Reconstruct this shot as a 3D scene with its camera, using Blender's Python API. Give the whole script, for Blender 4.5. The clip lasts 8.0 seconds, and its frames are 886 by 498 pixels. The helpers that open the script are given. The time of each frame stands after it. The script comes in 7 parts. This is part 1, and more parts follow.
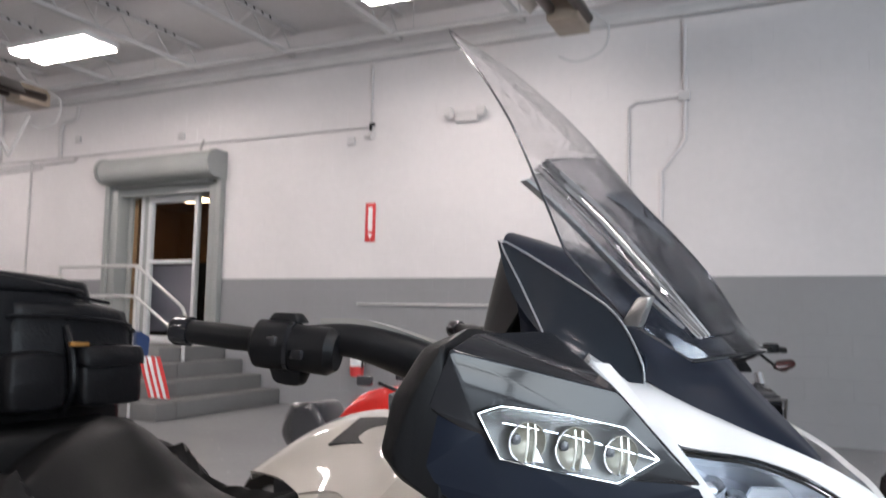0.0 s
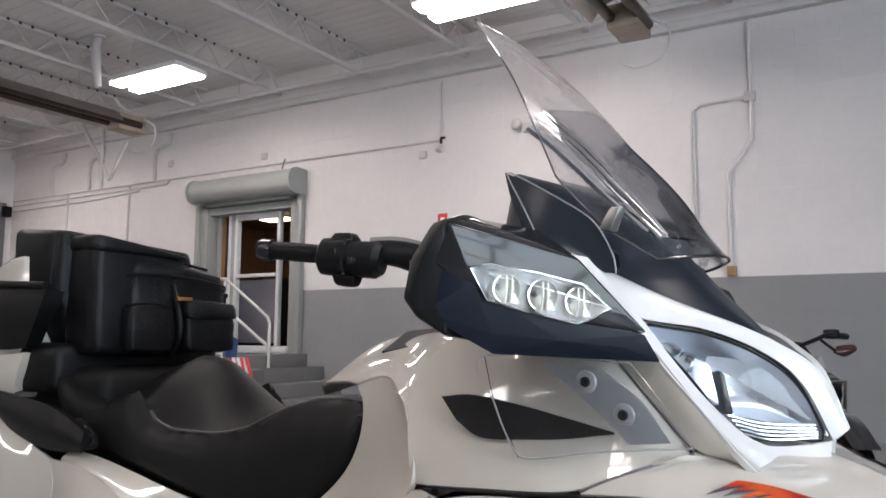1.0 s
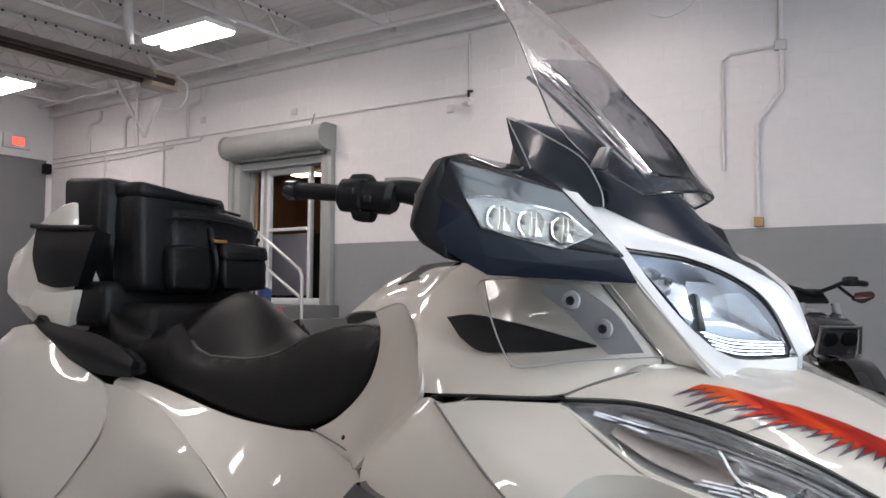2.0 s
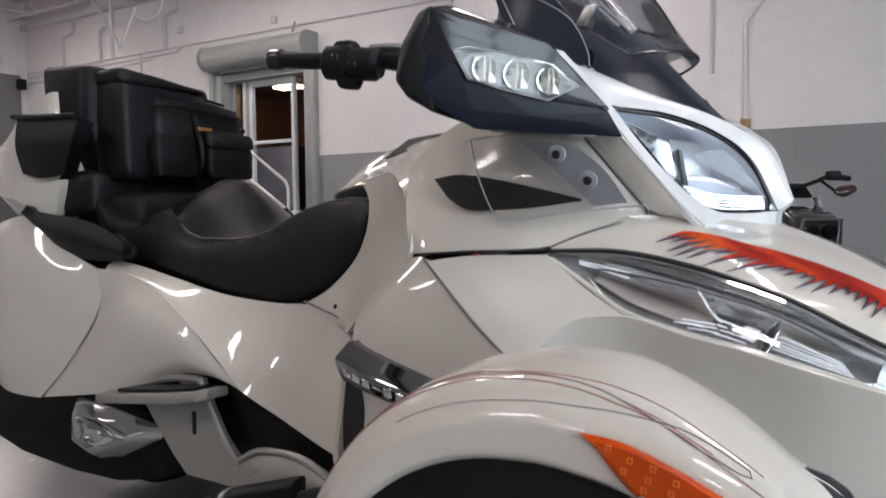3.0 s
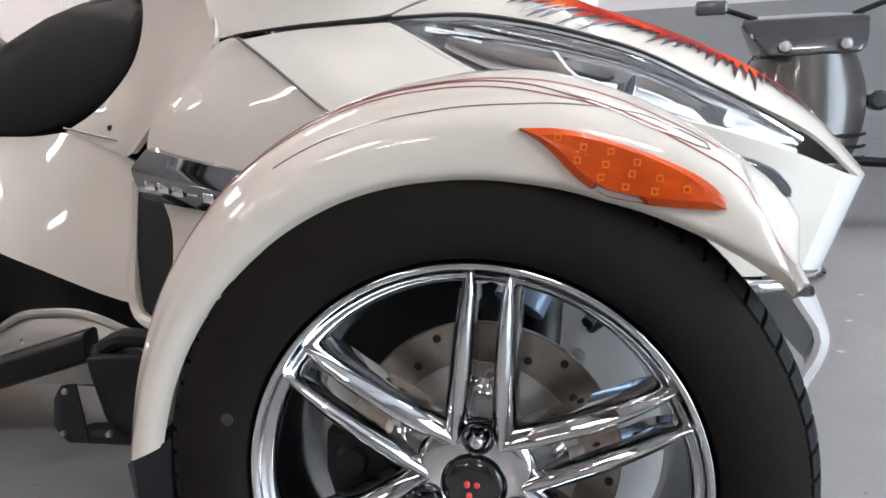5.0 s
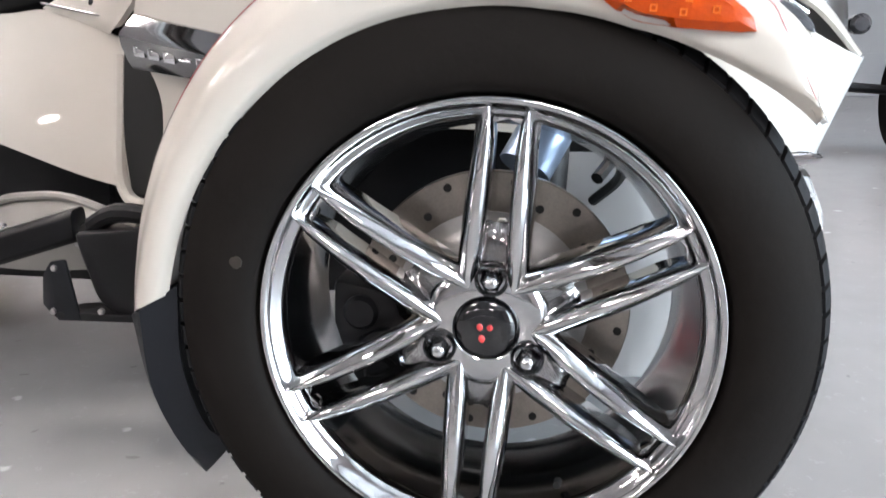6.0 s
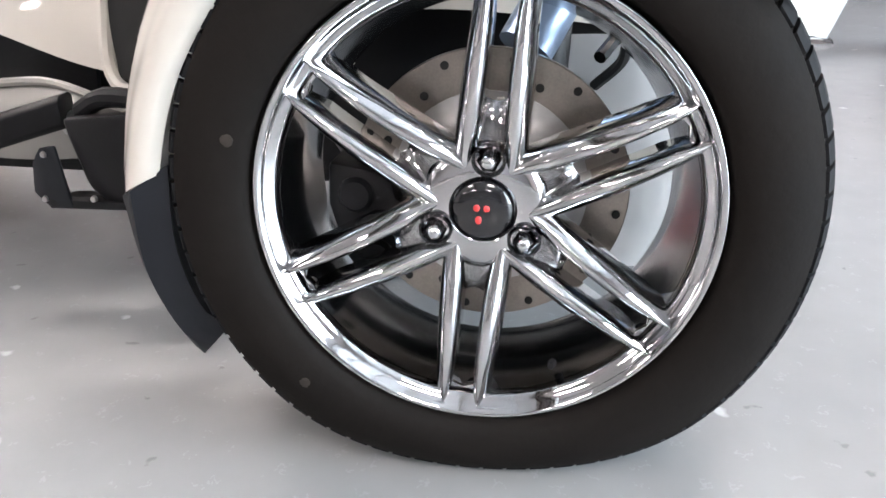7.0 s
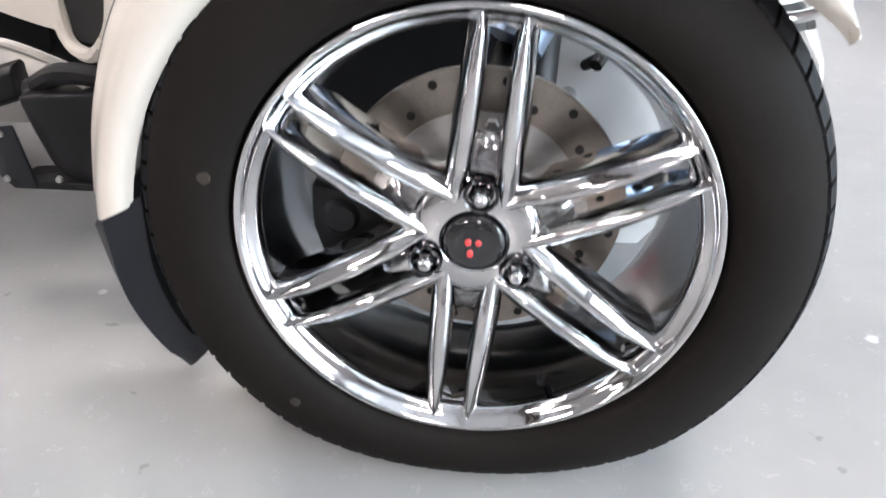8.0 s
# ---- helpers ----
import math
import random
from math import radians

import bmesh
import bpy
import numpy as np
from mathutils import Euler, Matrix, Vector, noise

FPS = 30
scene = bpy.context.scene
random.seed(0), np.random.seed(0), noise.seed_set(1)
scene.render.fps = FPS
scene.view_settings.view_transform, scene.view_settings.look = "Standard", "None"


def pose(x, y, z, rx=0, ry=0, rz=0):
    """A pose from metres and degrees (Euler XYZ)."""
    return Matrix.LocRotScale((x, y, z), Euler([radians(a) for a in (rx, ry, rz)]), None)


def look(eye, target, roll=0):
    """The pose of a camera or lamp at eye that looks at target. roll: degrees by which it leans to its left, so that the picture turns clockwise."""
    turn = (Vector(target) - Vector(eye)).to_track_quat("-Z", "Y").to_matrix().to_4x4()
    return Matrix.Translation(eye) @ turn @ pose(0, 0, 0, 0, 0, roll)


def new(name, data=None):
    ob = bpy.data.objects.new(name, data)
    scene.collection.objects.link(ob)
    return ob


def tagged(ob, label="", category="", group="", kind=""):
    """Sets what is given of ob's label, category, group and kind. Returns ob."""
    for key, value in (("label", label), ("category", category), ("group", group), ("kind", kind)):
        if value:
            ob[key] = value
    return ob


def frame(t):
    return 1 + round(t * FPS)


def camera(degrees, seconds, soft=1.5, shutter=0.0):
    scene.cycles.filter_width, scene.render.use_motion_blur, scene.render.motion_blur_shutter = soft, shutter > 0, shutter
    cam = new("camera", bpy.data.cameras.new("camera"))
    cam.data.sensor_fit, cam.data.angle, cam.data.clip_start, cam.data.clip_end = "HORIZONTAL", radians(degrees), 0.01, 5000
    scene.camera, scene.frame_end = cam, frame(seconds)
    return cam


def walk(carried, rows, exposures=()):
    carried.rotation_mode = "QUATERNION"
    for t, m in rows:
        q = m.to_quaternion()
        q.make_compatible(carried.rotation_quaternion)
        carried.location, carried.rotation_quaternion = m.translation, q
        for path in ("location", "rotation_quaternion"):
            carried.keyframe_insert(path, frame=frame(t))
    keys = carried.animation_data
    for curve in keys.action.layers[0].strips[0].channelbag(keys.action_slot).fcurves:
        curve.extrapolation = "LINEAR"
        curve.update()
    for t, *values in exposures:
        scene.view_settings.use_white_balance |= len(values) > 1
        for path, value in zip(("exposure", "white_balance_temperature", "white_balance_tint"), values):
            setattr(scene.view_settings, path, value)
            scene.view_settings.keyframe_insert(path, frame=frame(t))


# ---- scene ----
cam = camera(60.0, 8.0, 1.5, 0.28)
PATH = [
    (0, (0.013, -0.356, 1.120), (-0.836, 1.446, 1.295), 1.05),
    (0.2, (0.059, -0.422, 1.072), (-0.832, 1.342, 1.382), 0.9),
    (0.5, (0.103, -0.468, 0.991), (-0.849, 1.26, 1.318), 1.1),
    (1, (0.21, -0.551, 0.954), (-0.816, 1.151, 1.177), 0.4),
    (1.2, (0.243, -0.585, 0.962), (-0.798, 1.113, 1.136), 0.0),
    (2.3, (0.325, -0.649, 0.881), (-0.782, 1.015, 0.949), 0.2),
    (2.5, (0.327, -0.654, 0.866), (-0.766, 1.021, 0.887), -0.4),
    (3, (0.323, -0.655, 0.818), (-0.748, 1.03, 0.708), -0.6),
    (3.5, (0.306, -0.634, 0.746), (-0.691, 1.081, 0.486), -0.8),
    (4, (0.267, -0.604, 0.683), (-0.582, 1.174, 0.341), -0.3),
    (4.2, (0.247, -0.597, 0.67), (-0.525, 1.216, 0.329), 0.2),
    (5.3, (0.091, -0.63, 0.6), (-0.262, 1.305, 0.236), -2.7),
    (5.5, (0.086, -0.633, 0.582), (-0.263, 1.296, 0.186), -2.2),
    (6, (0.08, -0.635, 0.532), (-0.262, 1.271, 0.034), -1.6),
    (6.5, (0.079, -0.63, 0.512), (-0.248, 1.243, -0.107), -1.2),
    (7, (0.08, -0.629, 0.508), (-0.25, 1.201, -0.228), -1.4),
    (7.5, (0.085, -0.627, 0.511), (-0.273, 1.175, -0.28), -1.7),
    (7.8, (0.056, -0.609, 0.545), (-0.222, 1.165, -0.337), -0.6),
    (7.9, (0.054, -0.583, 0.577), (-0.198, 1.162, -0.367), -0.8),
    (8, (0.053, -0.552, 0.629), (-0.186, 1.143, -0.405), -1.1),
]
walk(cam, [(t, look(eye, target, roll)) for t, eye, target, roll in PATH],
     exposures=[(0.0, 0.43), (0.5, 0.24), (1.0, 0.26), (2.5, 0.18), (3.5, 0.06), (4.2, 0.42), (5.3, 0.97), (6.0, 1.40), (7.0, 1.66), (8.0, 1.7)])

# ---- world and light ----
world = bpy.data.worlds.new("world")
scene.world = world
world.use_nodes = True
wn = world.node_tree.nodes
sky = wn.new("ShaderNodeTexSky")
sky.sky_type, sky.sun_disc, sky.sun_elevation, sky.sun_rotation = "NISHITA", False, radians(38), radians(120)
world.node_tree.links.new(sky.outputs[0], wn["Background"].inputs[0])
wn["Background"].inputs[1].default_value = 0.12

LAMP_POWER, DAY_POWER = 36.0, 560.0
day = bpy.data.lights.new("daylight", "AREA")
day.shape, day.size, day.size_y, day.energy, day.color = "RECTANGLE", 6.3, 3.8, DAY_POWER, (0.74, 0.875, 1.0)
dayob = new("daylight", day)
dayob.matrix_world = look((6.45, -1.6, 2.0), (0, -1.6, 2.0))

C = 0.76          # the machine's middle plane, metres from the outer face of the right front wheel
WALL_Y, WEST_X, EAST_X, SOUTH_Y, DECK_Z = 7.6, -14.3, 6.5, -10.3, 4.75


# ---- materials ----
def material(name, base, rough=0.5, metal=0.0, coat=0.0, bump=0.0, scale=40.0, vary=0.0, vary_scale=3.0, trans=0.0, ior=1.45, emit=None, power=0.0, spec=0.5, alpha=1.0, rvary=0.0):
    """A procedural surface: base colour with two scales of variation, roughness variation and fine relief."""
    m = bpy.data.materials.new(name)
    m.use_nodes = True
    n, l = m.node_tree.nodes, m.node_tree.links
    b = n["Principled BSDF"]
    b.inputs["Base Color"].default_value = (*base, 1)
    b.inputs["Roughness"].default_value = rough
    b.inputs["Metallic"].default_value = metal
    b.inputs["Coat Weight"].default_value = coat
    b.inputs["Coat Roughness"].default_value = 0.04
    b.inputs["Transmission Weight"].default_value = trans
    b.inputs["IOR"].default_value = ior
    b.inputs["Specular IOR Level"].default_value = spec
    b.inputs["Alpha"].default_value = alpha
    if emit:
        b.inputs["Emission Color"].default_value = (*emit, 1)
        b.inputs["Emission Strength"].default_value = power
    co = n.new("ShaderNodeTexCoord")
    if vary or rvary:
        big, fine, mix = n.new("ShaderNodeTexNoise"), n.new("ShaderNodeTexNoise"), n.new("ShaderNodeMath")
        big.inputs["Scale"].default_value, fine.inputs["Scale"].default_value = vary_scale, vary_scale * 14
        big.inputs["Detail"].default_value, fine.inputs["Detail"].default_value = 5, 4
        mix.operation = "MULTIPLY_ADD"
        mix.inputs[1].default_value = 0.4
        l.new(co.outputs["Object"], big.inputs["Vector"])
        l.new(co.outputs["Object"], fine.inputs["Vector"])
        l.new(fine.outputs[0], mix.inputs[0])
        l.new(big.outputs[0], mix.inputs[2])
        if vary:
            ramp = n.new("ShaderNodeMapRange")
            ramp.inputs["From Min"].default_value, ramp.inputs["From Max"].default_value = 0.4, 1.0
            ramp.inputs["To Min"].default_value, ramp.inputs["To Max"].default_value = 1 - vary, 1 + vary
            hue = n.new("ShaderNodeHueSaturation")
            hue.inputs["Color"].default_value = (*base, 1)
            l.new(mix.outputs[0], ramp.inputs["Value"])
            l.new(ramp.outputs[0], hue.inputs["Value"])
            l.new(hue.outputs[0], b.inputs["Base Color"])
        if rvary:
            rr = n.new("ShaderNodeMapRange")
            rr.inputs["From Min"].default_value, rr.inputs["From Max"].default_value = 0.4, 1.0
            rr.inputs["To Min"].default_value, rr.inputs["To Max"].default_value = max(0.02, rough - rvary), rough + rvary
            l.new(mix.outputs[0], rr.inputs["Value"])
            l.new(rr.outputs[0], b.inputs["Roughness"])
    if bump:
        tex, bu = n.new("ShaderNodeTexNoise"), n.new("ShaderNodeBump")
        tex.inputs["Scale"].default_value, tex.inputs["Detail"].default_value = scale, 6
        bu.inputs["Strength"].default_value, bu.inputs["Distance"].default_value = bump, 0.004
        l.new(co.outputs["Object"], tex.inputs["Vector"])
        l.new(tex.outputs[0], bu.inputs["Height"])
        l.new(bu.outputs[0], b.inputs["Normal"])
    return m


PEARL = material("pearl_white_paint", (0.485, 0.455, 0.405), 0.42, spec=0.2, coat=1.0, vary=0.03, vary_scale=2.0)
BLACKPL = material("black_moulded_plastic", (0.005, 0.005, 0.0058), 0.45, spec=0.22, bump=0.05, scale=260, vary=0.2, vary_scale=6)
LEATHER = material("black_leather", (0.0058, 0.0058, 0.0068), 0.38, spec=0.2, bump=0.35, scale=150, vary=0.25, vary_scale=5, rvary=0.12)
SEATVINYL = material("black_seat_vinyl", (0.0068, 0.0066, 0.0068), 0.52, spec=0.2, bump=0.2, scale=300, vary=0.2, vary_scale=4)
# Tyre rubber again, paler and bluer: the daylight on the lugs is in its colour.
DAYLITRUBBER = material("tread_rubber", (0.0100, 0.0103, 0.0113), 0.72, spec=0.12, bump=0.12, scale=120, vary=0.25, vary_scale=9)
RUBBER = material("tyre_rubber", (0.0088, 0.0074, 0.0066), 0.75, spec=0.09, bump=0.12, scale=120, vary=0.3, vary_scale=7, rvary=0.1)
CHROME = material("chrome", (0.50, 0.50, 0.505), 0.055, metal=1.0, rvary=0.015, vary_scale=30, bump=0.10, scale=26)
DULLCHROME = material("dull_cast_metal", (0.42, 0.41, 0.40), 0.35, metal=1.0, vary=0.15, vary_scale=12)
SATINCHROME = material("satin_chrome", (0.54, 0.54, 0.55), 0.14, metal=1.0, rvary=0.05, vary_scale=20)
DARKCHROME = material("dark_chrome", (0.10, 0.10, 0.105), 0.12, metal=1.0)
STEELDISC = material("brake_disc_steel", (0.24, 0.215, 0.19), 0.36, metal=1.0, vary=0.25, vary_scale=30)
SILVER = material("silver_painted_alloy", (0.25, 0.24, 0.225), 0.4, metal=0.3, vary=0.08)
NAVY = material("dark_navy_plastic", (0.0060, 0.0088, 0.0168), 0.36, spec=0.22, coat=0.0, vary=0.15, vary_scale=4)
GUNMETAL = material("gunmetal_gloss_paint", (0.013, 0.013, 0.015), 0.09, spec=0.25, coat=0.28)
LENS = material("clear_lens", (0.96, 0.97, 0.98), 0.02, trans=1.0, ior=1.06, coat=0.7)
SMOKE = material("smoked_acrylic", (0.42, 0.43, 0.45), 0.03, trans=1.0, ior=1.2)
SLATE = material("slate_grey_plastic", (0.0095, 0.0105, 0.013), 0.5, spec=0.2, bump=0.06, scale=200, vary=0.2, vary_scale=8)
ACRYLIC = material("clear_acrylic", (0.95, 0.95, 0.96), 0.03, trans=1.0, ior=1.08, coat=0.3)
SMOKE = material("smoky_acrylic", (0.62, 0.62, 0.65), 0.05, trans=1.0, ior=1.06, coat=0.25)
BRIGHTCHROME = material("bright_chrome", (0.80, 0.80, 0.81), 0.05, metal=1.0)
AMBER = material("amber_lens", (0.40, 0.046, 0.0015), 0.25, spec=0.2, coat=0.3, vary=0.2, vary_scale=30, bump=0.2, scale=250)
AMBERLED = material("amber_led", (0.62, 0.13, 0.012), 0.35, spec=0.2)
RED = material("red_paint", (0.60, 0.02, 0.015), 0.25, coat=0.6)
FLAMERED = material("flame_red_orange", (0.44, 0.036, 0.006), 0.4, spec=0.12)


def flame_tint(m):
    """Airbrushed streaks between deep red and bright orange."""
    n, l = m.node_tree.nodes, m.node_tree.links
    co, mp, tex, ramp = n.new("ShaderNodeTexCoord"), n.new("ShaderNodeMapping"), n.new("ShaderNodeTexNoise"), n.new("ShaderNodeValToRGB")
    mp.inputs["Scale"].default_value = (7.0, 34.0, 16.0)
    tex.inputs["Scale"].default_value, tex.inputs["Detail"].default_value = 1.0, 4
    e = ramp.color_ramp.elements
    e[0].position, e[0].color = 0.36, (0.20, 0.008, 0.004, 1)
    e[1].position, e[1].color = 0.70, (0.52, 0.10, 0.010, 1)
    mid = ramp.color_ramp.elements.new(0.52)
    mid.color = (0.38, 0.022, 0.005, 1)
    l.new(co.outputs["Object"], mp.inputs["Vector"])
    l.new(mp.outputs[0], tex.inputs["Vector"])
    l.new(tex.outputs[0], ramp.inputs[0])
    l.new(ramp.outputs[0], n["Principled BSDF"].inputs["Base Color"])


flame_tint(FLAMERED)
FLAMEDARK = material("flame_dark_edge", (0.05, 0.03, 0.05), 0.3, coat=0.8)
PINRED = material("pinstripe_red", (0.30, 0.06, 0.065), 0.3, coat=0.6)
PINGREY = material("pinstripe_grey", (0.12, 0.11, 0.11), 0.3, coat=0.6)
FROST = material("frosted_plastic", (0.34, 0.35, 0.37), 0.3, trans=0.35, vary=0.1, vary_scale=8)
DARK = material("black_gap", (0.006, 0.006, 0.006), 0.8)
WHITEPL = material("white_plain_paint", (0.60, 0.60, 0.60), 0.25, coat=0.7)


def wall_material(name, base, rough):
    m = material(name, base, rough, bump=0.3, scale=45, vary=0.06, vary_scale=0.9)
    return m


WALLWHITE = wall_material("white_block_paint", (0.70, 0.67, 0.67), 0.6)
WALLGREY = wall_material("grey_block_paint", (0.25, 0.25, 0.26), 0.5)


def floor_material():
    """Grey epoxy: faint clouds, pale chips and specks, worn patches that change the gloss."""
    m = material("grey_epoxy_floor", (0.25, 0.251, 0.252), 0.25, vary=0.11, vary_scale=0.8, bump=0.03, scale=220)
    n, l = m.node_tree.nodes, m.node_tree.links
    b = n["Principled BSDF"]
    co = n.new("ShaderNodeTexCoord")
    base = b.inputs["Base Color"].links[0].from_socket
    for scale, size, tone, amount in ((3.1, 0.035, (0.60, 0.61, 0.62, 1), 0.5), (19.0, 0.09, (0.42, 0.43, 0.44, 1), 0.16), (5.0, 0.030, (0.09, 0.09, 0.09, 1), 0.4)):
        v, w, mx, mp = n.new("ShaderNodeTexVoronoi"), n.new("ShaderNodeTexNoise"), n.new("ShaderNodeMix"), n.new("ShaderNodeMapRange")
        add = n.new("ShaderNodeVectorMath")
        add.operation = "MULTIPLY_ADD"
        add.inputs[1].default_value = (0.06, 0.06, 0.06)
        w.inputs["Scale"].default_value, w.inputs["Detail"].default_value = scale * 5, 3
        l.new(co.outputs["Object"], w.inputs["Vector"])
        l.new(w.outputs["Color"], add.inputs[0])
        l.new(co.outputs["Object"], add.inputs[2])
        v.inputs["Scale"].default_value = scale
        v.voronoi_dimensions = "2D"
        v.inputs["Randomness"].default_value = 1.0
        l.new(add.outputs[0], v.inputs["Vector"])
        mp.inputs["From Min"].default_value, mp.inputs["From Max"].default_value = size, size * 0.5
        mp.inputs["To Min"].default_value, mp.inputs["To Max"].default_value = 0.0, amount
        l.new(v.outputs["Distance"], mp.inputs["Value"])
        mx.data_type = "RGBA"
        l.new(mp.outputs[0], mx.inputs[0])
        l.new(base, mx.inputs[6])
        mx.inputs[7].default_value = tone
        base = mx.outputs[2]
    l.new(base, b.inputs["Base Color"])
    return m


FLOORM = floor_material()
DECK = material("painted_roof_deck", (0.64, 0.62, 0.62), 0.75, vary=0.08, vary_scale=1.2)
JOIST = material("painted_joist_steel", (0.55, 0.54, 0.54), 0.6, vary=0.06)
JOISTGAP = material("dark_joist_clip", (0.03, 0.03, 0.03), 0.8)
TUBELAMP = material("fluorescent_diffuser", (0.9, 0.9, 0.9), 0.5, emit=(1.0, 0.905, 0.885), power=LAMP_POWER)
FIXTURE = material("white_enamel_fixture", (0.75, 0.75, 0.74), 0.35)
HEATERDARK = material("dark_heater_tube", (0.07, 0.055, 0.05), 0.35, metal=0.8, vary=0.3, vary_scale=4)
HEATERALU = material("aluminium_reflector", (0.60, 0.58, 0.56), 0.3, metal=1.0, vary=0.15)
SHUTTER = material("grey_shutter_paint", (0.30, 0.31, 0.30), 0.45, vary=0.08, vary_scale=2)
ALU = material("white_aluminium_frame", (0.62, 0.62, 0.62), 0.4)
GLASS = material("window_glass", (0.85, 0.88, 0.87), 0.02, trans=1.0, ior=1.1)
CONCRETE = material("grey_painted_concrete", (0.15, 0.148, 0.145), 0.6, bump=0.3, scale=30, vary=0.12, vary_scale=2)
RAILM = material("galvanised_rail", (0.55, 0.54, 0.53), 0.4, metal=0.4)
PIPE = material("painted_conduit", (0.56, 0.54, 0.54), 0.5)
BROWN = material("brown_room_wall", (0.22, 0.11, 0.05), 0.7, vary=0.2, vary_scale=1)
WOOD = material("brown_door_wood", (0.17, 0.095, 0.045), 0.45, vary=0.25, vary_scale=3)
SEATEDGE = material("grey_seat_piping", (0.035, 0.034, 0.033), 0.4)
WINGBLUE = material("blue_grey_gloss_plastic", (0.018, 0.023, 0.031), 0.22, spec=0.3, coat=0.2, vary=0.1, vary_scale=5)
BURNER = material("tan_burner_enamel", (0.30, 0.24, 0.19), 0.45, vary=0.2, vary_scale=6)
DARKROOM = material("dark_room_wall", (0.035, 0.03, 0.028), 0.8, vary=0.3)
SIGNRED = material("sign_red", (0.62, 0.05, 0.05), 0.4)
SIGNWHITE = material("sign_white", (0.8, 0.8, 0.8), 0.5)
EXITRED = material("exit_sign_glow", (0.8, 0.05, 0.03), 0.5, emit=(1.0, 0.06, 0.04), power=2.5)
EXITWHITE = material("exit_box_white", (0.6, 0.58, 0.57), 0.5)
DOORGREY = material("grey_steel_door", (0.16, 0.16, 0.165), 0.5, vary=0.06)
BLUEPL = material("blue_plastic", (0.02, 0.045, 0.13), 0.35)
BIKEBLACK = material("parked_bike_dark_paint", (0.03, 0.03, 0.034), 0.25, coat=0.8)
TAN = material("tan_plug", (0.35, 0.22, 0.1), 0.6)
SCUFF = material("brown_rubber_scuff", (0.020, 0.015, 0.011), 0.8, vary=0.5, vary_scale=60)
GLOSSBLACK = material("gloss_black_cap", (0.006, 0.006, 0.007), 0.12, coat=0.5)
BULB = material("white_reflector_plastic", (0.60, 0.64, 0.70), 0.12, metal=0.7)


from mathutils.bvhtree import BVHTree


# ---- mesh helpers ----
FRAME = [Matrix.Identity(4)]      # the frame in which parts are being drawn


def part(name, bm, mat, parent=None, label="", smooth=True, sharp=35):
    """Links a bmesh as one mesh object under a thing or a part."""
    bm.transform(FRAME[0])
    bmesh.ops.recalc_face_normals(bm, faces=bm.faces)
    me = bpy.data.meshes.new(name)
    if smooth:
        for f in bm.faces:
            f.smooth = True
        for e in bm.edges:
            if len(e.link_faces) == 2 and e.calc_face_angle(0) > radians(sharp):
                e.smooth = False
    bm.to_mesh(me)
    bm.free()
    me.materials.append(mat)
    ob = new(name, me)
    if parent:
        ob.parent = parent
    if label:
        ob["label"] = label
    return ob


def both(name, bm, mat, parent, label="", smooth=True, sharp=35):
    """A part on the right side and its mirror image on the left."""
    other = bm.copy()
    for v in other.verts:
        v.co.y = 2 * C - v.co.y
    bmesh.ops.reverse_faces(other, faces=other.faces)
    a = part(name, bm, mat, parent, label, smooth, sharp)
    b = part(name, other, mat, parent, label, smooth, sharp)
    return a, b


def thing(name, label, category, group="", kind=""):
    return tagged(new(name), label, category, group, kind)


def curve(points, n):
    """n points on a Catmull-Rom curve through the given ones, evenly spaced."""
    p = [Vector(q) for q in points]
    if len(p) == 2:
        return [p[0].lerp(p[1], i / (n - 1)) for i in range(n)]
    p = [p[0] * 2 - p[1]] + p + [p[-1] * 2 - p[-2]]
    dense = []
    for a, b, c, d in zip(p, p[1:], p[2:], p[3:]):
        for i in range(16):
            t = i / 16
            dense.append(0.5 * (2 * b + (c - a) * t + (2 * a - 5 * b + 4 * c - d) * t * t + (3 * b - a - 3 * c + d) * t ** 3))
    dense.append(p[-2].copy())
    run = [0.0]
    for a, b in zip(dense, dense[1:]):
        run.append(run[-1] + (b - a).length)
    out = []
    for i in range(n):
        s = run[-1] * i / (n - 1)
        k = max(0, min(len(run) - 2, int(np.searchsorted(run, s)) - 1))
        f = (s - run[k]) / max(run[k + 1] - run[k], 1e-9)
        out.append(dense[k].lerp(dense[k + 1], f))
    return out


def grid(rows, bm=None, loop=False):
    bm = bm or bmesh.new()
    vs = [[bm.verts.new(p) for p in row] for row in rows]
    for a, b in zip(vs, vs[1:]):
        m = len(a)
        for i in range(m if loop else m - 1):
            j = (i + 1) % m
            try:
                bm.faces.new((a[i], a[j], b[j], b[i]))
            except ValueError:
                pass
    return bm, vs


def skin(rails, nu=24, nv=8, thick=0.006, cross=True):
    """A shell through several rails: curves along each, curves across them, with thickness inwards (away from the camera's side)."""
    rows = [curve(r, nu) for r in rails]
    if cross and len(rows) > 2:
        cols = [curve([row[i] for row in rows], nv) for i in range(nu)]
    else:
        cols = []
        for i in range(nu):
            col = []
            for k in range(nv):
                f = k / (nv - 1) * (len(rows) - 1)
                j = min(int(f), len(rows) - 2)
                col.append(rows[j][i].lerp(rows[j + 1][i], f - j))
            cols.append(col)
    bm, _ = grid(cols)
    bmesh.ops.remove_doubles(bm, verts=bm.verts, dist=1e-5)
    bmesh.ops.recalc_face_normals(bm, faces=bm.faces)
    mean = sum((f.normal * f.calc_area() for f in bm.faces), Vector())
    if mean.y > 0:
        bmesh.ops.reverse_faces(bm, faces=bm.faces)
    if thick:
        bmesh.ops.solidify(bm, geom=bm.faces, thickness=thick)
    return bm


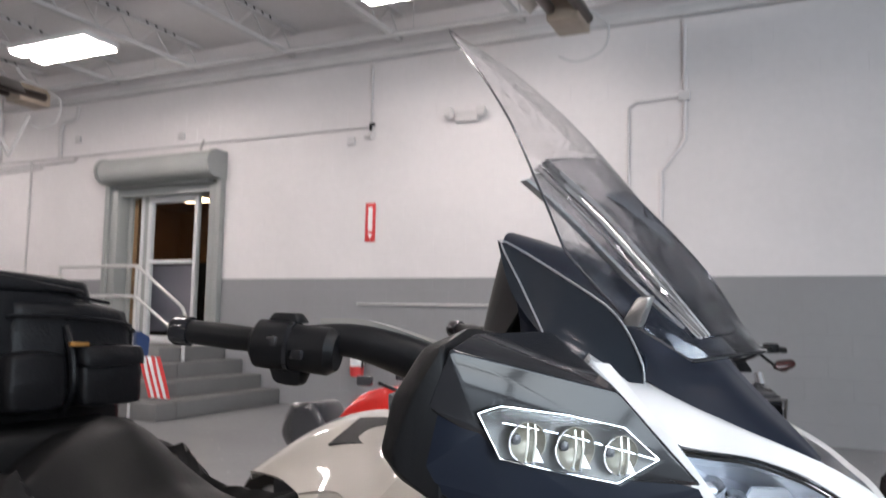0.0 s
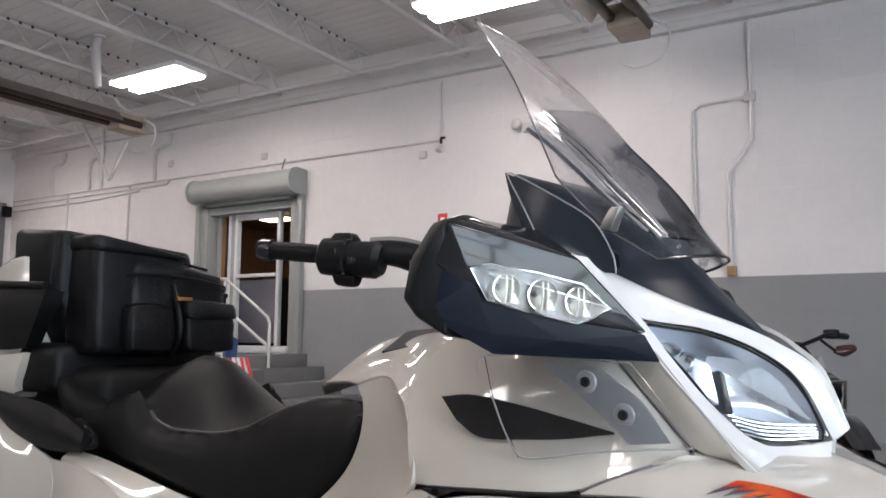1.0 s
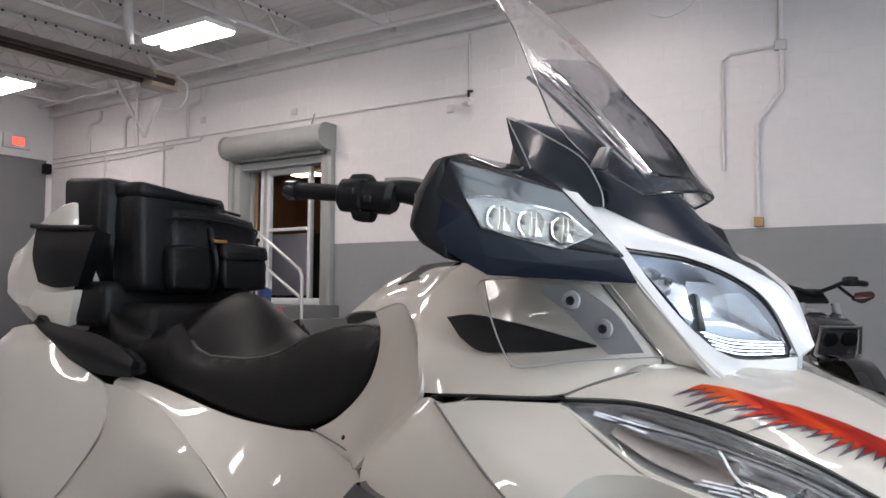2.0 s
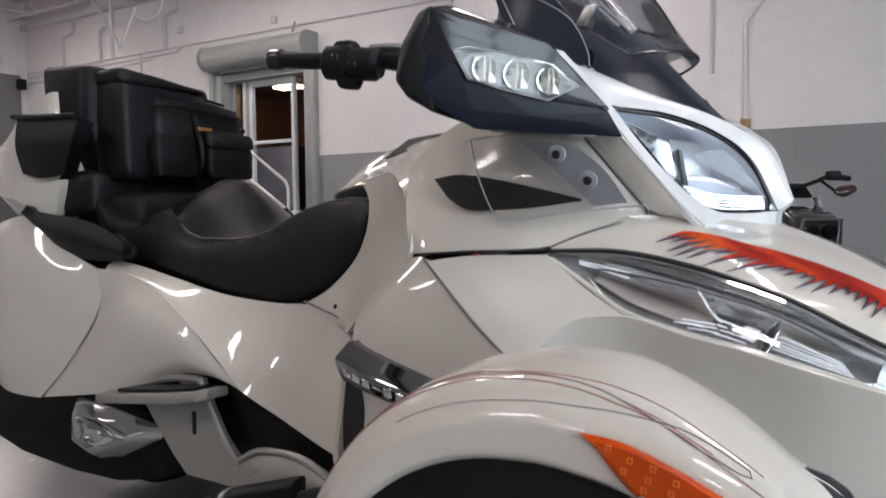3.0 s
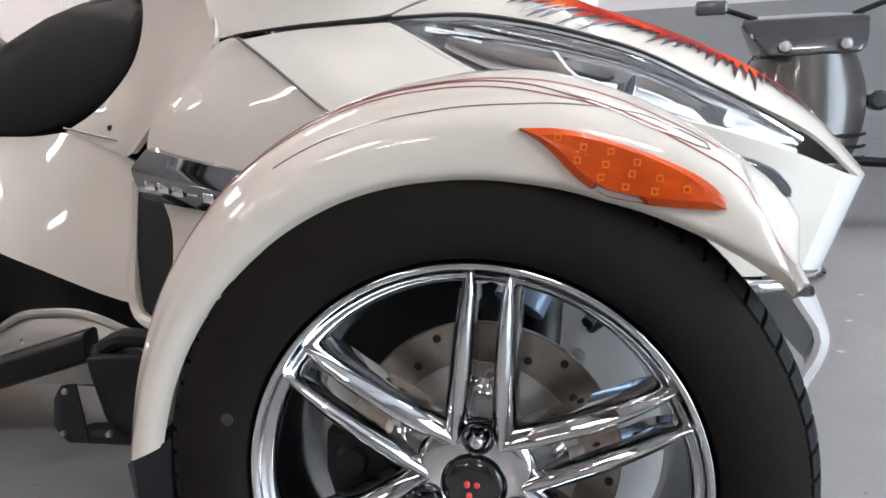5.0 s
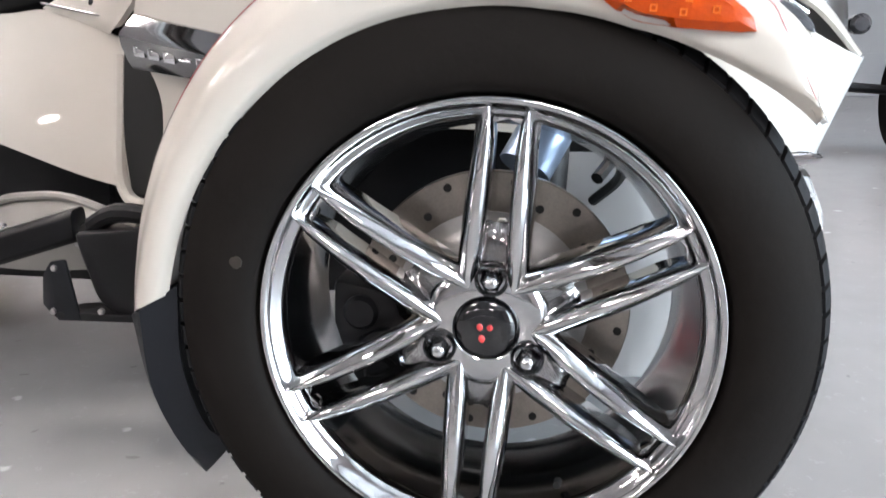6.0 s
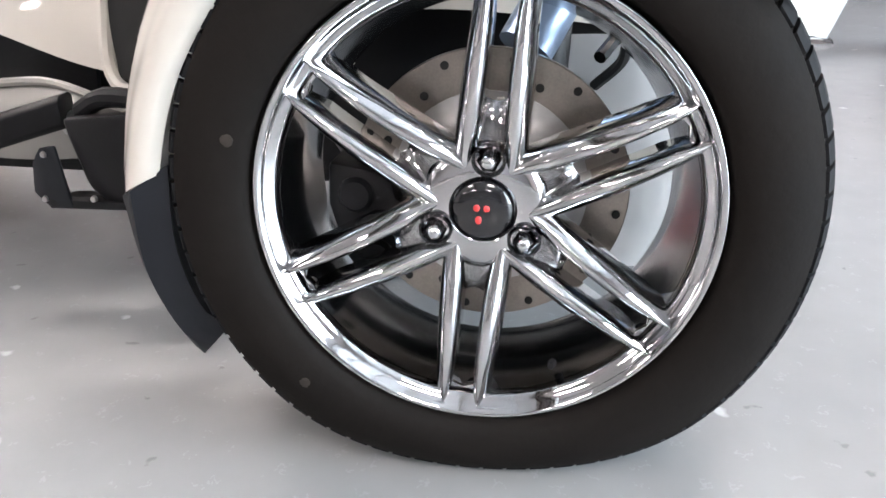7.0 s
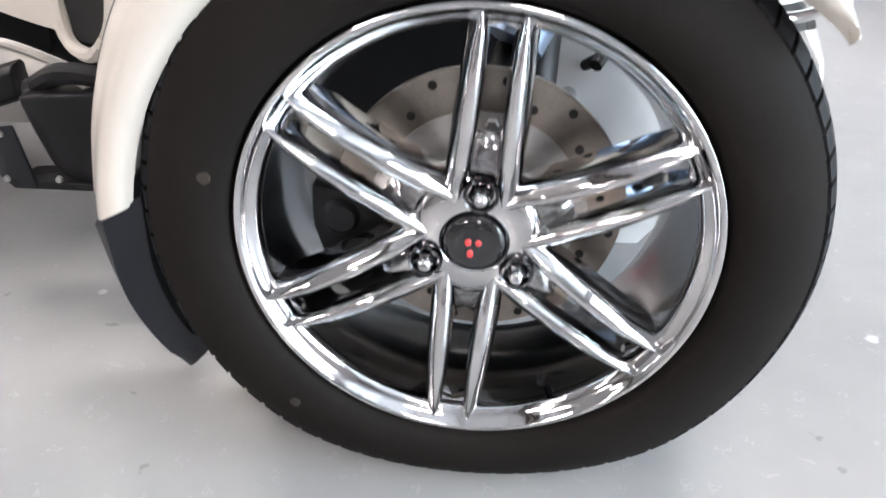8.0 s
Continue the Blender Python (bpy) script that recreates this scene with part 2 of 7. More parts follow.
def tube(points, r, seg=10, n=0, bm=None, cap=True, smooth_path=True):
    """A round bar along points; r is a radius, or one for each point."""
    pts = curve(points, n) if n and smooth_path else [Vector(p) for p in points]
    rs = [r] * len(pts) if isinstance(r, (int, float)) else [float(v) for v in np.interp(np.linspace(0, 1, len(pts)), np.linspace(0, 1, len(r)), r)]
    bm = bm or bmesh.new()
    rings, side = [], None
    for i, p in enumerate(pts):
        d = (pts[min(i + 1, len(pts) - 1)] - pts[max(i - 1, 0)]).normalized()
        side = d.orthogonal().normalized() if side is None else (side - d * side.dot(d)).normalized()
        up = d.cross(side)
        rings.append([bm.verts.new(p + rs[i] * (math.cos(a) * side + math.sin(a) * up)) for a in [2 * math.pi * k / seg for k in range(seg)]])
    for a, b in zip(rings, rings[1:]):
        for k in range(seg):
            bm.faces.new((a[k], a[(k + 1) % seg], b[(k + 1) % seg], b[k]))
    if cap:
        bm.faces.new(rings[0][::-1])
        bm.faces.new(rings[-1])
    return bm


def lathe(profile, centre=(0, 0, 0), seg=64, bm=None, closed=False, cap=True):
    """A body turned round an axis along y: profile of (radius, y)."""
    bm = bm or bmesh.new()
    cx, cy, cz = centre
    rings = []
    for r, y in profile:
        rings.append([bm.verts.new((cx + r * math.cos(2 * math.pi * k / seg), cy + y, cz + r * math.sin(2 * math.pi * k / seg))) for k in range(seg)])
    pairs = list(zip(rings, rings[1:])) + ([(rings[-1], rings[0])] if closed else [])
    for a, b in pairs:
        for k in range(seg):
            bm.faces.new((a[k], a[(k + 1) % seg], b[(k + 1) % seg], b[k]))
    if cap and not closed:
        for ring in (rings[0], rings[-1]):
            if profile[0 if ring is rings[0] else -1][0] > 1e-4:
                try:
                    bm.faces.new(ring)
                except ValueError:
                    pass
    return bm


def box(lo, hi, bevel=0.0, bm=None, segs=2):
    bm2 = bmesh.new()
    bmesh.ops.create_cube(bm2, size=1)
    lo, hi = Vector(lo), Vector(hi)
    for v in bm2.verts:
        v.co = Vector(((v.co.x + 0.5) * (hi.x - lo.x) + lo.x, (v.co.y + 0.5) * (hi.y - lo.y) + lo.y, (v.co.z + 0.5) * (hi.z - lo.z) + lo.z))
    if bevel:
        bmesh.ops.bevel(bm2, geom=bm2.edges[:], offset=bevel, segments=segs, affect="EDGES", profile=0.5)
    if bm is None:
        return bm2
    tmp = bpy.data.meshes.new("tmp")
    bm2.to_mesh(tmp)
    bm2.free()
    bm.from_mesh(tmp)
    bpy.data.meshes.remove(tmp)
    return bm


def hull(points, bevel=0.0, segs=2):
    """A faceted solid round points."""
    bm = bmesh.new()
    for p in points:
        bm.verts.new(p)
    out = bmesh.ops.convex_hull(bm, input=bm.verts)
    bmesh.ops.delete(bm, geom=[g for g in out["geom_interior"] if isinstance(g, bmesh.types.BMVert)], context="VERTS")
    bmesh.ops.dissolve_limit(bm, angle_limit=radians(2), verts=bm.verts, edges=bm.edges)
    if bevel:
        bmesh.ops.bevel(bm, geom=bm.edges[:], offset=bevel, segments=segs, affect="EDGES", profile=0.5, clamp_overlap=True)
    return bm


def plate(outline, back=(0, 0.01, 0), bevel=0.0, smooth_n=0):
    """A plate: a closed outline of places, swept by the vector back."""
    pts = [Vector(p) for p in outline]
    if smooth_n:
        pts = curve(pts + [pts[0]], smooth_n)[:-1]
    bm = bmesh.new()
    f = bm.faces.new([bm.verts.new(p) for p in pts])
    ext = bmesh.ops.extrude_face_region(bm, geom=[f])
    bmesh.ops.translate(bm, vec=Vector(back), verts=[g for g in ext["geom"] if isinstance(g, bmesh.types.BMVert)])
    if bevel:
        edges = [e for e in bm.edges if len(e.link_faces) == 2 and e.calc_face_angle(0) > 0.6 and (len(e.link_faces[0].verts) > 4 or len(e.link_faces[1].verts) > 4 or len(pts) <= 4)]
        bmesh.ops.bevel(bm, geom=edges, offset=bevel, segments=2, affect="EDGES", profile=0.5)
    return bm


# ---- the room ----
def slab(name, lo, hi, mat, label="", category="", parent=None):
    ob = part(name, box(lo, hi), mat, parent, smooth=False)
    return tagged(ob, label, category, kind="" if parent else "structure")


slab("floor", (WEST_X - 0.3, SOUTH_Y - 0.3, -0.2), (EAST_X + 0.3, WALL_Y + 0.3, 0.0), FLOORM, "worn glossy grey epoxy workshop floor", "floor")

# north wall with the door opening; grey below, white above
DOOR_L, DOOR_R, SILL, DOOR_TOP, GREY_TOP = -9.02, -7.05, 0.69, 2.85, 1.56
wall = part("wall_north", box((WEST_X - 0.3, WALL_Y + 0.0018, 0), (DOOR_L, WALL_Y + 0.3, DECK_Z + 0.2)), CONCRETE, smooth=False)
tagged(wall, "painted block wall, grey below and white above", "wall", kind="structure")
slab("wall_core", (DOOR_R, WALL_Y + 0.0018, 0), (EAST_X + 0.3, WALL_Y + 0.3, DECK_Z + 0.2), CONCRETE, parent=wall)
slab("wall_core", (DOOR_L, WALL_Y + 0.0018, 0), (DOOR_R, WALL_Y + 0.3, SILL), CONCRETE, parent=wall)
slab("wall_core", (DOOR_L, WALL_Y + 0.0018, DOOR_TOP), (DOOR_R, WALL_Y + 0.3, DECK_Z + 0.2), CONCRETE, parent=wall)


def block_field(x0, x1, z0, z1, mat, holes, parent, name):
    """Painted concrete blocks with shallow joints, joined into one sheet."""
    bm = bmesh.new()
    rng = random.Random(5)
    j, w, h = 0.0022, 0.406, 0.203
    rows = []
    z, k = 0.0, 0
    while z < z1 - 0.01:
        if z + h > z0 + 0.01:
            rows.append((max(z, z0), min(z + h, z1), k))
        z, k = z + h, k + 1
    for za, zb, k in rows:
        x = math.floor(x0 / w) * w + (w / 2 if k % 2 else 0)
        while x < x1:
            spans = [(max(x, x0), min(x + w, x1))]
            for hx0, hx1, hz0, hz1 in holes:
                if zb > hz0 and za < hz1:
                    spans = [s for a, b in spans for s in ((a, min(b, hx0)), (max(a, hx1), b))]
            for a, b in spans:
                if b - a < 0.03:
                    continue
                y = WALL_Y + rng.uniform(-0.0008, 0.0008)
                o = [bm.verts.new((px, WALL_Y + 0.0016, pz)) for px, pz in ((a, za), (b, za), (b, zb), (a, zb))]
                i = [bm.verts.new((px, y, pz)) for px, pz in ((a + j, za + j), (b - j, za + j), (b - j, zb - j), (a + j, zb - j))]
                bm.faces.new(i)
                for q in range(4):
                    bm.faces.new((o[q], o[(q + 1) % 4], i[(q + 1) % 4], i[q]))
            x += w
    ob = part(name, bm, mat, parent, smooth=False)
    ob["kind"] = "stuff"


opening = [(DOOR_L, DOOR_R, SILL, DOOR_TOP)]
block_field(WEST_X, EAST_X, 0.0, GREY_TOP, WALLGREY, opening, wall, "grey_blocks")
block_field(WEST_X, EAST_X, GREY_TOP, DECK_Z, WALLWHITE, opening, wall, "white_blocks")

west = slab("wall_west", (WEST_X - 0.3, SOUTH_Y - 0.3, 0), (WEST_X, WALL_Y, DECK_Z), WALLWHITE, "white painted end wall", "wall")
# Wall out of view; its grey is chosen to hold back bounced light.
south = slab("wall_south", (WEST_X, SOUTH_Y - 0.3, 0), (EAST_X, SOUTH_Y, GREY_TOP), WALLGREY, "unseen grey wall closing the room, toned to limit bounce", "wall")
slab("wall_core", (WEST_X, SOUTH_Y - 0.3, GREY_TOP), (EAST_X, SOUTH_Y, DECK_Z), material("grey_wall_paint", (0.24, 0.235, 0.235), 0.6, vary=0.06, vary_scale=0.7), parent=south)
east = slab("wall_east", (EAST_X, 1.7, 0), (EAST_X + 0.3, WALL_Y, DECK_Z), WALLWHITE, "white wall with a large opening", "wall")
slab("wall_core", (EAST_X, SOUTH_Y, 0), (EAST_X + 0.3, -4.9, DECK_Z), WALLWHITE, parent=east)
slab("wall_core", (EAST_X, -4.9, 4.0), (EAST_X + 0.3, 1.7, DECK_Z), WALLWHITE, parent=east)
window = thing("window_1", "tall glazed shop front with slim aluminium bars", "window", kind="structure")
for i in range(7):
    wy = -4.8 + 6.4 * i / 6
    part("bar", box((6.33, wy - 0.035, 0.05), (6.41, wy + 0.035, 3.95), 0.006), ALU, window)
for wz in (0.08, 1.15, 2.55, 3.9):
    part("bar", box((6.335, -4.8, wz - 0.035), (6.405, 1.6, wz + 0.035), 0.006), ALU, window)
slab("ceiling", (WEST_X - 0.3, SOUTH_Y - 0.3, DECK_Z), (EAST_X + 0.3, WALL_Y + 0.3, DECK_Z + 0.2), DECK, "painted steel roof deck", "ceiling")

# pipe along the head of the wall
ledge = part("trim", box((WEST_X, WALL_Y - 0.11, 4.22), (EAST_X, WALL_Y - 0.003, 4.33), 0.02), JOIST)
tagged(ledge, "painted steel ledge along the wall head", "trim", kind="structure")


def joist(x):
    """An open web roof joist running away from the wall."""
    t = thing("roof_joist", "light grey open web steel roof joist", "joist", group="roof joists")
    y0, y1 = SOUTH_Y + 0.1, WALL_Y - 0.12
    for z in (DECK_Z - 0.06, DECK_Z - 0.36):
        part("chord", box((x - 0.035, y0, z), (x + 0.035, y1, z + 0.045)), JOIST, t, smooth=False)
    n = 64
    rod = [(x, y0 + (y1 - y0) * i / n, DECK_Z - (0.05 if i % 2 else 0.34)) for i in range(n + 1)]
    bm = tube(rod, 0.011, 6)
    part("web", bm, JOIST, t)
    clips = bmesh.new()
    for i in range(114):
        yc = y0 + 0.152 * i + 0.1
        if i % 5 != 3:
            box((x - 0.042, yc, DECK_Z - 0.045), (x + 0.042, yc + 0.035, DECK_Z - 0.013), bm=clips)
    part("clip_strip", clips, JOISTGAP, t, "dark deck clips", smooth=False)["kind"] = "stuff"


for jx in np.arange(-13.6, 6.4, 1.55):
    joist(float(jx))
ribs = bmesh.new()
for i in range(112):
    yy = SOUTH_Y + 0.16 * i
    box((WEST_X, yy, DECK_Z - 0.006), (EAST_X, yy + 0.13, DECK_Z - 0.002), bm=ribs)
rib = part("ceiling", ribs, DECK, smooth=False)
tagged(rib, "ribs of the painted roof deck", "ceiling", kind="structure")


# ---- lights ----
def fixture(x, y):
    t = thing("ceiling_light", "white hanging fluorescent fixture with two lit tubes", "light", group="ceiling lights")
    z = 4.02
    body = bmesh.new()
    box((x - 0.62, y - 0.24, z + 0.035), (x + 0.62, y + 0.24, z + 0.10), 0.01, bm=body)
    part("housing", body, FIXTURE, t)
    for s in (-1, 1):
        part("tube_panel", box((x - 0.60, y + s * 0.135 - 0.085, z), (x + 0.60, y + s * 0.135 + 0.085, z + 0.034), 0.012), TUBELAMP, t, "glowing white tube panel")
        part("cable", tube([(x + s * 0.5, y, z + 0.1), (x + s * 0.5, y, DECK_Z - 0.005)], 0.004, 6), JOIST, t)


for fx in (-12.02, -7.53, -3.03):
    fixture(fx, 5.45)
for fx in (-7.53, -3.03, 1.47):
    for fy in (1.0, -3.45, -7.9):
        fixture(fx, fy)


duct = thing("flexible_duct", "white flexible duct dropping from the roof beside a light", "duct")
part("hose", tube([(-8.50, 5.3, DECK_Z - 0.01), (-8.56, 5.3, 4.60), (-8.52, 5.3, 4.30), (-8.46, 5.3, 4.06)], [0.05, 0.065, 0.06, 0.04], 12, n=16), JOIST, duct)
part("collar", tube([(-8.50, 5.3, DECK_Z - 0.03), (-8.50, 5.3, DECK_Z - 0.001)], 0.08, 14), PIPE, duct)
pipe_run = thing("overhead_pipe", "pale overhead pipe hung below the roof", "pipe")
part("pipe", tube([(-14.2, 7.25, 4.38), (6.4, 7.25, 4.40)], 0.035, 10), JOIST, pipe_run)
for px_ in (-12.0, -8.0, -4.0, 0.0, 4.0):
    part("hanger", tube([(px_, 7.25, 4.42), (px_, 7.25, DECK_Z - 0.003)], 0.006, 6), JOIST, pipe_run)

# ---- tube heaters ----
def heater(x, y_end, braced):
    t = thing("tube_heater", "dark radiant tube heater hanging below the ceiling", "heater", group="tube heaters")
    z, y0 = 3.98, SOUTH_Y + 1.0
    refl = bmesh.new()
    prof = [(-0.30, -0.10), (-0.18, 0.05), (-0.06, 0.09), (0.06, 0.09), (0.18, 0.05), (0.30, -0.10)]
    grid([[(x + a, y0, z + b) for a, b in prof], [(x + a, y_end - 0.5, z + b) for a, b in prof]], refl)
    bmesh.ops.solidify(refl, geom=refl.faces, thickness=0.004)
    part("reflector", refl, HEATERALU, t, "aluminium reflector hood")
    for s in (-1, 1):
        part("burner_tube", tube([(x + s * 0.13, y0, z - 0.05), (x + s * 0.13, y_end - 0.1, z - 0.05)], 0.052, 14), HEATERDARK, t)
    part("burner_box", box((x - 0.17, y_end - 0.45, z - 0.16), (x + 0.13, y_end, z + 0.08), 0.02), BURNER, t, "tan burner box")
    part("gas_hose", tube([(x - 0.20, y_end - 0.3, z + 0.35), (x - 0.12, y_end - 0.2, z + 0.20), (x + 0.20, y_end, z + 0.0), (x + 0.30, y_end + 0.02, z - 0.12), (x + 0.24, y_end + 0.02, z - 0.33), (x + 0.0, y_end, z - 0.42), (x - 0.15, y_end - 0.1, z - 0.38)], [0.022, 0.022, 0.02, 0.014, 0.010, 0.009, 0.009], 8, n=44), JOIST, t, "white gas hose")
    if braced:
        part("strap", tube([(x - 1.25, y_end - 0.1, z + 0.15), (x - 0.52, y_end - 0.1, z - 0.78)], 0.035, 4), JOIST, t, "pale flat strap")
        part("strap", tube([(x - 0.52, y_end - 0.1, z - 0.78), (x - 0.16, y_end - 0.1, z - 0.25)], 0.025, 4), JOIST, t)
        part("drop_rod", tube([(x - 0.70, y_end - 0.12, z + 0.1), (x - 0.70, y_end - 0.12, z - 0.75)], 0.022, 6), PIPE, t)
    for yy in (y_end - 1.0, y_end - 4.0, y_end - 7.0):
        part("hanger", tube([(x, yy, z + 0.08), (x, yy, DECK_Z - 0.05)], 0.006, 6), JOIST, t)


heater(-1.90, 6.62, False)
heater(-9.25, 6.55, True)

# ---- entrance in the north wall ----
door = thing("door_1", "brown glazed door with white aluminium frame under a roller shutter", "door", kind="structure")
YF = WALL_Y + 0.14
fr = 0.075
for a, b in ((DOOR_L, DOOR_L + 0.14), (DOOR_R - 0.14, DOOR_R)):
    part("jamb", box((a, WALL_Y - 0.06, SILL), (b, YF + 0.1, DOOR_TOP), 0.006), SHUTTER, door)
part("head", box((DOOR_L + 0.14, WALL_Y - 0.02, DOOR_TOP - 0.1), (DOOR_R - 0.14, YF + 0.1, DOOR_TOP)), SHUTTER, door)
for k, mx in enumerate((DOOR_L + 0.18, -8.60, -8.46, -7.60, DOOR_R - 0.17)):
    part("mullion", box((mx - 0.03, YF, SILL + 0.05), (mx + 0.03, YF + 0.08, DOOR_TOP - 0.1), 0.005), ALU if k in (1, 2, 3) else SHUTTER, door)
part("rail_top", box((-8.43, YF + 0.002, DOOR_TOP - 0.19), (-7.63, YF + 0.078, DOOR_TOP - 0.10), 0.004), ALU, door)
part("push_bar", box((-8.43, YF - 0.03, SILL + 1.10), (-7.63, YF + 0.01, SILL + 1.15), 0.006), ALU, door)
part("threshold", box((DOOR_L + 0.14, WALL_Y - 0.1, SILL), (DOOR_R - 0.14, YF + 0.1, SILL + 0.09), 0.006), ALU, door)
for a, b in ((DOOR_L + 0.21, -8.63), (-8.43, -7.63), (-7.57, DOOR_R - 0.20)):
    part("pane", box((a, YF + 0.03, SILL + 0.09), (b, YF + 0.036, DOOR_TOP - 0.1)), GLASS, door, smooth=False).visible_shadow = False
part("filler", box((-8.57, YF + 0.01, SILL + 0.09), (-8.49, YF + 0.07, DOOR_TOP - 0.1)), SHUTTER, door, smooth=False)
for a, b in ((-8.90, -8.74), (-7.42, -7.26)):
    part("side_panel", box((a, YF + 0.05, SILL + 0.09), (b, YF + 0.075, DOOR_TOP - 0.1), 0.004), WOOD, door, "brown wooden side panel")

# office behind the door
OFF_W, OFF_E, OFF_N = -13.6, -4.77, 13.6
LILAC = material("lilac_grey_board", (0.30, 0.275, 0.33), 0.5, vary=0.12, vary_scale=2)
office = slab("office_floor", (OFF_W, WALL_Y + 0.3, SILL - 0.2), (OFF_E, OFF_N, SILL), DARKROOM, "dark floor of the room behind the door", "floor")
slab("office_wall", (OFF_W, OFF_N, SILL), (OFF_E, OFF_N + 0.1, 3.52), BROWN, "brown far wall of the office", "wall")
slab("office_wall", (OFF_W - 0.08, WALL_Y + 0.3, SILL), (OFF_W, OFF_N + 0.1, 3.52), BROWN, "brown side wall of the office", "wall")
slab("office_wall", (OFF_E, WALL_Y + 0.3, SILL), (OFF_E + 0.1, OFF_N + 0.1, 3.52), BROWN, "brown side wall of the office", "wall")
slab("office_ceiling", (OFF_W - 0.08, WALL_Y + 0.3, 3.52), (OFF_E + 0.1, OFF_N + 0.1, 3.62), BROWN, "brown ceiling of the office", "ceiling")
OFFICEGLOW = material("office_panel", (0.8, 0.7, 0.5), 0.5, emit=(1.0, 0.72, 0.45), power=13.0)
for lx, ly in ((-11.9, 11.7), (-9.4, 11.7)):
    olamp = thing("office_light", "lit ceiling panel in the office", "light", group="office lights")
    part("panel", box((lx, ly, 3.44), (lx + 0.6, ly + 0.35, 3.49), 0.006), OFFICEGLOW, olamp)
    part("housing", box((lx - 0.03, ly - 0.03, 3.49), (lx + 0.63, ly + 0.38, 3.52)), ALU, olamp)
counter = thing("office_counter", "dark office cabinet behind the glass door", "cabinet")
part("body", box((-12.6, 11.2, SILL), (-10.2, 11.8, SILL + 1.35), 0.02), DARKROOM, counter)
part("top", box((-12.64, 11.15, SILL + 1.35), (-10.16, 11.85, SILL + 1.39), 0.01), DARKROOM, counter)
# Added panel that gives the lower door glass its lilac tone.
tone_panel = thing("poster_board", "added lilac grey panel toning the lower glass", "board")
part("board", box((-9.9, 8.5, SILL + 0.12), (-8.30, 8.54, SILL + 1.13), 0.004), LILAC, tone_panel)
for a in (-9.8, -8.4):
    part("leg", box((a - 0.015, 8.5, SILL), (a + 0.015, 8.75, SILL + 0.12)), BLACKPL, tone_panel)

# roller shutter box
shut = thing("roller_shutter", "grey rolled-up security shutter over the door", "shutter")
drum = [(0.0, 3.25)] + [(-0.19 - 0.175 * math.sin(a), 3.085 + 0.175 * math.cos(a)) for a in [math.pi * k / 14 for k in range(15)]] + [(0.0, 2.91)]
bm, rr_ = grid([[(-8.98, WALL_Y - 0.004 + a, b) for a, b in drum], [(-7.0, WALL_Y - 0.004 + a, b) for a, b in drum]])
bm.faces.new(rr_[0][::-1])
bm.faces.new(rr_[1])
part("hood", bm, SHUTTER, shut, sharp=50)
for ex in (-9.03, -7.0):
    cheek = [(ex, WALL_Y - 0.004 + a * 1.05, 3.085 + (b - 3.085) * 1.07) for a, b in drum]
    part("end_plate", plate(cheek, (0.045, 0, 0)), SHUTTER, shut, sharp=50)
part("bottom_bar", box((-8.89, WALL_Y - 0.10, 2.87), (-7.18, WALL_Y - 0.005, 2.91), 0.008), SHUTTER, shut)
part("chain_guide", tube([(-7.25, WALL_Y - 0.2, 3.28), (-7.05, WALL_Y - 0.36, 3.36)], 0.012, 8), SHUTTER, shut)
for gx in (DOOR_L - 0.045, DOOR_R + 0.045):
    part("guide", box((gx - 0.04, WALL_Y - 0.1, SILL - 0.02), (gx + 0.04, WALL_Y - 0.004, 2.90), 0.006), SHUTTER, shut)

# steps and rail
steps = thing("steps", "grey painted concrete steps up to the door", "steps")
for i in range(4):
    z1 = SILL - 0.17 * i
    part("step", box((-9.15, 6.75 - 0.3 * (i + 1) + 0.002, 0), (-6.86 + 0.3 * i, WALL_Y - 0.002 if i == 0 else 6.75 - 0.3 * i, z1 - 0.0005 * i), 0.008), CONCRETE, steps)
    if i:
        part("step", box((-6.86 + 0.3 * (i - 1) + 0.002, 6.75 - 0.3 * i + 0.002, 0), (-6.86 + 0.3 * i, WALL_Y - 0.002, z1), 0.008), CONCRETE, steps)
rail = thing("stair_rail", "pale tubular steel handrail beside the steps", "handrail")
for zt, zl in ((1.69, 1.14), (1.30, 0.78)):
    part("bar", tube([(-9.06, 6.8, zt), (-7.65, 6.8, zt), (-6.86, 6.8, zl + 0.03), (-6.82, 6.8, zl - 0.06)], 0.022, 10), RAILM, rail)
for px_, zt in ((-9.06, 1.69), (-7.65, 1.69)):
    part("post", tube([(px_, 6.8, SILL), (px_, 6.8, zt)], 0.022, 10), RAILM, rail)
part("post", tube([(-6.82, 6.8, SILL - 0.17), (-6.82, 6.8, 1.10)], 0.022, 10), RAILM, rail)


# conduits and wall fittings
def conduit(points, r=0.017, label="thin painted conduit running along the wall", mat=None):
    t = thing("conduit", label, "conduit", group="conduits")
    part("pipe", tube(points, r, 8), mat or PIPE, t)
    return t


yw = WALL_Y - 0.022
conduit([(-14.22, yw, 3.42), (-4.72, yw, 3.41)])
conduit([(-14.22, yw, 3.33), (-9.90, yw, 3.34), (-9.82, yw, 3.41)])
conduit([(-14.22, yw, 3.23), (-11.85, yw, 3.24), (-10.58, yw, 3.29)])
conduit([(-4.72, yw, 3.41), (-4.72, yw, 4.18)])
conduit([(-1.61, yw, 2.16), (-1.61, yw, 3.32), (-1.53, yw, 3.38), (-1.08, yw, 3.40)])
conduit([(-1.04, yw, 4.18), (-1.04, yw, 2.94), (-1.28, yw, 2.63), (-1.28, yw, 1.66)], 0.021, "conduit painted over in the white of the wall", WALLWHITE)
conduit([(-10.83, yw, 3.40), (-10.83, yw, 1.2)])
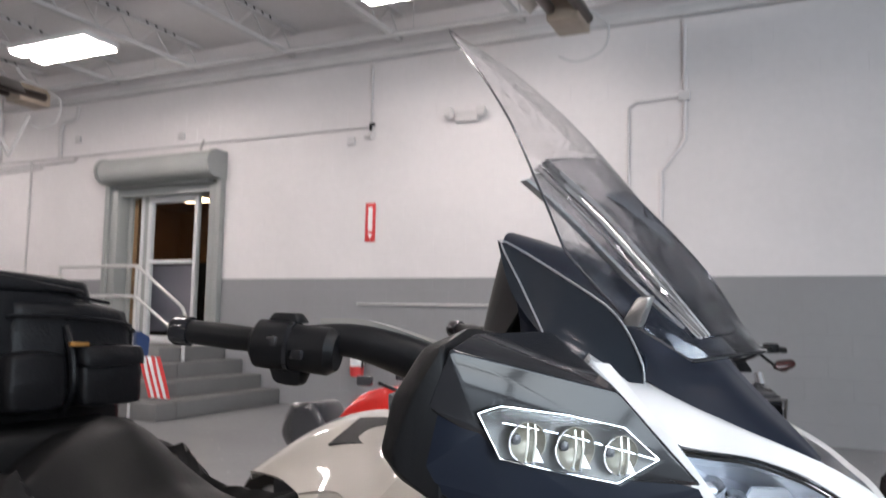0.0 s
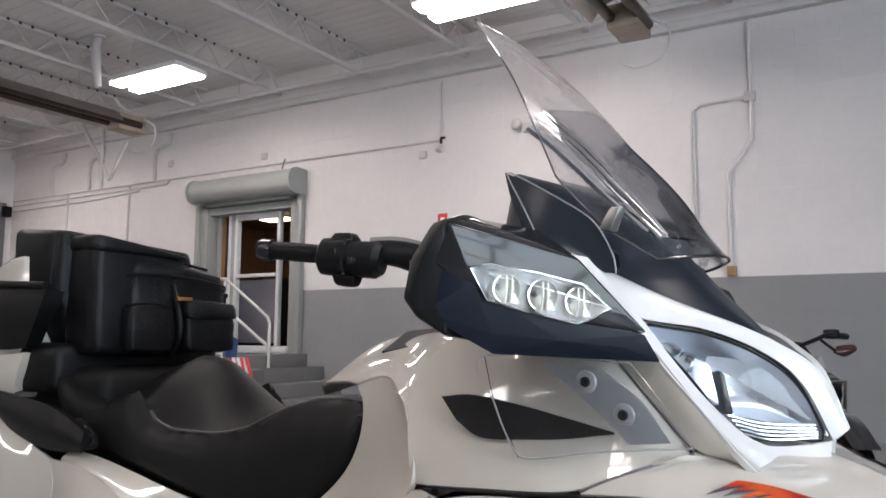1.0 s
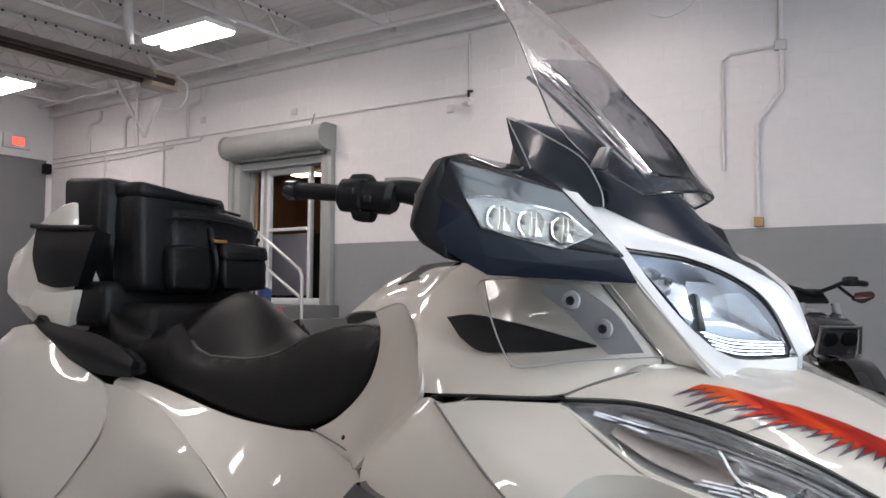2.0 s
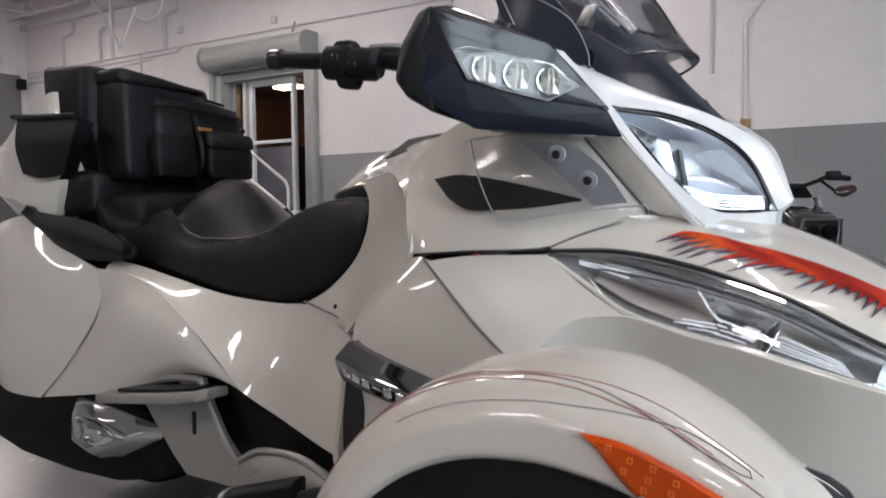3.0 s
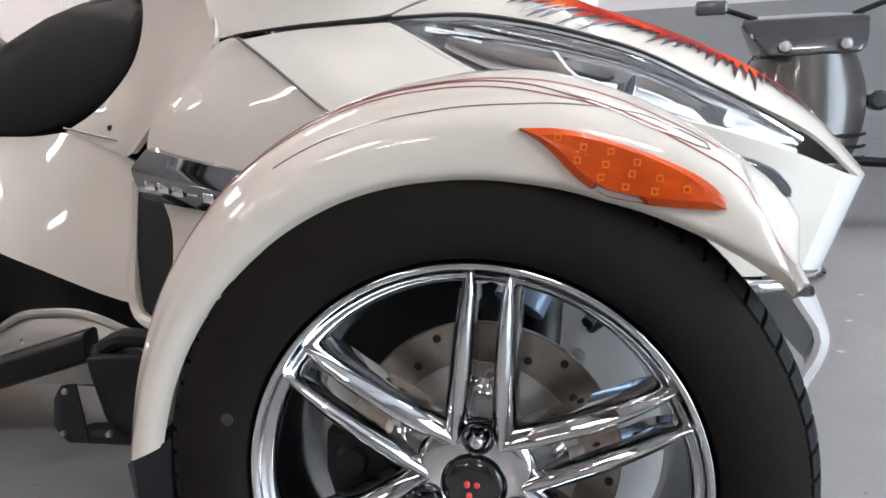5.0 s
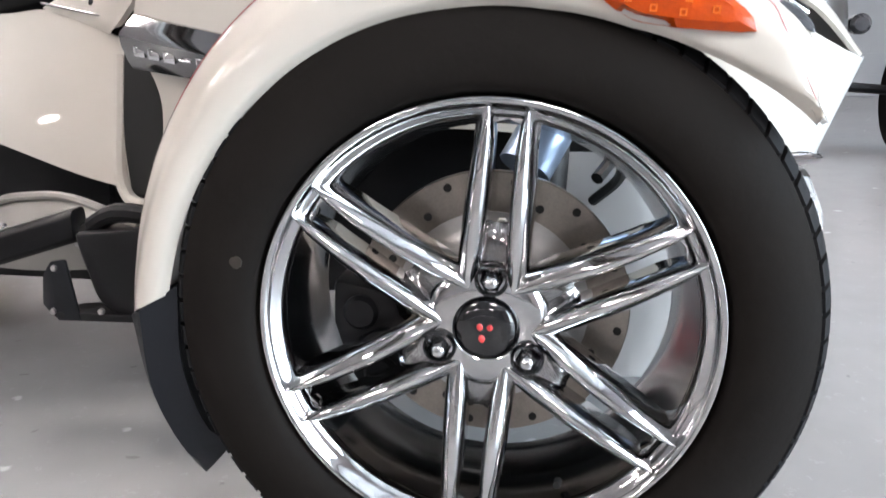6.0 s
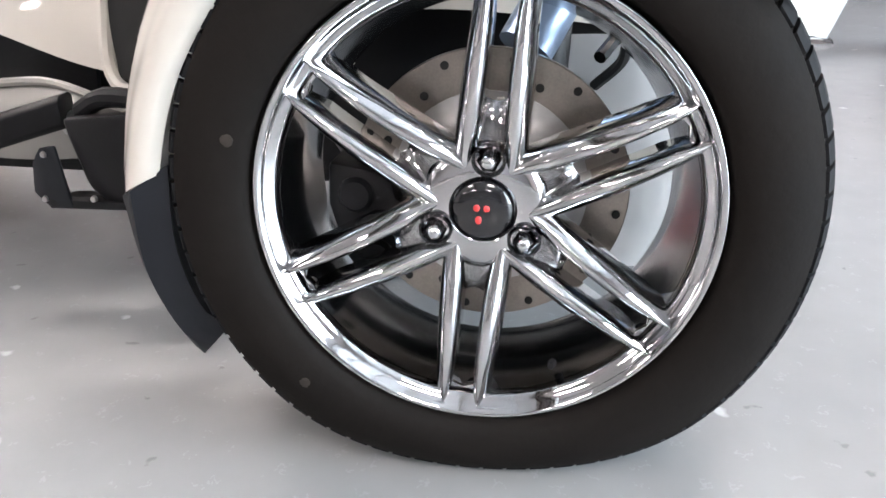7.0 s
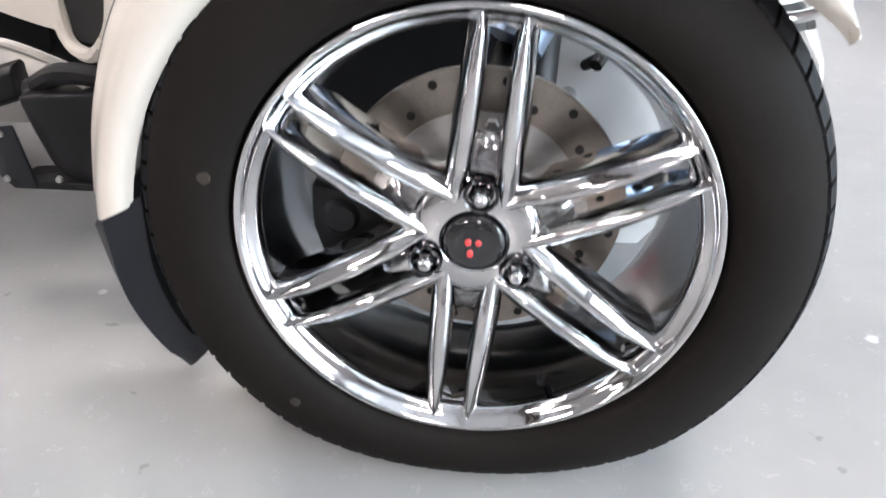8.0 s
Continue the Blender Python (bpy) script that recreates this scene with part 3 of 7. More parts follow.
conduit([(-12.52, yw, 3.40), (-12.52, yw, 1.97)])
conduit([(-11.59, yw, 4.18), (-11.59, yw, 3.42)], 0.03)
conduit([(-4.86, yw, 1.25), (-2.87, yw, 1.25)], 0.012)
jb = thing("junction_box", "small tan junction box on the wall", "junction box")
part("box", box((-1.32, WALL_Y - 0.055, 1.57), (-1.23, WALL_Y - 0.003, 1.67), 0.006), TAN, jb)
jb2 = thing("junction_box", "white electrical box where conduits meet", "junction box")
part("box", box((-1.10, WALL_Y - 0.05, 3.35), (-0.99, WALL_Y - 0.003, 3.45), 0.006), PIPE, jb2)
for bx, bz in ((-9.82, 3.67), (-5.00, 3.25), (-7.77, 3.55)):
    t = thing("wall_box", "small white electrical box on the wall", "junction box", group="wall boxes")
    part("box", box((bx - 0.05, WALL_Y - 0.045, bz - 0.05), (bx + 0.05, WALL_Y - 0.003, bz + 0.05), 0.005), PIPE, t)
for bx in (-10.20, -11.93, -13.03):
    t = thing("pipe_bracket", "painted pipe drop with elbow above the conduit", "pipe", group="pipe drops")
    part("pipe", tube([(bx, yw, 3.42), (bx, yw, 3.91), (bx + 0.3, yw, 4.00), (bx + 0.35, yw, 4.18)], 0.03, 8, n=14), PIPE, t)

cctv = thing("security_camera", "small white security camera on the wall", "camera")
part("mount", tube([(-4.69, WALL_Y - 0.005, 3.44), (-4.69, WALL_Y - 0.09, 3.42), (-4.67, WALL_Y - 0.12, 3.28)], 0.018, 8), BLACKPL, cctv)
part("body", tube([(-4.74, WALL_Y - 0.10, 3.27), (-4.65, WALL_Y - 0.17, 3.25), (-4.58, WALL_Y - 0.22, 3.235)], [0.03, 0.042, 0.036], 14), EXITWHITE, cctv)
part("hood", tube([(-4.66, WALL_Y - 0.16, 3.29), (-4.55, WALL_Y - 0.24, 3.265)], 0.03, 10), EXITWHITE, cctv)
emer = thing("emergency_light", "white twin-head emergency light on the wall", "light")
part("case", box((-3.58, WALL_Y - 0.07, 3.35), (-3.30, WALL_Y - 0.003, 3.47), 0.012), EXITWHITE, emer)
for ex in (-3.64, -3.24):
    part("lamp_head", lathe([(0.0, -0.13), (0.055, -0.12), (0.068, -0.09), (0.045, -0.03), (0.02, 0.0)], (ex, WALL_Y - 0.02, 3.45), 20), EXITWHITE, emer)
sign = thing("fire_sign", "narrow red fire extinguisher sign on the wall", "sign")
part("plate", box((-4.78, WALL_Y - 0.008, 2.00), (-4.64, WALL_Y - 0.002, 2.47), 0.001), SIGNRED, sign)
part("bar", box((-4.74, WALL_Y - 0.0095, 2.13), (-4.68, WALL_Y - 0.008, 2.42)), SIGNWHITE, sign)
ar = plate([(-4.74, WALL_Y - 0.009, 2.10), (-4.68, WALL_Y - 0.009, 2.10), (-4.71, WALL_Y - 0.009, 2.03)], (0, 0.001, 0))
part("arrow", ar, SIGNWHITE, sign, smooth=False)
ext = thing("fire_extinguisher", "red fire extinguisher hanging on the grey wall", "fire extinguisher")
bm = bmesh.new()
tube([(-4.76, 7.46, 0.40), (-4.76, 7.46, 0.44), (-4.76, 7.46, 0.72), (-4.76, 7.46, 0.78), (-4.76, 7.46, 0.80)], [0.07, 0.082, 0.082, 0.05, 0.025], 20, bm=bm)
part("cylinder", bm, SIGNRED, ext)
part("valve", box((-4.78, 7.43, 0.80), (-4.70, 7.49, 0.86), 0.01), BLACKPL, ext)
part("hose", tube([(-4.72, 7.45, 0.83), (-4.64, 7.44, 0.78), (-4.66, 7.43, 0.6), (-4.67, 7.42, 0.5)], 0.012, 8, n=12), BLACKPL, ext)
part("label_band", tube([(-4.76, 7.46, 0.52), (-4.76, 7.46, 0.66)], 0.0835, 20), SIGNWHITE, ext)
part("bracket", box((-4.79, 7.53, 0.55), (-4.72, 7.597, 0.75), 0.004), BLACKPL, ext)

# end wall: exit door and sign
wd = thing("door_2", "grey steel door in the end wall", "door", kind="structure")
part("leaf", box((WEST_X + 0.003, 5.9, 0.0), (WEST_X + 0.06, 7.45, 3.37), 0.005), DOORGREY, wd)
part("handle", box((WEST_X + 0.06, 6.0, 1.0), (WEST_X + 0.1, 6.12, 1.05), 0.008), CHROME, wd)
exs = thing("exit_sign", "lit red exit sign on the end wall", "sign")
part("case", box((WEST_X + 0.003, 6.62, 3.52), (WEST_X + 0.08, 7.12, 3.79), 0.01), EXITWHITE, exs)
part("glow", box((WEST_X + 0.08, 6.78, 3.58), (WEST_X + 0.084, 7.0, 3.73)), EXITRED, exs)
spk = thing("wall_speaker", "small black loudspeaker on a corner bracket", "loudspeaker")
part("body", box((WEST_X + 0.03, 7.36, 3.10), (WEST_X + 0.18, 7.5, 3.30), 0.02), BLACKPL, spk)


# ---- the three-wheeled touring motorcycle ----
bike = thing("touring_trike", "pearl white three-wheeled touring motorcycle with chrome wheels, on the grey floor", "motorcycle")
HUB = Vector((0, 0, 0.283))


def polar(r, deg, y):
    return Vector((r * math.cos(radians(deg)), y, 0.283 + r * math.sin(radians(deg))))


# front wheel: rim, then the parts that turn with it
def loaded(bm, low=0.0):
    """The tyre under load: what lies near the floor is pressed up towards the hub."""
    for v in bm.verts:
        d = 0.283 - v.co.z
        if d > 0.215:
            v.co.z = max(low, 0.283 - d * (1 - 0.058 * min(1.0, (d - 0.215) / 0.085) ** 1.4))


def build_wheel(parent):
    turn = Matrix.Translation(HUB) @ Matrix.Rotation(radians(2.0), 4, "Z") @ Matrix.Translation(-HUB)
    FRAME[0] = turn          # the front wheels are turned a little to the left
    bm = lathe([(0.2128, 0.0300), (0.2140, 0.0215), (0.2136, 0.0162), (0.2118, 0.0135), (0.2092, 0.0130), (0.2066, 0.0148), (0.2046, 0.0185), (0.2022, 0.0222), (0.1990, 0.0245), (0.1962, 0.0265), (0.1940, 0.0300), (0.1930, 0.0360), (0.1990, 0.0380), (0.206, 0.036)], HUB, 160, closed=True)
    rim = part("wheel", bm, CHROME, parent, "six-spoke chrome front wheel", sharp=60)
    barrel = lathe([(0.1925, 0.0365), (0.1895, 0.0520), (0.1855, 0.0720), (0.1820, 0.0980), (0.1805, 0.130), (0.186, 0.157), (0.204, 0.160), (0.204, 0.155), (0.200, 0.150), (0.196, 0.130), (0.199, 0.080), (0.1985, 0.0385)], HUB, 120, closed=True)
    part("barrel", barrel, SATINCHROME, rim, "satin chrome inner barrel", sharp=60)
    # split spokes: a narrow crest, a steep flank towards the pair's middle and a broad one away from it
    for k in range(6):
        mid = 83.5 + 60 * k
        d = Vector((math.cos(radians(mid)), 0, math.sin(radians(mid))))
        e = Vector((-d.z, 0, d.x))
        for s in (-1, 1):
            rows = []
            n = 30
            for i in range(n):
                f = i / (n - 1)
                r = 0.034 + (0.2025 - 0.034) * f
                off = s * float(np.interp(f, [0, 0.12, 0.35, 0.7, 1.0], [0.0235, 0.0225, 0.0208, 0.0190, 0.0180]))
                w = float(np.interp(f, [0, 0.10, 0.25, 0.55, 0.85, 0.96, 1.0], [0.0092, 0.0102, 0.0114, 0.0108, 0.0086, 0.0062, 0.0036]))
                y0 = float(np.interp(f, [0, 0.10, 0.22, 0.45, 0.70, 0.90, 1.0], [0.0310, 0.0275, 0.0210, 0.0130, 0.0105, 0.0140, 0.0190]))
                deep = float(np.interp(f, [0, 0.3, 0.8, 0.95, 1.0], [0.024, 0.040, 0.046, 0.036, 0.016]))
                wide = float(np.interp(f, [0, 0.5, 0.85, 0.95, 1.0], [1.06, 1.10, 1.2, 1.6, 2.0]))
                c = HUB + d * r + e * off
                prof = [(-w * 1.06, deep), (-w * 1.02, deep * 0.55), (-w * 0.92, 0.0085), (-w * 0.66, 0.0030), (-w * 0.38, 0.0005), (-w * 0.18, 0.0), (w * 0.10, 0.0014), (w * 0.40, 0.0044), (w * 0.70, 0.0080), (w * 0.92, 0.0125), (w * wide * 0.97, deep * 0.6), (w * wide, deep)]
                rows.append([c + e * (s * a) + Vector((0, y0 + yy, 0)) for a, yy in prof])
            bm, vs = grid(rows, loop=True)
            bm.faces.new(vs[0])
            bm.faces.new(vs[-1][::-1])
            part("spoke", bm, CHROME, rim, sharp=60)
        # hollow floor between the two bars near the hub, and the small gusset at the rim
        rows = []
        r_in, r_out = (0.060, 0.106) if k % 2 == 0 else (0.050, 0.098)
        for i in range(9):
            f = i / 8
            r = r_in + (r_out - r_in) * f
            half = 0.0195 - 0.0025 * f
            row = []
            for j in range(9):
                q = -1 + j / 4
                pull = 0.010 * (1 - q * q) * max(0.0, f - 0.6) / 0.4
                row.append(HUB + d * (r - pull) + e * (half * q) + Vector((0, 0.0365 + 0.010 * f ** 1.5 + 0.006 * (1 - q * q) - 0.004 * (1 - f), 0)))
            rows.append(row)
        bm, _ = grid(rows)
        bmesh.ops.solidify(bm, geom=bm.faces, thickness=-0.008)
        part("web", bm, CHROME, rim, sharp=50)
        o = [HUB + d * r0 + e * t for r0, t in ((0.186, -0.0165), (0.200, -0.0165), (0.200, 0.0165), (0.186, 0.0165), (0.192, 0.0))]
        part("web", plate([p + Vector((0, 0.036, 0)) for p in o], (0, 0.016, 0), 0.002), CHROME, rim)
    part("hub_disc", lathe([(0.0, 0.040), (0.0285, 0.040), (0.0295, 0.0310), (0.0315, 0.0295), (0.038, 0.0300), (0.048, 0.0318), (0.055, 0.0345), (0.060, 0.0390), (0.0635, 0.0450), (0.065, 0.070), (0.0, 0.074)], HUB, 72), CHROME, rim)
    cap = part("hub_cap", lathe([(0.0, 0.0215), (0.016, 0.0222), (0.023, 0.0240), (0.0268, 0.0268), (0.0282, 0.0310), (0.0282, 0.040), (0.0, 0.040)], HUB, 48), GLOSSBLACK, rim, "black hub cap with a red mark")
    for mx, mz, long in ((-0.0050, 0.0042, 1.15), (0.0042, 0.0036, 1.0), (-0.0034, -0.0072, 1.35)):
        bm = lathe([(0.0, -0.0012), (0.0020, -0.0010), (0.0029, 0.0), (0.0029, 0.0016), (0.0, 0.0016)], (0, 0, 0), 14)
        bm.transform(Matrix.Translation(HUB + Vector((mx, 0.0212, mz))) @ Matrix.Diagonal((1, 1, long, 1)))
        part("mark", bm, SIGNRED, cap)
    for k in range(3):
        c = polar(0.0475, 83 + 120 * k, 0)
        part("lug_seat", lathe([(0.0120, 0.0300), (0.0128, 0.0245), (0.0146, 0.0232), (0.0156, 0.0250), (0.0158, 0.0340), (0.0120, 0.0340)], c, 32, closed=True), DARKCHROME, rim, "dark recess round the nut")
        part("lug_nut", lathe([(0.0, 0.0150), (0.0045, 0.0160), (0.0072, 0.0190), (0.0088, 0.0225), (0.0110, 0.0255), (0.0114, 0.0400), (0.0, 0.0400)], c, 6), CHROME, rim, sharp=20)
        part("nut_dome", lathe([(0.0, 0.0128), (0.0038, 0.0136), (0.0062, 0.0160), (0.0072, 0.0205), (0.0, 0.0205)], c, 20), CHROME, rim)
    part("valve", tube([polar(0.181, 292, 0.052), polar(0.176, 292, 0.036)], [0.0042, 0.0034], 10), BLACKPL, rim)
    # tyre carcass with a raised line where sidewall and shoulder meet
    tp = [(0.208, 0.034), (0.2132, 0.030), (0.2150, 0.0220), (0.2162, 0.0150), (0.2190, 0.0090), (0.2260, 0.0045), (0.237, 0.0020), (0.249, 0.0020), (0.262, 0.0045), (0.273, 0.0085), (0.2815, 0.0130), (0.2872, 0.0165), (0.2888, 0.0175), (0.2896, 0.0200), (0.2912, 0.0240), (0.2945, 0.0310), (0.2966, 0.0400), (0.2974, 0.0560), (0.2976, 0.0900), (0.2955, 0.1300), (0.287, 0.150), (0.271, 0.162), (0.245, 0.170), (0.215, 0.168), (0.204, 0.158)]
    tyre = lathe(tp, HUB, 132, closed=True)
    loaded(tyre, 0.001)
    part("tyre", tyre, RUBBER, rim, "black treaded tyre with brown scuffs")
    # tread blocks: shoulder lugs with open notches between them, then three crown rows
    tread = bmesh.new()
    count = 76
    for i in range(count):
        step = 360 / count
        for ra, ya, rb, yb, skew, fill, start, high in (
                (0.2900, 0.0195, 0.2970, 0.0440, 0.9, 0.80, 0.00, 0.0062),
                (0.2974, 0.0490, 0.2976, 0.0720, 1.5, 0.80, 0.30, 0.0060), (0.2976, 0.0770, 0.2974, 0.1050, 1.5, 0.80, 0.0, 0.0060), (0.2972, 0.1100, 0.2930, 0.1360, 1.5, 0.80, 0.4, 0.0060)):
            a0 = step * (i + start)
            a1 = a0 + step * fill
            low = 0.0016 if ya < 0.03 else high
            rows = [[polar(r + g, a + skew * q, y) for a in (a0, a1)] for r, y, g, q in (
                (ra, ya, -0.001, 0.0), (ra + 0.0004, ya - 0.0010, low, 0.05), ((ra + rb) / 2, (ya + yb) / 2 - 0.003, high * 0.92, 0.5), (rb, yb - 0.004, high, 0.9), (rb, yb, -0.001, 1.0))]
            _, vs = grid(rows, tread)
            for c in (0, 1):
                tread.faces.new([vs[q][c] for q in range(5)])
    loaded(tread, 0.0006)
    tr = part("tread", tread, DAYLITRUBBER, rim, smooth=False)
    tr["kind"] = "stuff"
    for deg, rr in ((163, 0.236), (225, 0.247)):
        part("scuff", lathe([(0.0, -0.0003), (0.004, -0.0002), (0.0065, 0.0002), (0.008, 0.006)], polar(rr, deg, 0.002), 9), SCUFF, rim, "faint brown scuff")
    # brake
    disc = bmesh.new()
    holes = 24
    seg = 144
    ring = lambda r, y: [disc.verts.new(polar(r, 360 * i / seg, y)) for i in range(seg)]
    rs = [ring(0.137, 0.104), ring(0.137, 0.097), ring(0.1360, 0.096), ring(0.090, 0.096), ring(0.090, 0.104)]
    for q in range(5):
        a, b = rs[q], rs[(q + 1) % 5]
        for i in range(seg):
            disc.faces.new((a[i], a[(i + 1) % seg], b[(i + 1) % seg], b[i]))
    part("brake_disc", disc, STEELDISC, rim, "drilled steel brake disc", sharp=40)
    for i in range(holes):
        part("drill_hole", lathe([(0.0, 0.0945), (0.0042, 0.0945), (0.0042, 0.0957)], polar(0.127 if i % 2 else 0.110, 360 / holes * i + 4, 0), 12), DARK, rim)
    part("disc_carrier", lathe([(0.0, 0.078), (0.052, 0.080), (0.060, 0.088), (0.078, 0.091), (0.084, 0.0935), (0.097, 0.0940), (0.097, 0.099), (0.0, 0.099)], HUB, 60), DULLCHROME, rim)
    for i in range(6):
        part("carrier_bolt", lathe([(0.0, 0.0860), (0.0055, 0.0865), (0.0065, 0.0935), (0.0, 0.0935)], polar(0.086, 60 * i + 22, 0), 6), DULLCHROME, rim, sharp=20)
    FRAME[0] = turn
    cal = hull([polar(r, a, y) for r in (0.096, 0.158) for a in (168, 184, 204, 222) for y in (0.070, 0.128)], 0.006)
    caliper = part("caliper", cal, BLACKPL, rim, "dark brake caliper")
    for a in (180, 210):
        part("piston_housing", lathe([(0.0, 0.062), (0.014, 0.063), (0.018, 0.068), (0.018, 0.074), (0.0, 0.074)], polar(0.128, a, 0), 24), BLACKPL, caliper)
    part("hub_back", lathe([(0.0, 0.112), (0.05, 0.112), (0.06, 0.15), (0.0, 0.15)], HUB, 24), BLACKPL, rim)
    FRAME[0] = Matrix.Identity(4)
    return rim


wheel_r = build_wheel(bike)


def mirror_tree(ob):
    """The left-hand twin of a part and its pieces."""
    made = {}
    for o in (ob, *ob.children_recursive):
        me = o.data.copy()
        for v in me.vertices:
            v.co.y = 2 * C - v.co.y
            v.co.x += 0.09
        me.flip_normals()
        q = o.copy()
        q.data = me
        scene.collection.objects.link(q)
        made[o] = q
        q.parent = made.get(o.parent, o.parent)
    return made[ob]


mirror_tree(wheel_r)

BLUESTEEL = material("blue_grey_anodised", (0.22, 0.28, 0.38), 0.3, metal=0.6)
both("shock_body", tube([(0.02, 0.24, 0.40), (0.06, 0.28, 0.47)], 0.032, 16), BLUESTEEL, bike, "blue-grey shock absorber body")
both("brake_hose", tube([(0.10, 0.17, 0.40), (0.125, 0.22, 0.42), (0.13, 0.30, 0.38), (0.10, 0.36, 0.34)], 0.007, 8, n=16), BLACKPL, bike)
# suspension behind the wheel
for s, y0 in ((1, 0), (-1, 0)):
    f = (lambda y: y) if s == 1 else (lambda y: 2 * C - y)
    for pts, r, mt in (([(0.02, 0.15, 0.24), (-0.02, 0.35, 0.22), (-0.08, 0.52, 0.24)], 0.016, SILVER), ([(-0.02, 0.15, 0.24), (-0.2, 0.36, 0.22), (-0.28, 0.5, 0.24)], 0.016, SILVER), ([(0.0, 0.15, 0.36), (0.02, 0.36, 0.40), (0.03, 0.5, 0.42)], 0.014, BLACKPL), ([(0.03, 0.22, 0.25), (0.05, 0.38, 0.55)], 0.03, BLACKPL), ([(0.07, 0.15, 0.30), (0.09, 0.48, 0.30)], 0.01, CHROME)):
        part("suspension_arm", tube([(x, f(y), z) for x, y, z in pts], r, 12), mt, bike)
    part("knuckle", hull([(x, f(y), z) for x in (-0.045, 0.045) for y in (0.15, 0.19) for z in (0.20, 0.38)], 0.008), BLACKPL, bike)

# ---- front fender ----
TH = [33.5, 36, 44, 54, 66, 80, 95, 112, 128, 144, 158, 170, 178]
RIN = [0.323, 0.321, 0.312, 0.300, 0.289, 0.2845, 0.284, 0.287, 0.289, 0.292, 0.298, 0.302, 0.306]
RSH = [0.340, 0.347, 0.362, 0.366, 0.360, 0.352, 0.346, 0.344, 0.342, 0.340, 0.340, 0.344, 0.350]
RCR = [0.356, 0.364, 0.377, 0.373, 0.376, 0.380, 0.374, 0.372, 0.370, 0.366, 0.364, 0.364, 0.366]


def fender_point(deg, k):
    """A place on the fender: deg round the hub; k from 0 (wheel-arch edge) over 3 (shoulder) and 5 (crown) to 7 (inner edge)."""
    a, b, c = (float(np.interp(deg, TH, v)) for v in (RIN, RSH, RCR))
    c = max(c, b + 0.006)
    front = max(0.0, (58 - deg) / 24) ** 1.3
    rear, lip, deep = max(0.0, (deg - 160) / 18), a, c - a
    sect = [(a, 0.012 + 0.004 * front), (a + 0.010, 0.004 + 0.002 * front), (a + 0.65 * (b - a), 0.006 + 0.003 * front), (b, 0.022 + 0.006 * front), (b + 0.7 * (c - b), 0.045 + 0.012 * front), (c, 0.095), (c - 0.004 - 0.014 * min(1.0, max(0.0, (88 - deg) / 30)), 0.165), (a + 0.02, 0.205)]
    q = min(int(k), 6)
    f = k - q
    s = [Vector(p) for p in sect]
    s = [2 * s[0] - s[1]] + s + [2 * s[-1] - s[-2]]
    a, b, c, d = s[q:q + 4]
    g = 0.5 * (2 * b + (c - a) * f + (2 * a - 5 * b + 4 * c - d) * f * f + (3 * b - a - 3 * c + d) * f ** 3)
    inward = min(1.0, max(0.0, g.y / 0.1)) ** 0.6
    p = polar(g.x, deg + max(0.0, (46 - deg) / 12.5) * (3.0 - 5.0 * inward + 12.0 * max(0.0, g.y - 0.1) / 0.1) + rear * (6.0 * (g.x - lip) / deep - 3.8), g.y)
    # the nose is cut to a flat facet that looks forwards and outwards
    over = p.dot(NOSE_N) - 0.4375 - 14 * max(0.0, p.y - 0.055) * max(0.0, p.z - 0.49)
    return p - NOSE_N * max(0.0, over) if deg < 70 else p


NOSE_N = Vector((0.875, -0.215, 0.432)).normalized()
rows = []
for i in range(150):
    deg = 33.5 + (178 - 33.5) * (i / 149) ** 1.8
    rows.append(curve([fender_point(deg, k) for k in range(8)], 88))
bm, _ = grid(rows)
bmesh.ops.recalc_face_normals(bm, faces=bm.faces)
if sum((f.normal.y for f in bm.faces)) > 0:
    bmesh.ops.reverse_faces(bm, faces=bm.faces)
bmesh.ops.solidify(bm, geom=bm.faces, thickness=0.005)
fender, fender_l = both("front_fender", bm, PEARL, bike, "pearl white front fender with fine red pinstripes", sharp=24)


def on_fender(u, v):
    """Surface point: u in degrees round the hub, v as in fender_point, with its outward lift."""
    p = fender_point(u, v)
    q = fender_point(u + 0.5, v) - fender_point(u - 0.5, v)
    w = fender_point(u, min(7, v + 0.05)) - fender_point(u, max(0, v - 0.05))
    n = q.cross(w).normalized()
    if n.y > 0 and n.z < 0.2:
        n = -n
    if n.z < -0.2:
        n = -n
    return p, n


def stripe(path, mat, r=0.0010, n=60):
    """A painted line a hair proud of the fender."""
    us = curve([(u, v, 0) for u, v in path], n)
    pts = []
    for p in us:
        q, nn = on_fender(p.x, p.y)
        pts.append(q + nn * 0.0004)
    return tube(pts, r, 5, smooth_path=False)


for path, mt, r in (
    ([(120, 3.0), (100, 2.85), (85, 2.82), (77.5, 2.95), (71.5, 3.08), (67, 3.22), (63, 3.2), (59.5, 3.15), (57, 3.1), (56.2, 2.98), (57.5, 2.82), (61, 2.8), (65.5, 2.85), (70, 3.08), (74.5, 3.3), (80, 3.6), (87, 3.8), (98, 4.05), (115, 4.2), (135, 4.1), (155, 4.0)], PINGREY, 0.0006),
    ([(160, 4.2), (140, 4.0), (115, 3.9), (98, 3.75), (85, 3.5), (77.5, 3.27), (73, 3.17), (68.5, 3.02), (64, 2.83), (60, 2.7), (55, 2.62), (47.5, 2.6), (42, 2.8), (38.5, 3.2), (36.5, 3.9), (35.2, 4.6)], PINRED, 0.00055),
    ([(150, 4.4), (125, 4.35), (105, 4.2), (95, 4.05), (86.5, 3.92), (79, 3.86), (74, 3.84), (68.5, 3.72), (64, 3.52), (58.5, 3.35), (55.5, 3.25)], PINRED, 0.00045),
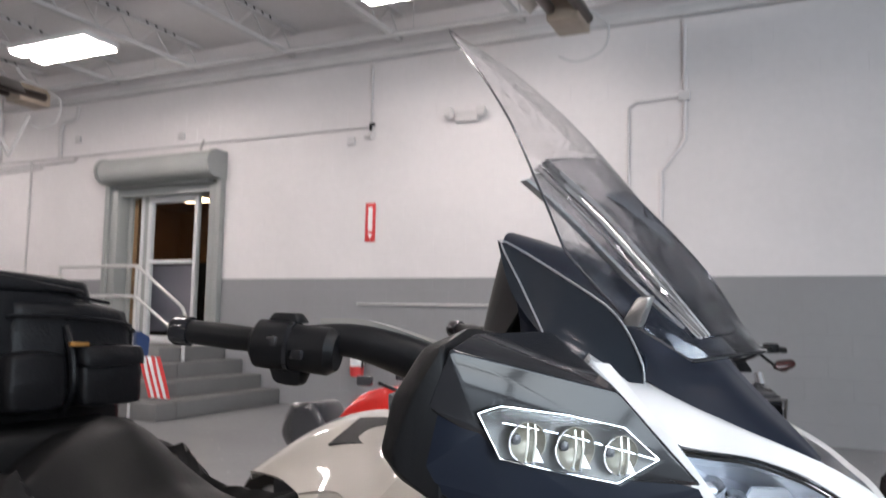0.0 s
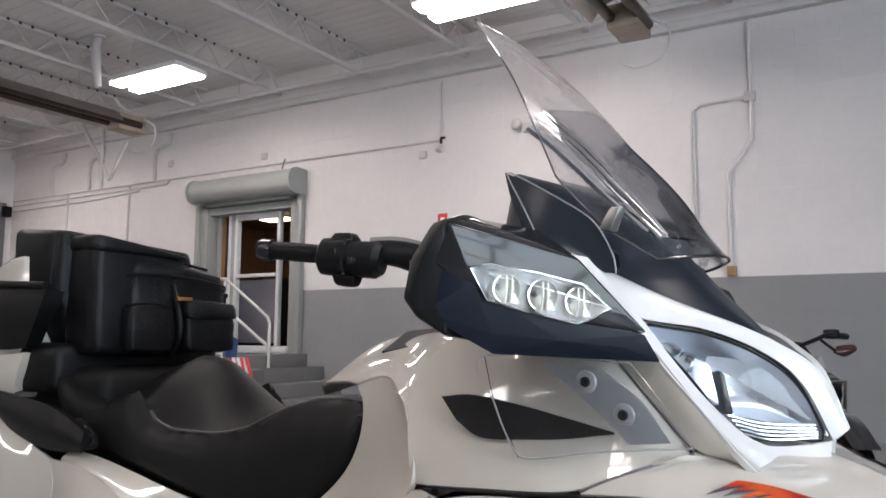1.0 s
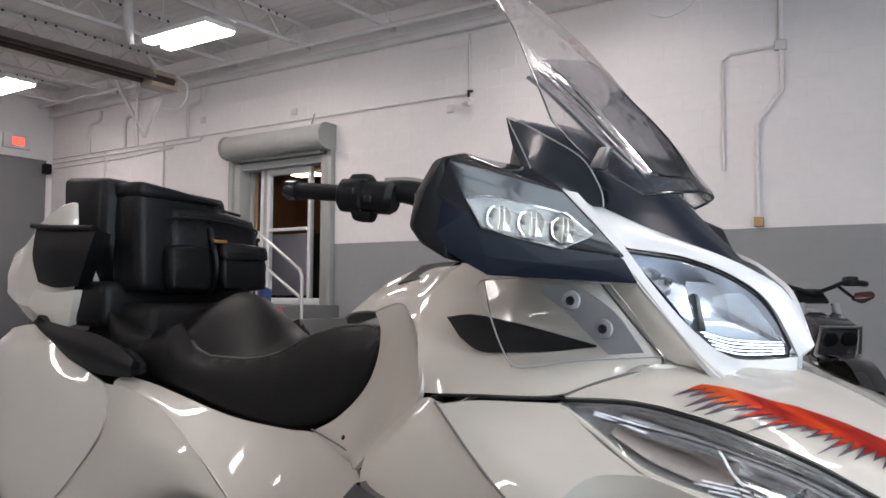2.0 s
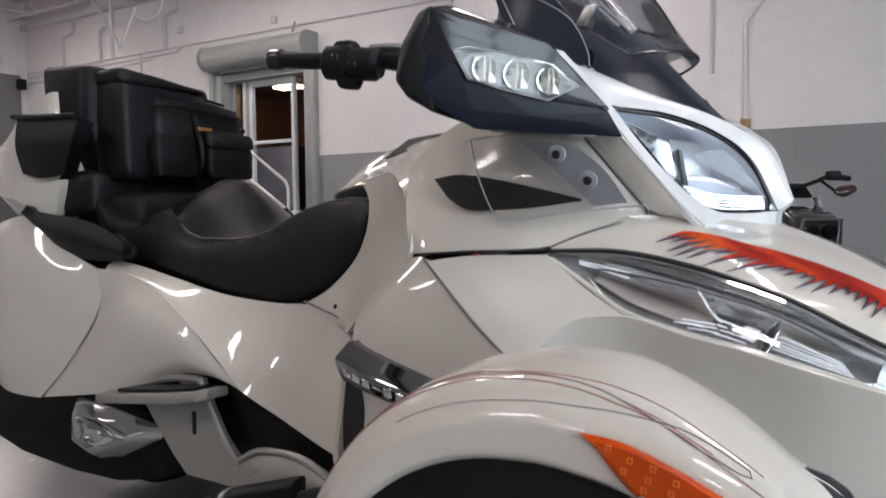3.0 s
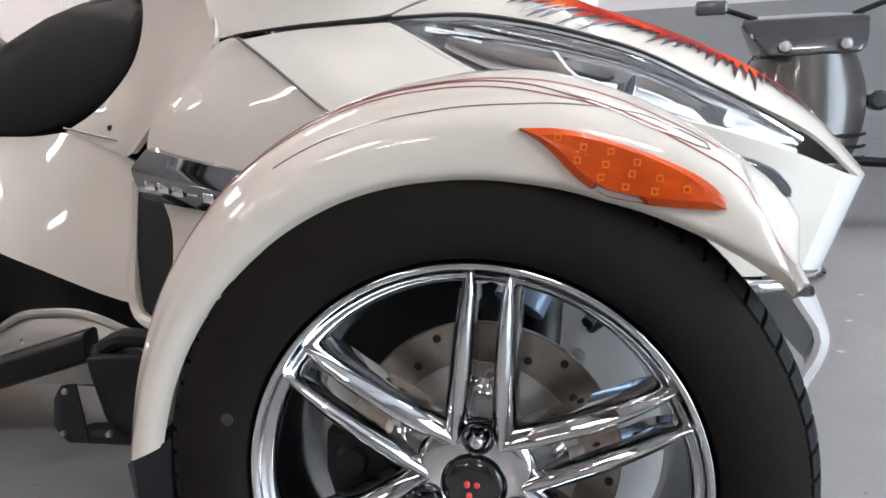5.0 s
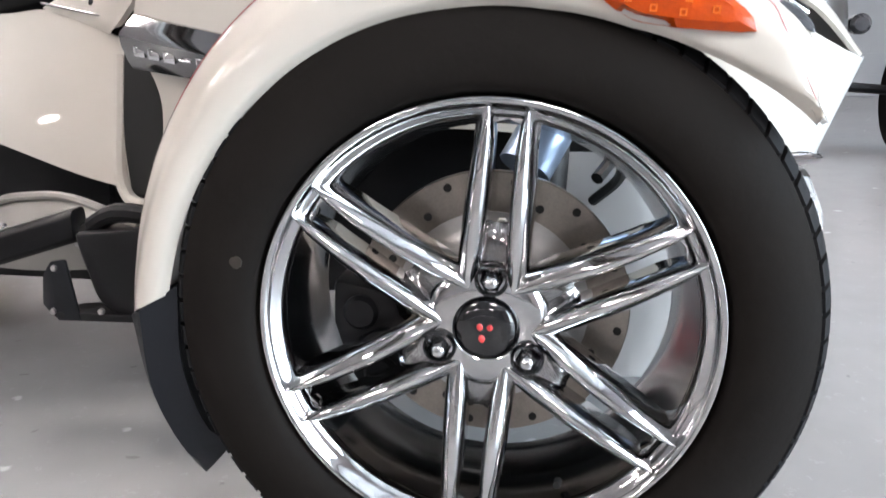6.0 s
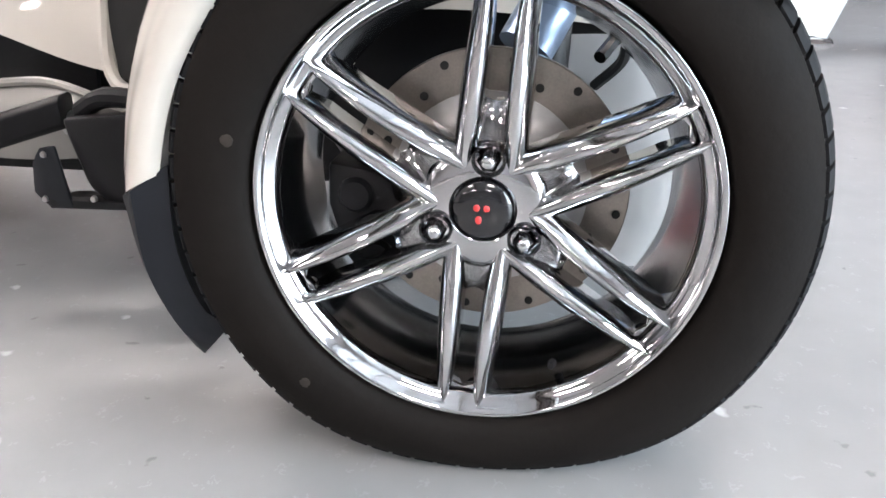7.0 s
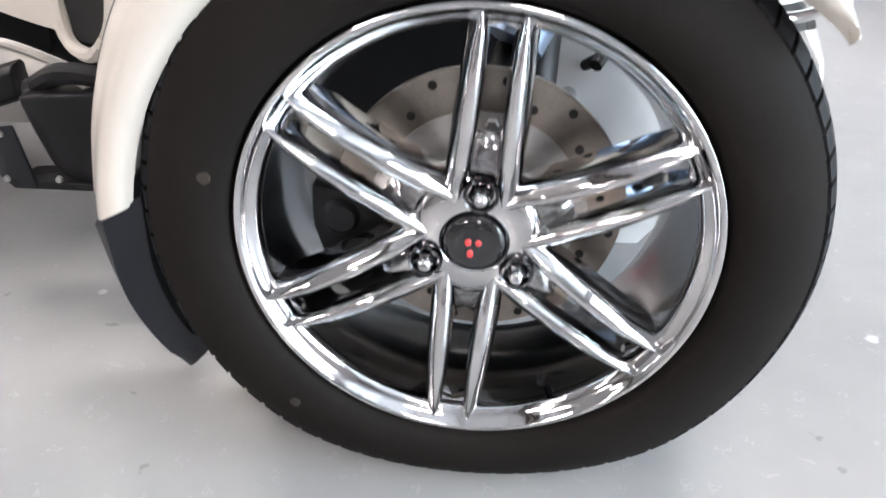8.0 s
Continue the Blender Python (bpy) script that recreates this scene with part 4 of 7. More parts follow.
    ([(110, 4.05), (98, 3.95), (86.5, 3.78), (80.5, 3.6), (76, 3.42), (70, 3.2), (66, 3.0), (62, 2.88)], PINRED, 0.0005),
):
    part("pinstripe", stripe(path, mt, r, 110), mt, fender)

# amber side marker with its diodes
arc = [(81.0, 2.0), (75, 2.08), (68, 2.04), (61.5, 2.0), (55.5, 1.95), (51.2, 1.80), (50.6, 1.6), (53.5, 1.35), (59, 1.0), (64.5, 0.75), (68, 0.9), (72, 1.2), (77, 1.68)]
out = []
for u, v in [(p.x, p.y) for p in curve([(a, b, 0) for a, b in arc + arc[:1]], 41)[:-1]]:
    out.append(on_fender(u, v))
cen = sum((p for p, _ in out), Vector()) / len(out)
bm = bmesh.new()
base = [bm.verts.new(p - n * 0.001) for p, n in out]
edge = [bm.verts.new(p.lerp(cen, 0.012) + n * 0.006) for p, n in out]
inner = [bm.verts.new(p.lerp(cen, 0.18) + Vector((0, -0.0105, 0.002))) for p, n in out]
mid_ = bm.verts.new(cen + Vector((0, -0.0115, 0.003)))
for i in range(len(out)):
    j = (i + 1) % len(out)
    bm.faces.new((base[i], base[j], edge[j], edge[i]))
    bm.faces.new((edge[i], edge[j], inner[j], inner[i]))
    bm.faces.new((inner[i], inner[j], mid_))
lens_tree = BVHTree.FromBMesh(bm)
marker = part("side_marker", bm, AMBER, fender, "amber leaf-shaped side marker lens", sharp=30)
for x, z in ((0.083, 0.600), (0.103, 0.592), (0.098, 0.582), (0.124, 0.588), (0.120, 0.578), (0.116, 0.568), (0.144, 0.579), (0.140, 0.570), (0.135, 0.560), (0.161, 0.566), (0.157, 0.556), (0.181, 0.557)):
    hit = lens_tree.ray_cast(Vector((x, -0.2, z)), Vector((0, 1, 0)))
    if hit[0] is None:
        continue
    d = 0.0030
    bm = lathe([(d * 0.75, -0.0004), (d * 1.3, -0.0004), (d * 1.3, 0.0010), (d * 0.75, 0.0010)], (0, 0, 0), 4, closed=True)
    bm.transform(Matrix.Translation(hit[0]) @ Vector((0, 1, 0)).rotation_difference(-hit[1] if hit[1].y < 0 else hit[1]).to_matrix().to_4x4() @ Matrix.Rotation(radians(40), 4, "Y"))
    part("diode", bm, AMBERLED, fender, smooth=False)
# small running lamp on the fender's nose
la, lb = Vector((0.219, 0.100, 0.578)), Vector((0.278, 0.082, 0.538))
pts = [la, lb, lb + Vector((-0.002, 0.02, 0.006))]
for f, low, high in ((0.2, 0.005, 0.008), (0.45, 0.008, 0.014), (0.7, 0.008, 0.016), (0.9, 0.005, 0.010)):
    m_ = la.lerp(lb, f)
    pts += [m_ + Vector((-0.002, -0.006, -0.002)) * (low / 0.008), m_ + Vector((0.006, 0.004, 0.008)) * (high / 0.016), m_ + Vector((0.007, 0.020, 0.012)) * (high / 0.016), m_ + Vector((-0.004, 0.040, -0.002))]
bm = hull(pts, 0.003, 3)
both("running_lamp", bm, material("smoked_running_lens", (0.035, 0.036, 0.042), 0.08, metal=0.3, coat=0.6), bike, "dark glossy running lamp on the fender nose")
# mud flap
bm = skin([[(-0.296, 0.013, 0.322), (-0.300, 0.012, 0.24), (-0.285, 0.02, 0.17), (-0.262, 0.03, 0.150)], [(-0.345, 0.008, 0.292), (-0.338, 0.012, 0.21), (-0.318, 0.025, 0.14), (-0.300, 0.035, 0.110)], [(-0.362, 0.10, 0.290), (-0.355, 0.10, 0.20), (-0.330, 0.10, 0.13), (-0.312, 0.10, 0.100)], [(-0.355, 0.19, 0.290), (-0.345, 0.19, 0.20), (-0.320, 0.19, 0.13), (-0.305, 0.19, 0.105)]], 14, 12, 0.004)
both("mud_flap", bm, SLATE, bike, "slate grey plastic mud flap")

# ---- inner body ----
# the body stands a few degrees off the steered front wheels
BODY = Matrix(((0.9769, 0.0578, 0.0059, 0.0043), (-0.0578, 0.9769, 0.0035, -0.0074), (-0.0056, -0.0039, 0.9786, 0.0105), (0, 0, 0, 1)))
FRAME[0] = BODY

# Inner block for frame and engine; its underside sits low to block light.
core = bmesh.new()
st = [(-2.15, 0.30, 0.35, 0.80), (-1.6, 0.30, 0.24, 0.72), (-1.1, 0.24, 0.13, 0.60), (-0.7, 0.24, 0.13, 0.62), (-0.45, 0.30, 0.14, 0.72), (-0.15, 0.30, 0.17, 0.78), (0.10, 0.24, 0.24, 0.70), (0.32, 0.12, 0.34, 0.55)]
rows = []
for x, w, z0, z1 in st:
    rows.append([(x, C - w * 0.8, z0), (x, C - w * 0.95, (z0 + z1) / 2), (x, C - w * 0.75, z1), (x, C + w * 0.75, z1), (x, C + w * 0.95, (z0 + z1) / 2), (x, C + w * 0.8, z0)])
_, vs = grid(rows, core, loop=True)
core.faces.new(vs[0])
core.faces.new(vs[-1])
part("frame", core, BLACKPL, bike, "black frame and engine covers")

# rear wheel
RW = Vector((-1.70, C, 0.30))
tp = [(0.19, -0.09), (0.22, -0.108), (0.27, -0.11), (0.295, -0.095), (0.30, -0.04), (0.30, 0.04), (0.295, 0.095), (0.27, 0.11), (0.22, 0.108), (0.19, 0.09)]
rw = part("wheel", lathe([(0.05, -0.04), (0.17, -0.03), (0.192, -0.085), (0.20, -0.09), (0.20, 0.09), (0.192, 0.085), (0.17, 0.03), (0.05, 0.04)], RW, 48, closed=True), CHROME, bike, "wide rear wheel")
part("tyre", lathe(tp, RW, 64, closed=True), RUBBER, rw)

# ---- body panels, right side and left ----
both("saddlebag", skin([
    [(-2.22, 0.52, 0.78), (-1.98, 0.46, 0.80), (-1.86, 0.45, 0.80), (-1.69, 0.445, 0.715), (-1.525, 0.435, 0.668)],
    [(-2.28, 0.46, 0.68), (-2.0, 0.41, 0.70), (-1.75, 0.405, 0.66), (-1.60, 0.415, 0.63), (-1.492, 0.425, 0.608)],
    [(-2.30, 0.44, 0.55), (-2.0, 0.395, 0.55), (-1.78, 0.395, 0.54), (-1.64, 0.405, 0.53), (-1.520, 0.42, 0.535)],
    [(-2.28, 0.45, 0.42), (-2.05, 0.40, 0.41), (-1.88, 0.395, 0.40), (-1.76, 0.405, 0.39), (-1.672, 0.42, 0.392)],
    [(-2.24, 0.48, 0.29), (-2.08, 0.44, 0.285), (-1.98, 0.42, 0.285), (-1.89, 0.42, 0.287), (-1.815, 0.425, 0.290)]], 30, 20, 0.01), PEARL, bike, "pearl white saddlebag")
both("side_panel", skin([
    [(-1.520, 0.435, 0.668), (-1.41, 0.435, 0.664), (-1.281, 0.435, 0.632), (-1.197, 0.43, 0.597), (-1.117, 0.425, 0.550), (-1.042, 0.425, 0.493), (-0.978, 0.425, 0.450), (-0.950, 0.43, 0.428)],
    [(-1.514, 0.425, 0.536), (-1.36, 0.40, 0.53), (-1.20, 0.405, 0.51), (-1.08, 0.415, 0.47), (-0.985, 0.425, 0.44), (-0.952, 0.43, 0.425)],
    [(-1.808, 0.43, 0.292), (-1.62, 0.425, 0.325), (-1.435, 0.43, 0.358), (-1.335, 0.43, 0.384), (-1.25, 0.43, 0.420), (-1.16, 0.435, 0.440), (-1.05, 0.435, 0.444), (-0.965, 0.435, 0.430)]], 40, 16, 0.008), PEARL, bike, "pearl white lower side panel")
both("side_cover", skin([
    [(-1.49, 0.47, 0.690), (-1.40, 0.49, 0.675), (-1.30, 0.50, 0.655), (-1.10, 0.505, 0.622), (-0.925, 0.515, 0.612), (-0.835, 0.51, 0.616), (-0.76, 0.50, 0.597), (-0.695, 0.485, 0.573), (-0.645, 0.45, 0.555)],
    [(-1.49, 0.445, 0.676), (-1.41, 0.45, 0.668), (-1.28, 0.45, 0.64), (-1.12, 0.45, 0.575), (-0.99, 0.455, 0.51), (-0.88, 0.46, 0.46), (-0.78, 0.46, 0.43), (-0.70, 0.45, 0.42), (-0.645, 0.43, 0.42)],
    [(-1.48, 0.436, 0.668), (-1.41, 0.436, 0.664), (-1.281, 0.436, 0.632), (-1.117, 0.426, 0.550), (-0.978, 0.426, 0.450), (-0.945, 0.43, 0.423), (-0.843, 0.445, 0.379), (-0.746, 0.445, 0.347), (-0.65, 0.43, 0.33)]], 44, 14, 0.008), PEARL, bike, "pearl white side cover below the seat")
both("tank_side", skin([
    [(-0.84, 0.512, 0.618), (-0.77, 0.515, 0.655), (-0.705, 0.52, 0.715), (-0.676, 0.525, 0.775), (-0.672, 0.53, 0.835), (-0.70, 0.545, 0.870)],
    [(-0.76, 0.495, 0.595), (-0.685, 0.475, 0.640), (-0.620, 0.470, 0.715), (-0.585, 0.475, 0.785), (-0.58, 0.49, 0.845), (-0.60, 0.51, 0.888)],
    [(-0.70, 0.485, 0.572), (-0.622, 0.41, 0.592), (-0.535, 0.395, 0.672), (-0.470, 0.39, 0.722), (-0.462, 0.40, 0.775), (-0.52, 0.45, 0.855)]], 30, 14, 0.008), PEARL, bike, "pearl white tank side")
both("tank_shoulder", skin([
    [(-0.70, 0.545, 0.872), (-0.645, 0.525, 0.887), (-0.60, 0.51, 0.890), (-0.545, 0.47, 0.868), (-0.49, 0.425, 0.815)],
    [(-0.80, 0.62, 0.870), (-0.70, 0.605, 0.908), (-0.61, 0.59, 0.932), (-0.53, 0.55, 0.945), (-0.45, 0.49, 0.90)],
    [(-0.92, 0.69, 0.856), (-0.78, 0.68, 0.935), (-0.67, 0.67, 0.962), (-0.57, 0.65, 0.970), (-0.44, 0.62, 0.96)],
    [(-0.985, C, 0.828), (-0.85, C, 0.922), (-0.74, C, 0.966), (-0.62, C, 0.978), (-0.42, C, 0.98)]], 22, 16, 0.006), PEARL, bike, "pearl white tank shoulder")
both("tank_pad", skin([[(-0.715, 0.632, 0.930), (-0.66, 0.622, 0.938), (-0.60, 0.605, 0.944)], [(-0.68, 0.668, 0.970), (-0.63, 0.665, 0.975), (-0.565, 0.655, 0.978)]], 10, 5, 0.006, cross=False), BLACKPL, bike, "black tank pad")
both("cowl_side", skin([
    [(-0.462, 0.397, 0.744), (-0.40, 0.385, 0.749), (-0.334, 0.384, 0.754), (-0.25, 0.394, 0.758), (-0.20, 0.415, 0.764), (-0.15, 0.445, 0.786), (-0.078, 0.497, 0.812)],
    [(-0.475, 0.405, 0.785), (-0.40, 0.415, 0.81), (-0.334, 0.425, 0.825), (-0.25, 0.437, 0.83), (-0.19, 0.452, 0.832), (-0.14, 0.47, 0.83), (-0.082, 0.498, 0.822)],
    [(-0.50, 0.435, 0.835), (-0.43, 0.445, 0.87), (-0.36, 0.455, 0.90), (-0.28, 0.462, 0.90), (-0.22, 0.47, 0.895), (-0.17, 0.48, 0.88), (-0.11, 0.50, 0.855)],
    [(-0.53, 0.48, 0.89), (-0.47, 0.49, 0.95), (-0.38, 0.49, 0.985), (-0.30, 0.485, 0.985), (-0.25, 0.485, 0.97), (-0.21, 0.49, 0.95), (-0.180, 0.50, 0.932)]], 30, 18, 0.006), PEARL, bike, "pearl white upper cowl")
both("cowl_vent", skin([[(-0.425, 0.418, 0.872), (-0.370, 0.415, 0.878), (-0.300, 0.425, 0.868), (-0.230, 0.440, 0.852), (-0.168, 0.458, 0.836)], [(-0.390, 0.405, 0.842), (-0.350, 0.405, 0.820), (-0.290, 0.42, 0.820), (-0.230, 0.436, 0.824), (-0.168, 0.456, 0.834)]], 20, 6, 0.004, cross=False), BLACKPL, bike, "black air vent in the cowl")
seam = [(-0.425, 0.386, 0.7445), (-0.40, 0.381, 0.7465), (-0.334, 0.380, 0.7505), (-0.25, 0.390, 0.7545), (-0.195, 0.408, 0.758)]
both("panel_seam", tube(seam, 0.0022, 6, n=24), DARK, bike)
both("panel_seam", tube([(-0.20, 0.413, 0.761), (-0.15, 0.443, 0.7845), (-0.078, 0.495, 0.811), (-0.076, 0.494, 0.820), (-0.11, 0.498, 0.854), (-0.182, 0.498, 0.935)], 0.0022, 6, n=30), PINGREY, bike)
both("clear_deflector", skin([[(-0.349, 0.415, 0.935), (-0.234, 0.42, 0.94), (-0.134, 0.43, 0.93)], [(-0.319, 0.395, 0.87), (-0.214, 0.41, 0.88), (-0.094, 0.44, 0.878)], [(-0.279, 0.39, 0.80), (-0.174, 0.41, 0.815), (-0.059, 0.445, 0.826)]], 16, 12, 0.004), ACRYLIC, bike, "clear acrylic wind deflector")
both("deflector_edge", tube([(-0.134, 0.43, 0.93), (-0.349, 0.415, 0.935), (-0.319, 0.395, 0.87), (-0.289, 0.391, 0.815), (-0.264, 0.392, 0.800), (-0.174, 0.41, 0.815), (-0.059, 0.445, 0.826)], 0.0013, 6, n=50), FROST, bike)
both("mount_pad", skin([[(-0.257, 0.415, 0.928), (-0.182, 0.425, 0.925)], [(-0.197, 0.425, 0.88), (-0.127, 0.437, 0.885)], [(-0.137, 0.432, 0.825), (-0.087, 0.445, 0.83)]], 6, 8, 0.006), FROST, bike, "frosted mounting pad")
for bx, by, bz in ((-0.192, 0.420, 0.904), (-0.143, 0.428, 0.863)):
    both("bolt", lathe([(0.0, -0.004), (0.003, -0.005), (0.004, -0.0065), (0.006, -0.0065), (0.007, -0.004), (0.0075, 0.004), (0.0, 0.004)], (bx, by, bz), 24), SLATE, bike, "dark recessed bolt")
    both("bolt_washer", lathe([(0.007, -0.003), (0.014, -0.0025), (0.0155, 0.0), (0.007, 0.0)], (bx, by, bz), 28, closed=True), FROST, bike)

both("fairing_pillar", skin([
    [(-0.455, 0.39, 0.736), (-0.505, 0.378, 0.690), (-0.550, 0.37, 0.645), (-0.572, 0.37, 0.60), (-0.570, 0.368, 0.55), (-0.542, 0.362, 0.49), (-0.540, 0.362, 0.44), (-0.560, 0.37, 0.37), (-0.60, 0.39, 0.325)],
    [(-0.425, 0.375, 0.741), (-0.455, 0.352, 0.690), (-0.480, 0.340, 0.645), (-0.490, 0.335, 0.60), (-0.485, 0.335, 0.55), (-0.47, 0.34, 0.48), (-0.46, 0.35, 0.40), (-0.46, 0.36, 0.34)],
    [(-0.400, 0.362, 0.738), (-0.350, 0.338, 0.704), (-0.308, 0.327, 0.672), (-0.268, 0.32, 0.641), (-0.198, 0.315, 0.588), (-0.2, 0.325, 0.50), (-0.22, 0.36, 0.42), (-0.25, 0.38, 0.36)]], 30, 14, 0.007), PEARL, bike, "pearl white fairing pillar")
both("panel_seam", tube([(-0.402, 0.357, 0.738), (-0.350, 0.336, 0.704), (-0.308, 0.325, 0.672), (-0.268, 0.318, 0.641), (-0.198, 0.313, 0.588)], 0.0022, 6, n=20), PINGREY, bike)
both("panel_seam", tube([(-0.829, 0.498, 0.625), (-0.76, 0.489, 0.611), (-0.70, 0.474, 0.600), (-0.662, 0.452, 0.592)], 0.0022, 6, n=16), PINGREY, bike)
both("pillar_corner", hull([(-0.428 + a, 0.376 + b, 0.732 + c) for a in (0, 0.016) for b in (0, 0.02) for c in (0, 0.012)], 0.002), BLACKPL, bike)
both("air_outlet", skin([[(-0.635, 0.43, 0.56), (-0.655, 0.43, 0.42), (-0.65, 0.425, 0.325)], [(-0.545, 0.395, 0.55), (-0.548, 0.395, 0.42), (-0.565, 0.40, 0.325)]], 12, 6, 0.01, cross=False), DARK, bike, "black air outlet")
both("outlet_frame", tube([(-0.650, 0.440, 0.54), (-0.662, 0.436, 0.44), (-0.668, 0.428, 0.36), (-0.652, 0.42, 0.318), (-0.61, 0.40, 0.312), (-0.575, 0.38, 0.335)], 0.011, 8, n=24), PEARL, bike)
b_rows = []
for i in range(15):
    f = i / 14
    x = -0.556 + 0.195 * f
    zt, zb, yy = 0.588 - 0.042 * f, 0.520 - 0.030 * f, 0.324 - 0.026 * math.sin(math.pi * (0.15 + 0.6 * f))
    b_rows.append([(x + 0.012, yy + 0.045, zt + 0.004), (x + 0.008, yy + 0.020, zt + 0.003), (x + 0.003, yy + 0.006, zt - 0.010), (x, yy - 0.003, zt - 0.019), (x - 0.001, yy - 0.0055, zt - 0.024), (x - 0.002, yy - 0.001, (zt + zb) / 2 - 0.004), (x - 0.002, yy + 0.010, zb + 0.010), (x - 0.001, yy + 0.018, zb), (x + 0.004, yy + 0.045, zb - 0.002)])
bm, vs = grid(b_rows)
bm.faces.new(vs[0])
bm.faces.new(vs[-1])
# Chrome copy with the dark floor it would mirror put into its colour.
badge, _ = both("badge_block", bm, material("dark_chrome", (0.27, 0.27, 0.275), 0.07, metal=1.0), bike, "chrome badge block on the fairing", sharp=30)
for k in range(6):
    f = 0.10 + 0.125 * k
    x = -0.556 + 0.195 * f
    zc, yy = 0.5465 - 0.036 * f, 0.324 - 0.026 * math.sin(math.pi * (0.15 + 0.6 * f)) - 0.001
    high = 0.007 if k != 3 else 0.002
    part("mark", hull([(x + a, yy + b * 0.004, zc + c * high - 0.15 * a) for a in (0, 0.017) for b in (-0.6, 1) for c in (-1, 1)], 0.0018), BRIGHTCHROME, badge, "raised chrome mark")
both("front_fairing", skin([
    [(-0.398, 0.355, 0.735), (-0.334, 0.375, 0.745), (-0.26, 0.388, 0.7485), (-0.198, 0.402, 0.7505)],
    [(-0.345, 0.334, 0.700), (-0.295, 0.350, 0.710), (-0.24, 0.368, 0.715), (-0.165, 0.393, 0.728)],
    [(-0.270, 0.318, 0.641), (-0.235, 0.332, 0.664), (-0.20, 0.355, 0.685), (-0.120, 0.385, 0.700)],
    [(-0.198, 0.312, 0.588), (-0.17, 0.330, 0.622), (-0.13, 0.360, 0.660), (-0.065, 0.383, 0.668)]], 18, 16, 0.007), PEARL, bike, "pearl white front fairing")
both("lower_fairing", skin([
    [(-0.198, 0.312, 0.588), (-0.17, 0.330, 0.622), (-0.13, 0.360, 0.660), (-0.065, 0.383, 0.668), (0.02, 0.392, 0.647), (0.095, 0.402, 0.632), (0.165, 0.416, 0.613), (0.25, 0.450, 0.588), (0.33, 0.500, 0.560), (0.41, 0.58, 0.525)],
    [(-0.215, 0.345, 0.54), (-0.18, 0.36, 0.56), (-0.13, 0.38, 0.575), (-0.06, 0.40, 0.58), (0.02, 0.412, 0.565), (0.095, 0.425, 0.55), (0.165, 0.440, 0.535), (0.25, 0.470, 0.51), (0.32, 0.51, 0.49), (0.39, 0.58, 0.465)],
    [(-0.20, 0.40, 0.43), (-0.17, 0.405, 0.43), (-0.13, 0.412, 0.43), (-0.06, 0.425, 0.425), (0.02, 0.435, 0.415), (0.10, 0.445, 0.405), (0.17, 0.46, 0.40), (0.25, 0.485, 0.39), (0.31, 0.52, 0.385), (0.36, 0.58, 0.38)]], 36, 16, 0.006), PEARL, bike, "pearl white lower front fairing")

both("inner_skirt", skin([[(0.02, 0.40, 0.40), (0.02, 0.40, 0.30), (0.03, 0.40, 0.18), (0.05, 0.40, 0.09)], [(0.12, 0.375, 0.40), (0.13, 0.37, 0.30), (0.14, 0.37, 0.18), (0.12, 0.385, 0.09)], [(0.16, 0.38, 0.37), (0.215, 0.375, 0.29), (0.225, 0.375, 0.19), (0.165, 0.39, 0.09)]], 16, 8, 0.006), WHITEPL, bike, "white inner skirt behind the front wheel")

# main headlamp: housing, reflectors, lens
lamp_lo = [(-0.198, 0.400, 0.7500), (-0.140, 0.400, 0.716), (-0.095, 0.396, 0.688), (-0.055, 0.393, 0.670), (0.020, 0.402, 0.650), (0.095, 0.413, 0.635), (0.165, 0.428, 0.616), (0.25, 0.462, 0.590), (0.335, 0.515, 0.562)]
lamp_hi = [(-0.198, 0.404, 0.7530), (-0.10, 0.432, 0.754), (-0.015, 0.447, 0.740), (0.060, 0.456, 0.720), (0.135, 0.467, 0.694), (0.205, 0.483, 0.658), (0.27, 0.505, 0.624), (0.345, 0.530, 0.577)]
lo, hi = curve(lamp_lo, 30), curve(lamp_hi, 30)
deep = [a.lerp(b, 0.5) + Vector((-0.01, 0.075 * math.sin(math.pi * i / 29) ** 0.6, -0.02 * math.sin(math.pi * i / 29))) for i, (a, b) in enumerate(zip(lo, hi))]
bm, _ = grid([[p + Vector((0, 0.006, 0)) for p in lo], [a.lerp(b, 0.6) for a, b in zip(lo, deep)], deep, [a.lerp(b, 0.6) for a, b in zip(hi, deep)], [p + Vector((0, 0.006, 0)) for p in hi]])
housing, _ = both("headlamp", bm, material("lamp_housing", (0.64, 0.625, 0.62), 0.2, metal=0.8), bike, "long clear headlamp with chrome reflectors")
# White base colour stands for the reflections on the lamp's chrome slats and trim.
GLINTTRIM = material("bright_lamp_trim", (0.84, 0.85, 0.87), 0.18, coat=0.7)
# Brown-grey of the mirrored room, put into the bowls' base colour.
BOWLBROWN = material("brown_grey_reflector", (0.46, 0.41, 0.375), 0.26, metal=0.35)
BOWLGREY = material("grey_reflector", (0.64, 0.63, 0.63), 0.16, metal=0.7)


def lamp_at(i, v, d):
    """A place in the lamp: i along it from 0 to 29, v from its lower edge (0) to its upper (1), d from the lens (0) to the back (1)."""
    a = int(max(0, min(28, i)))
    f = i - a
    low, top, bk = lo[a].lerp(lo[a + 1], f), hi[a].lerp(hi[a + 1], f), deep[a].lerp(deep[a + 1], f)
    return low.lerp(top, v).lerp(bk, d)


def lamp_bowl(left, right, d_edge, d_mid, n=16, m=10):
    """A concave reflector between two edges; each edge is (i, v) at its foot and at its head, and the mouth narrows to both ends."""
    (i0, va, vb), (i1, vc, vd) = left, right
    rows = []
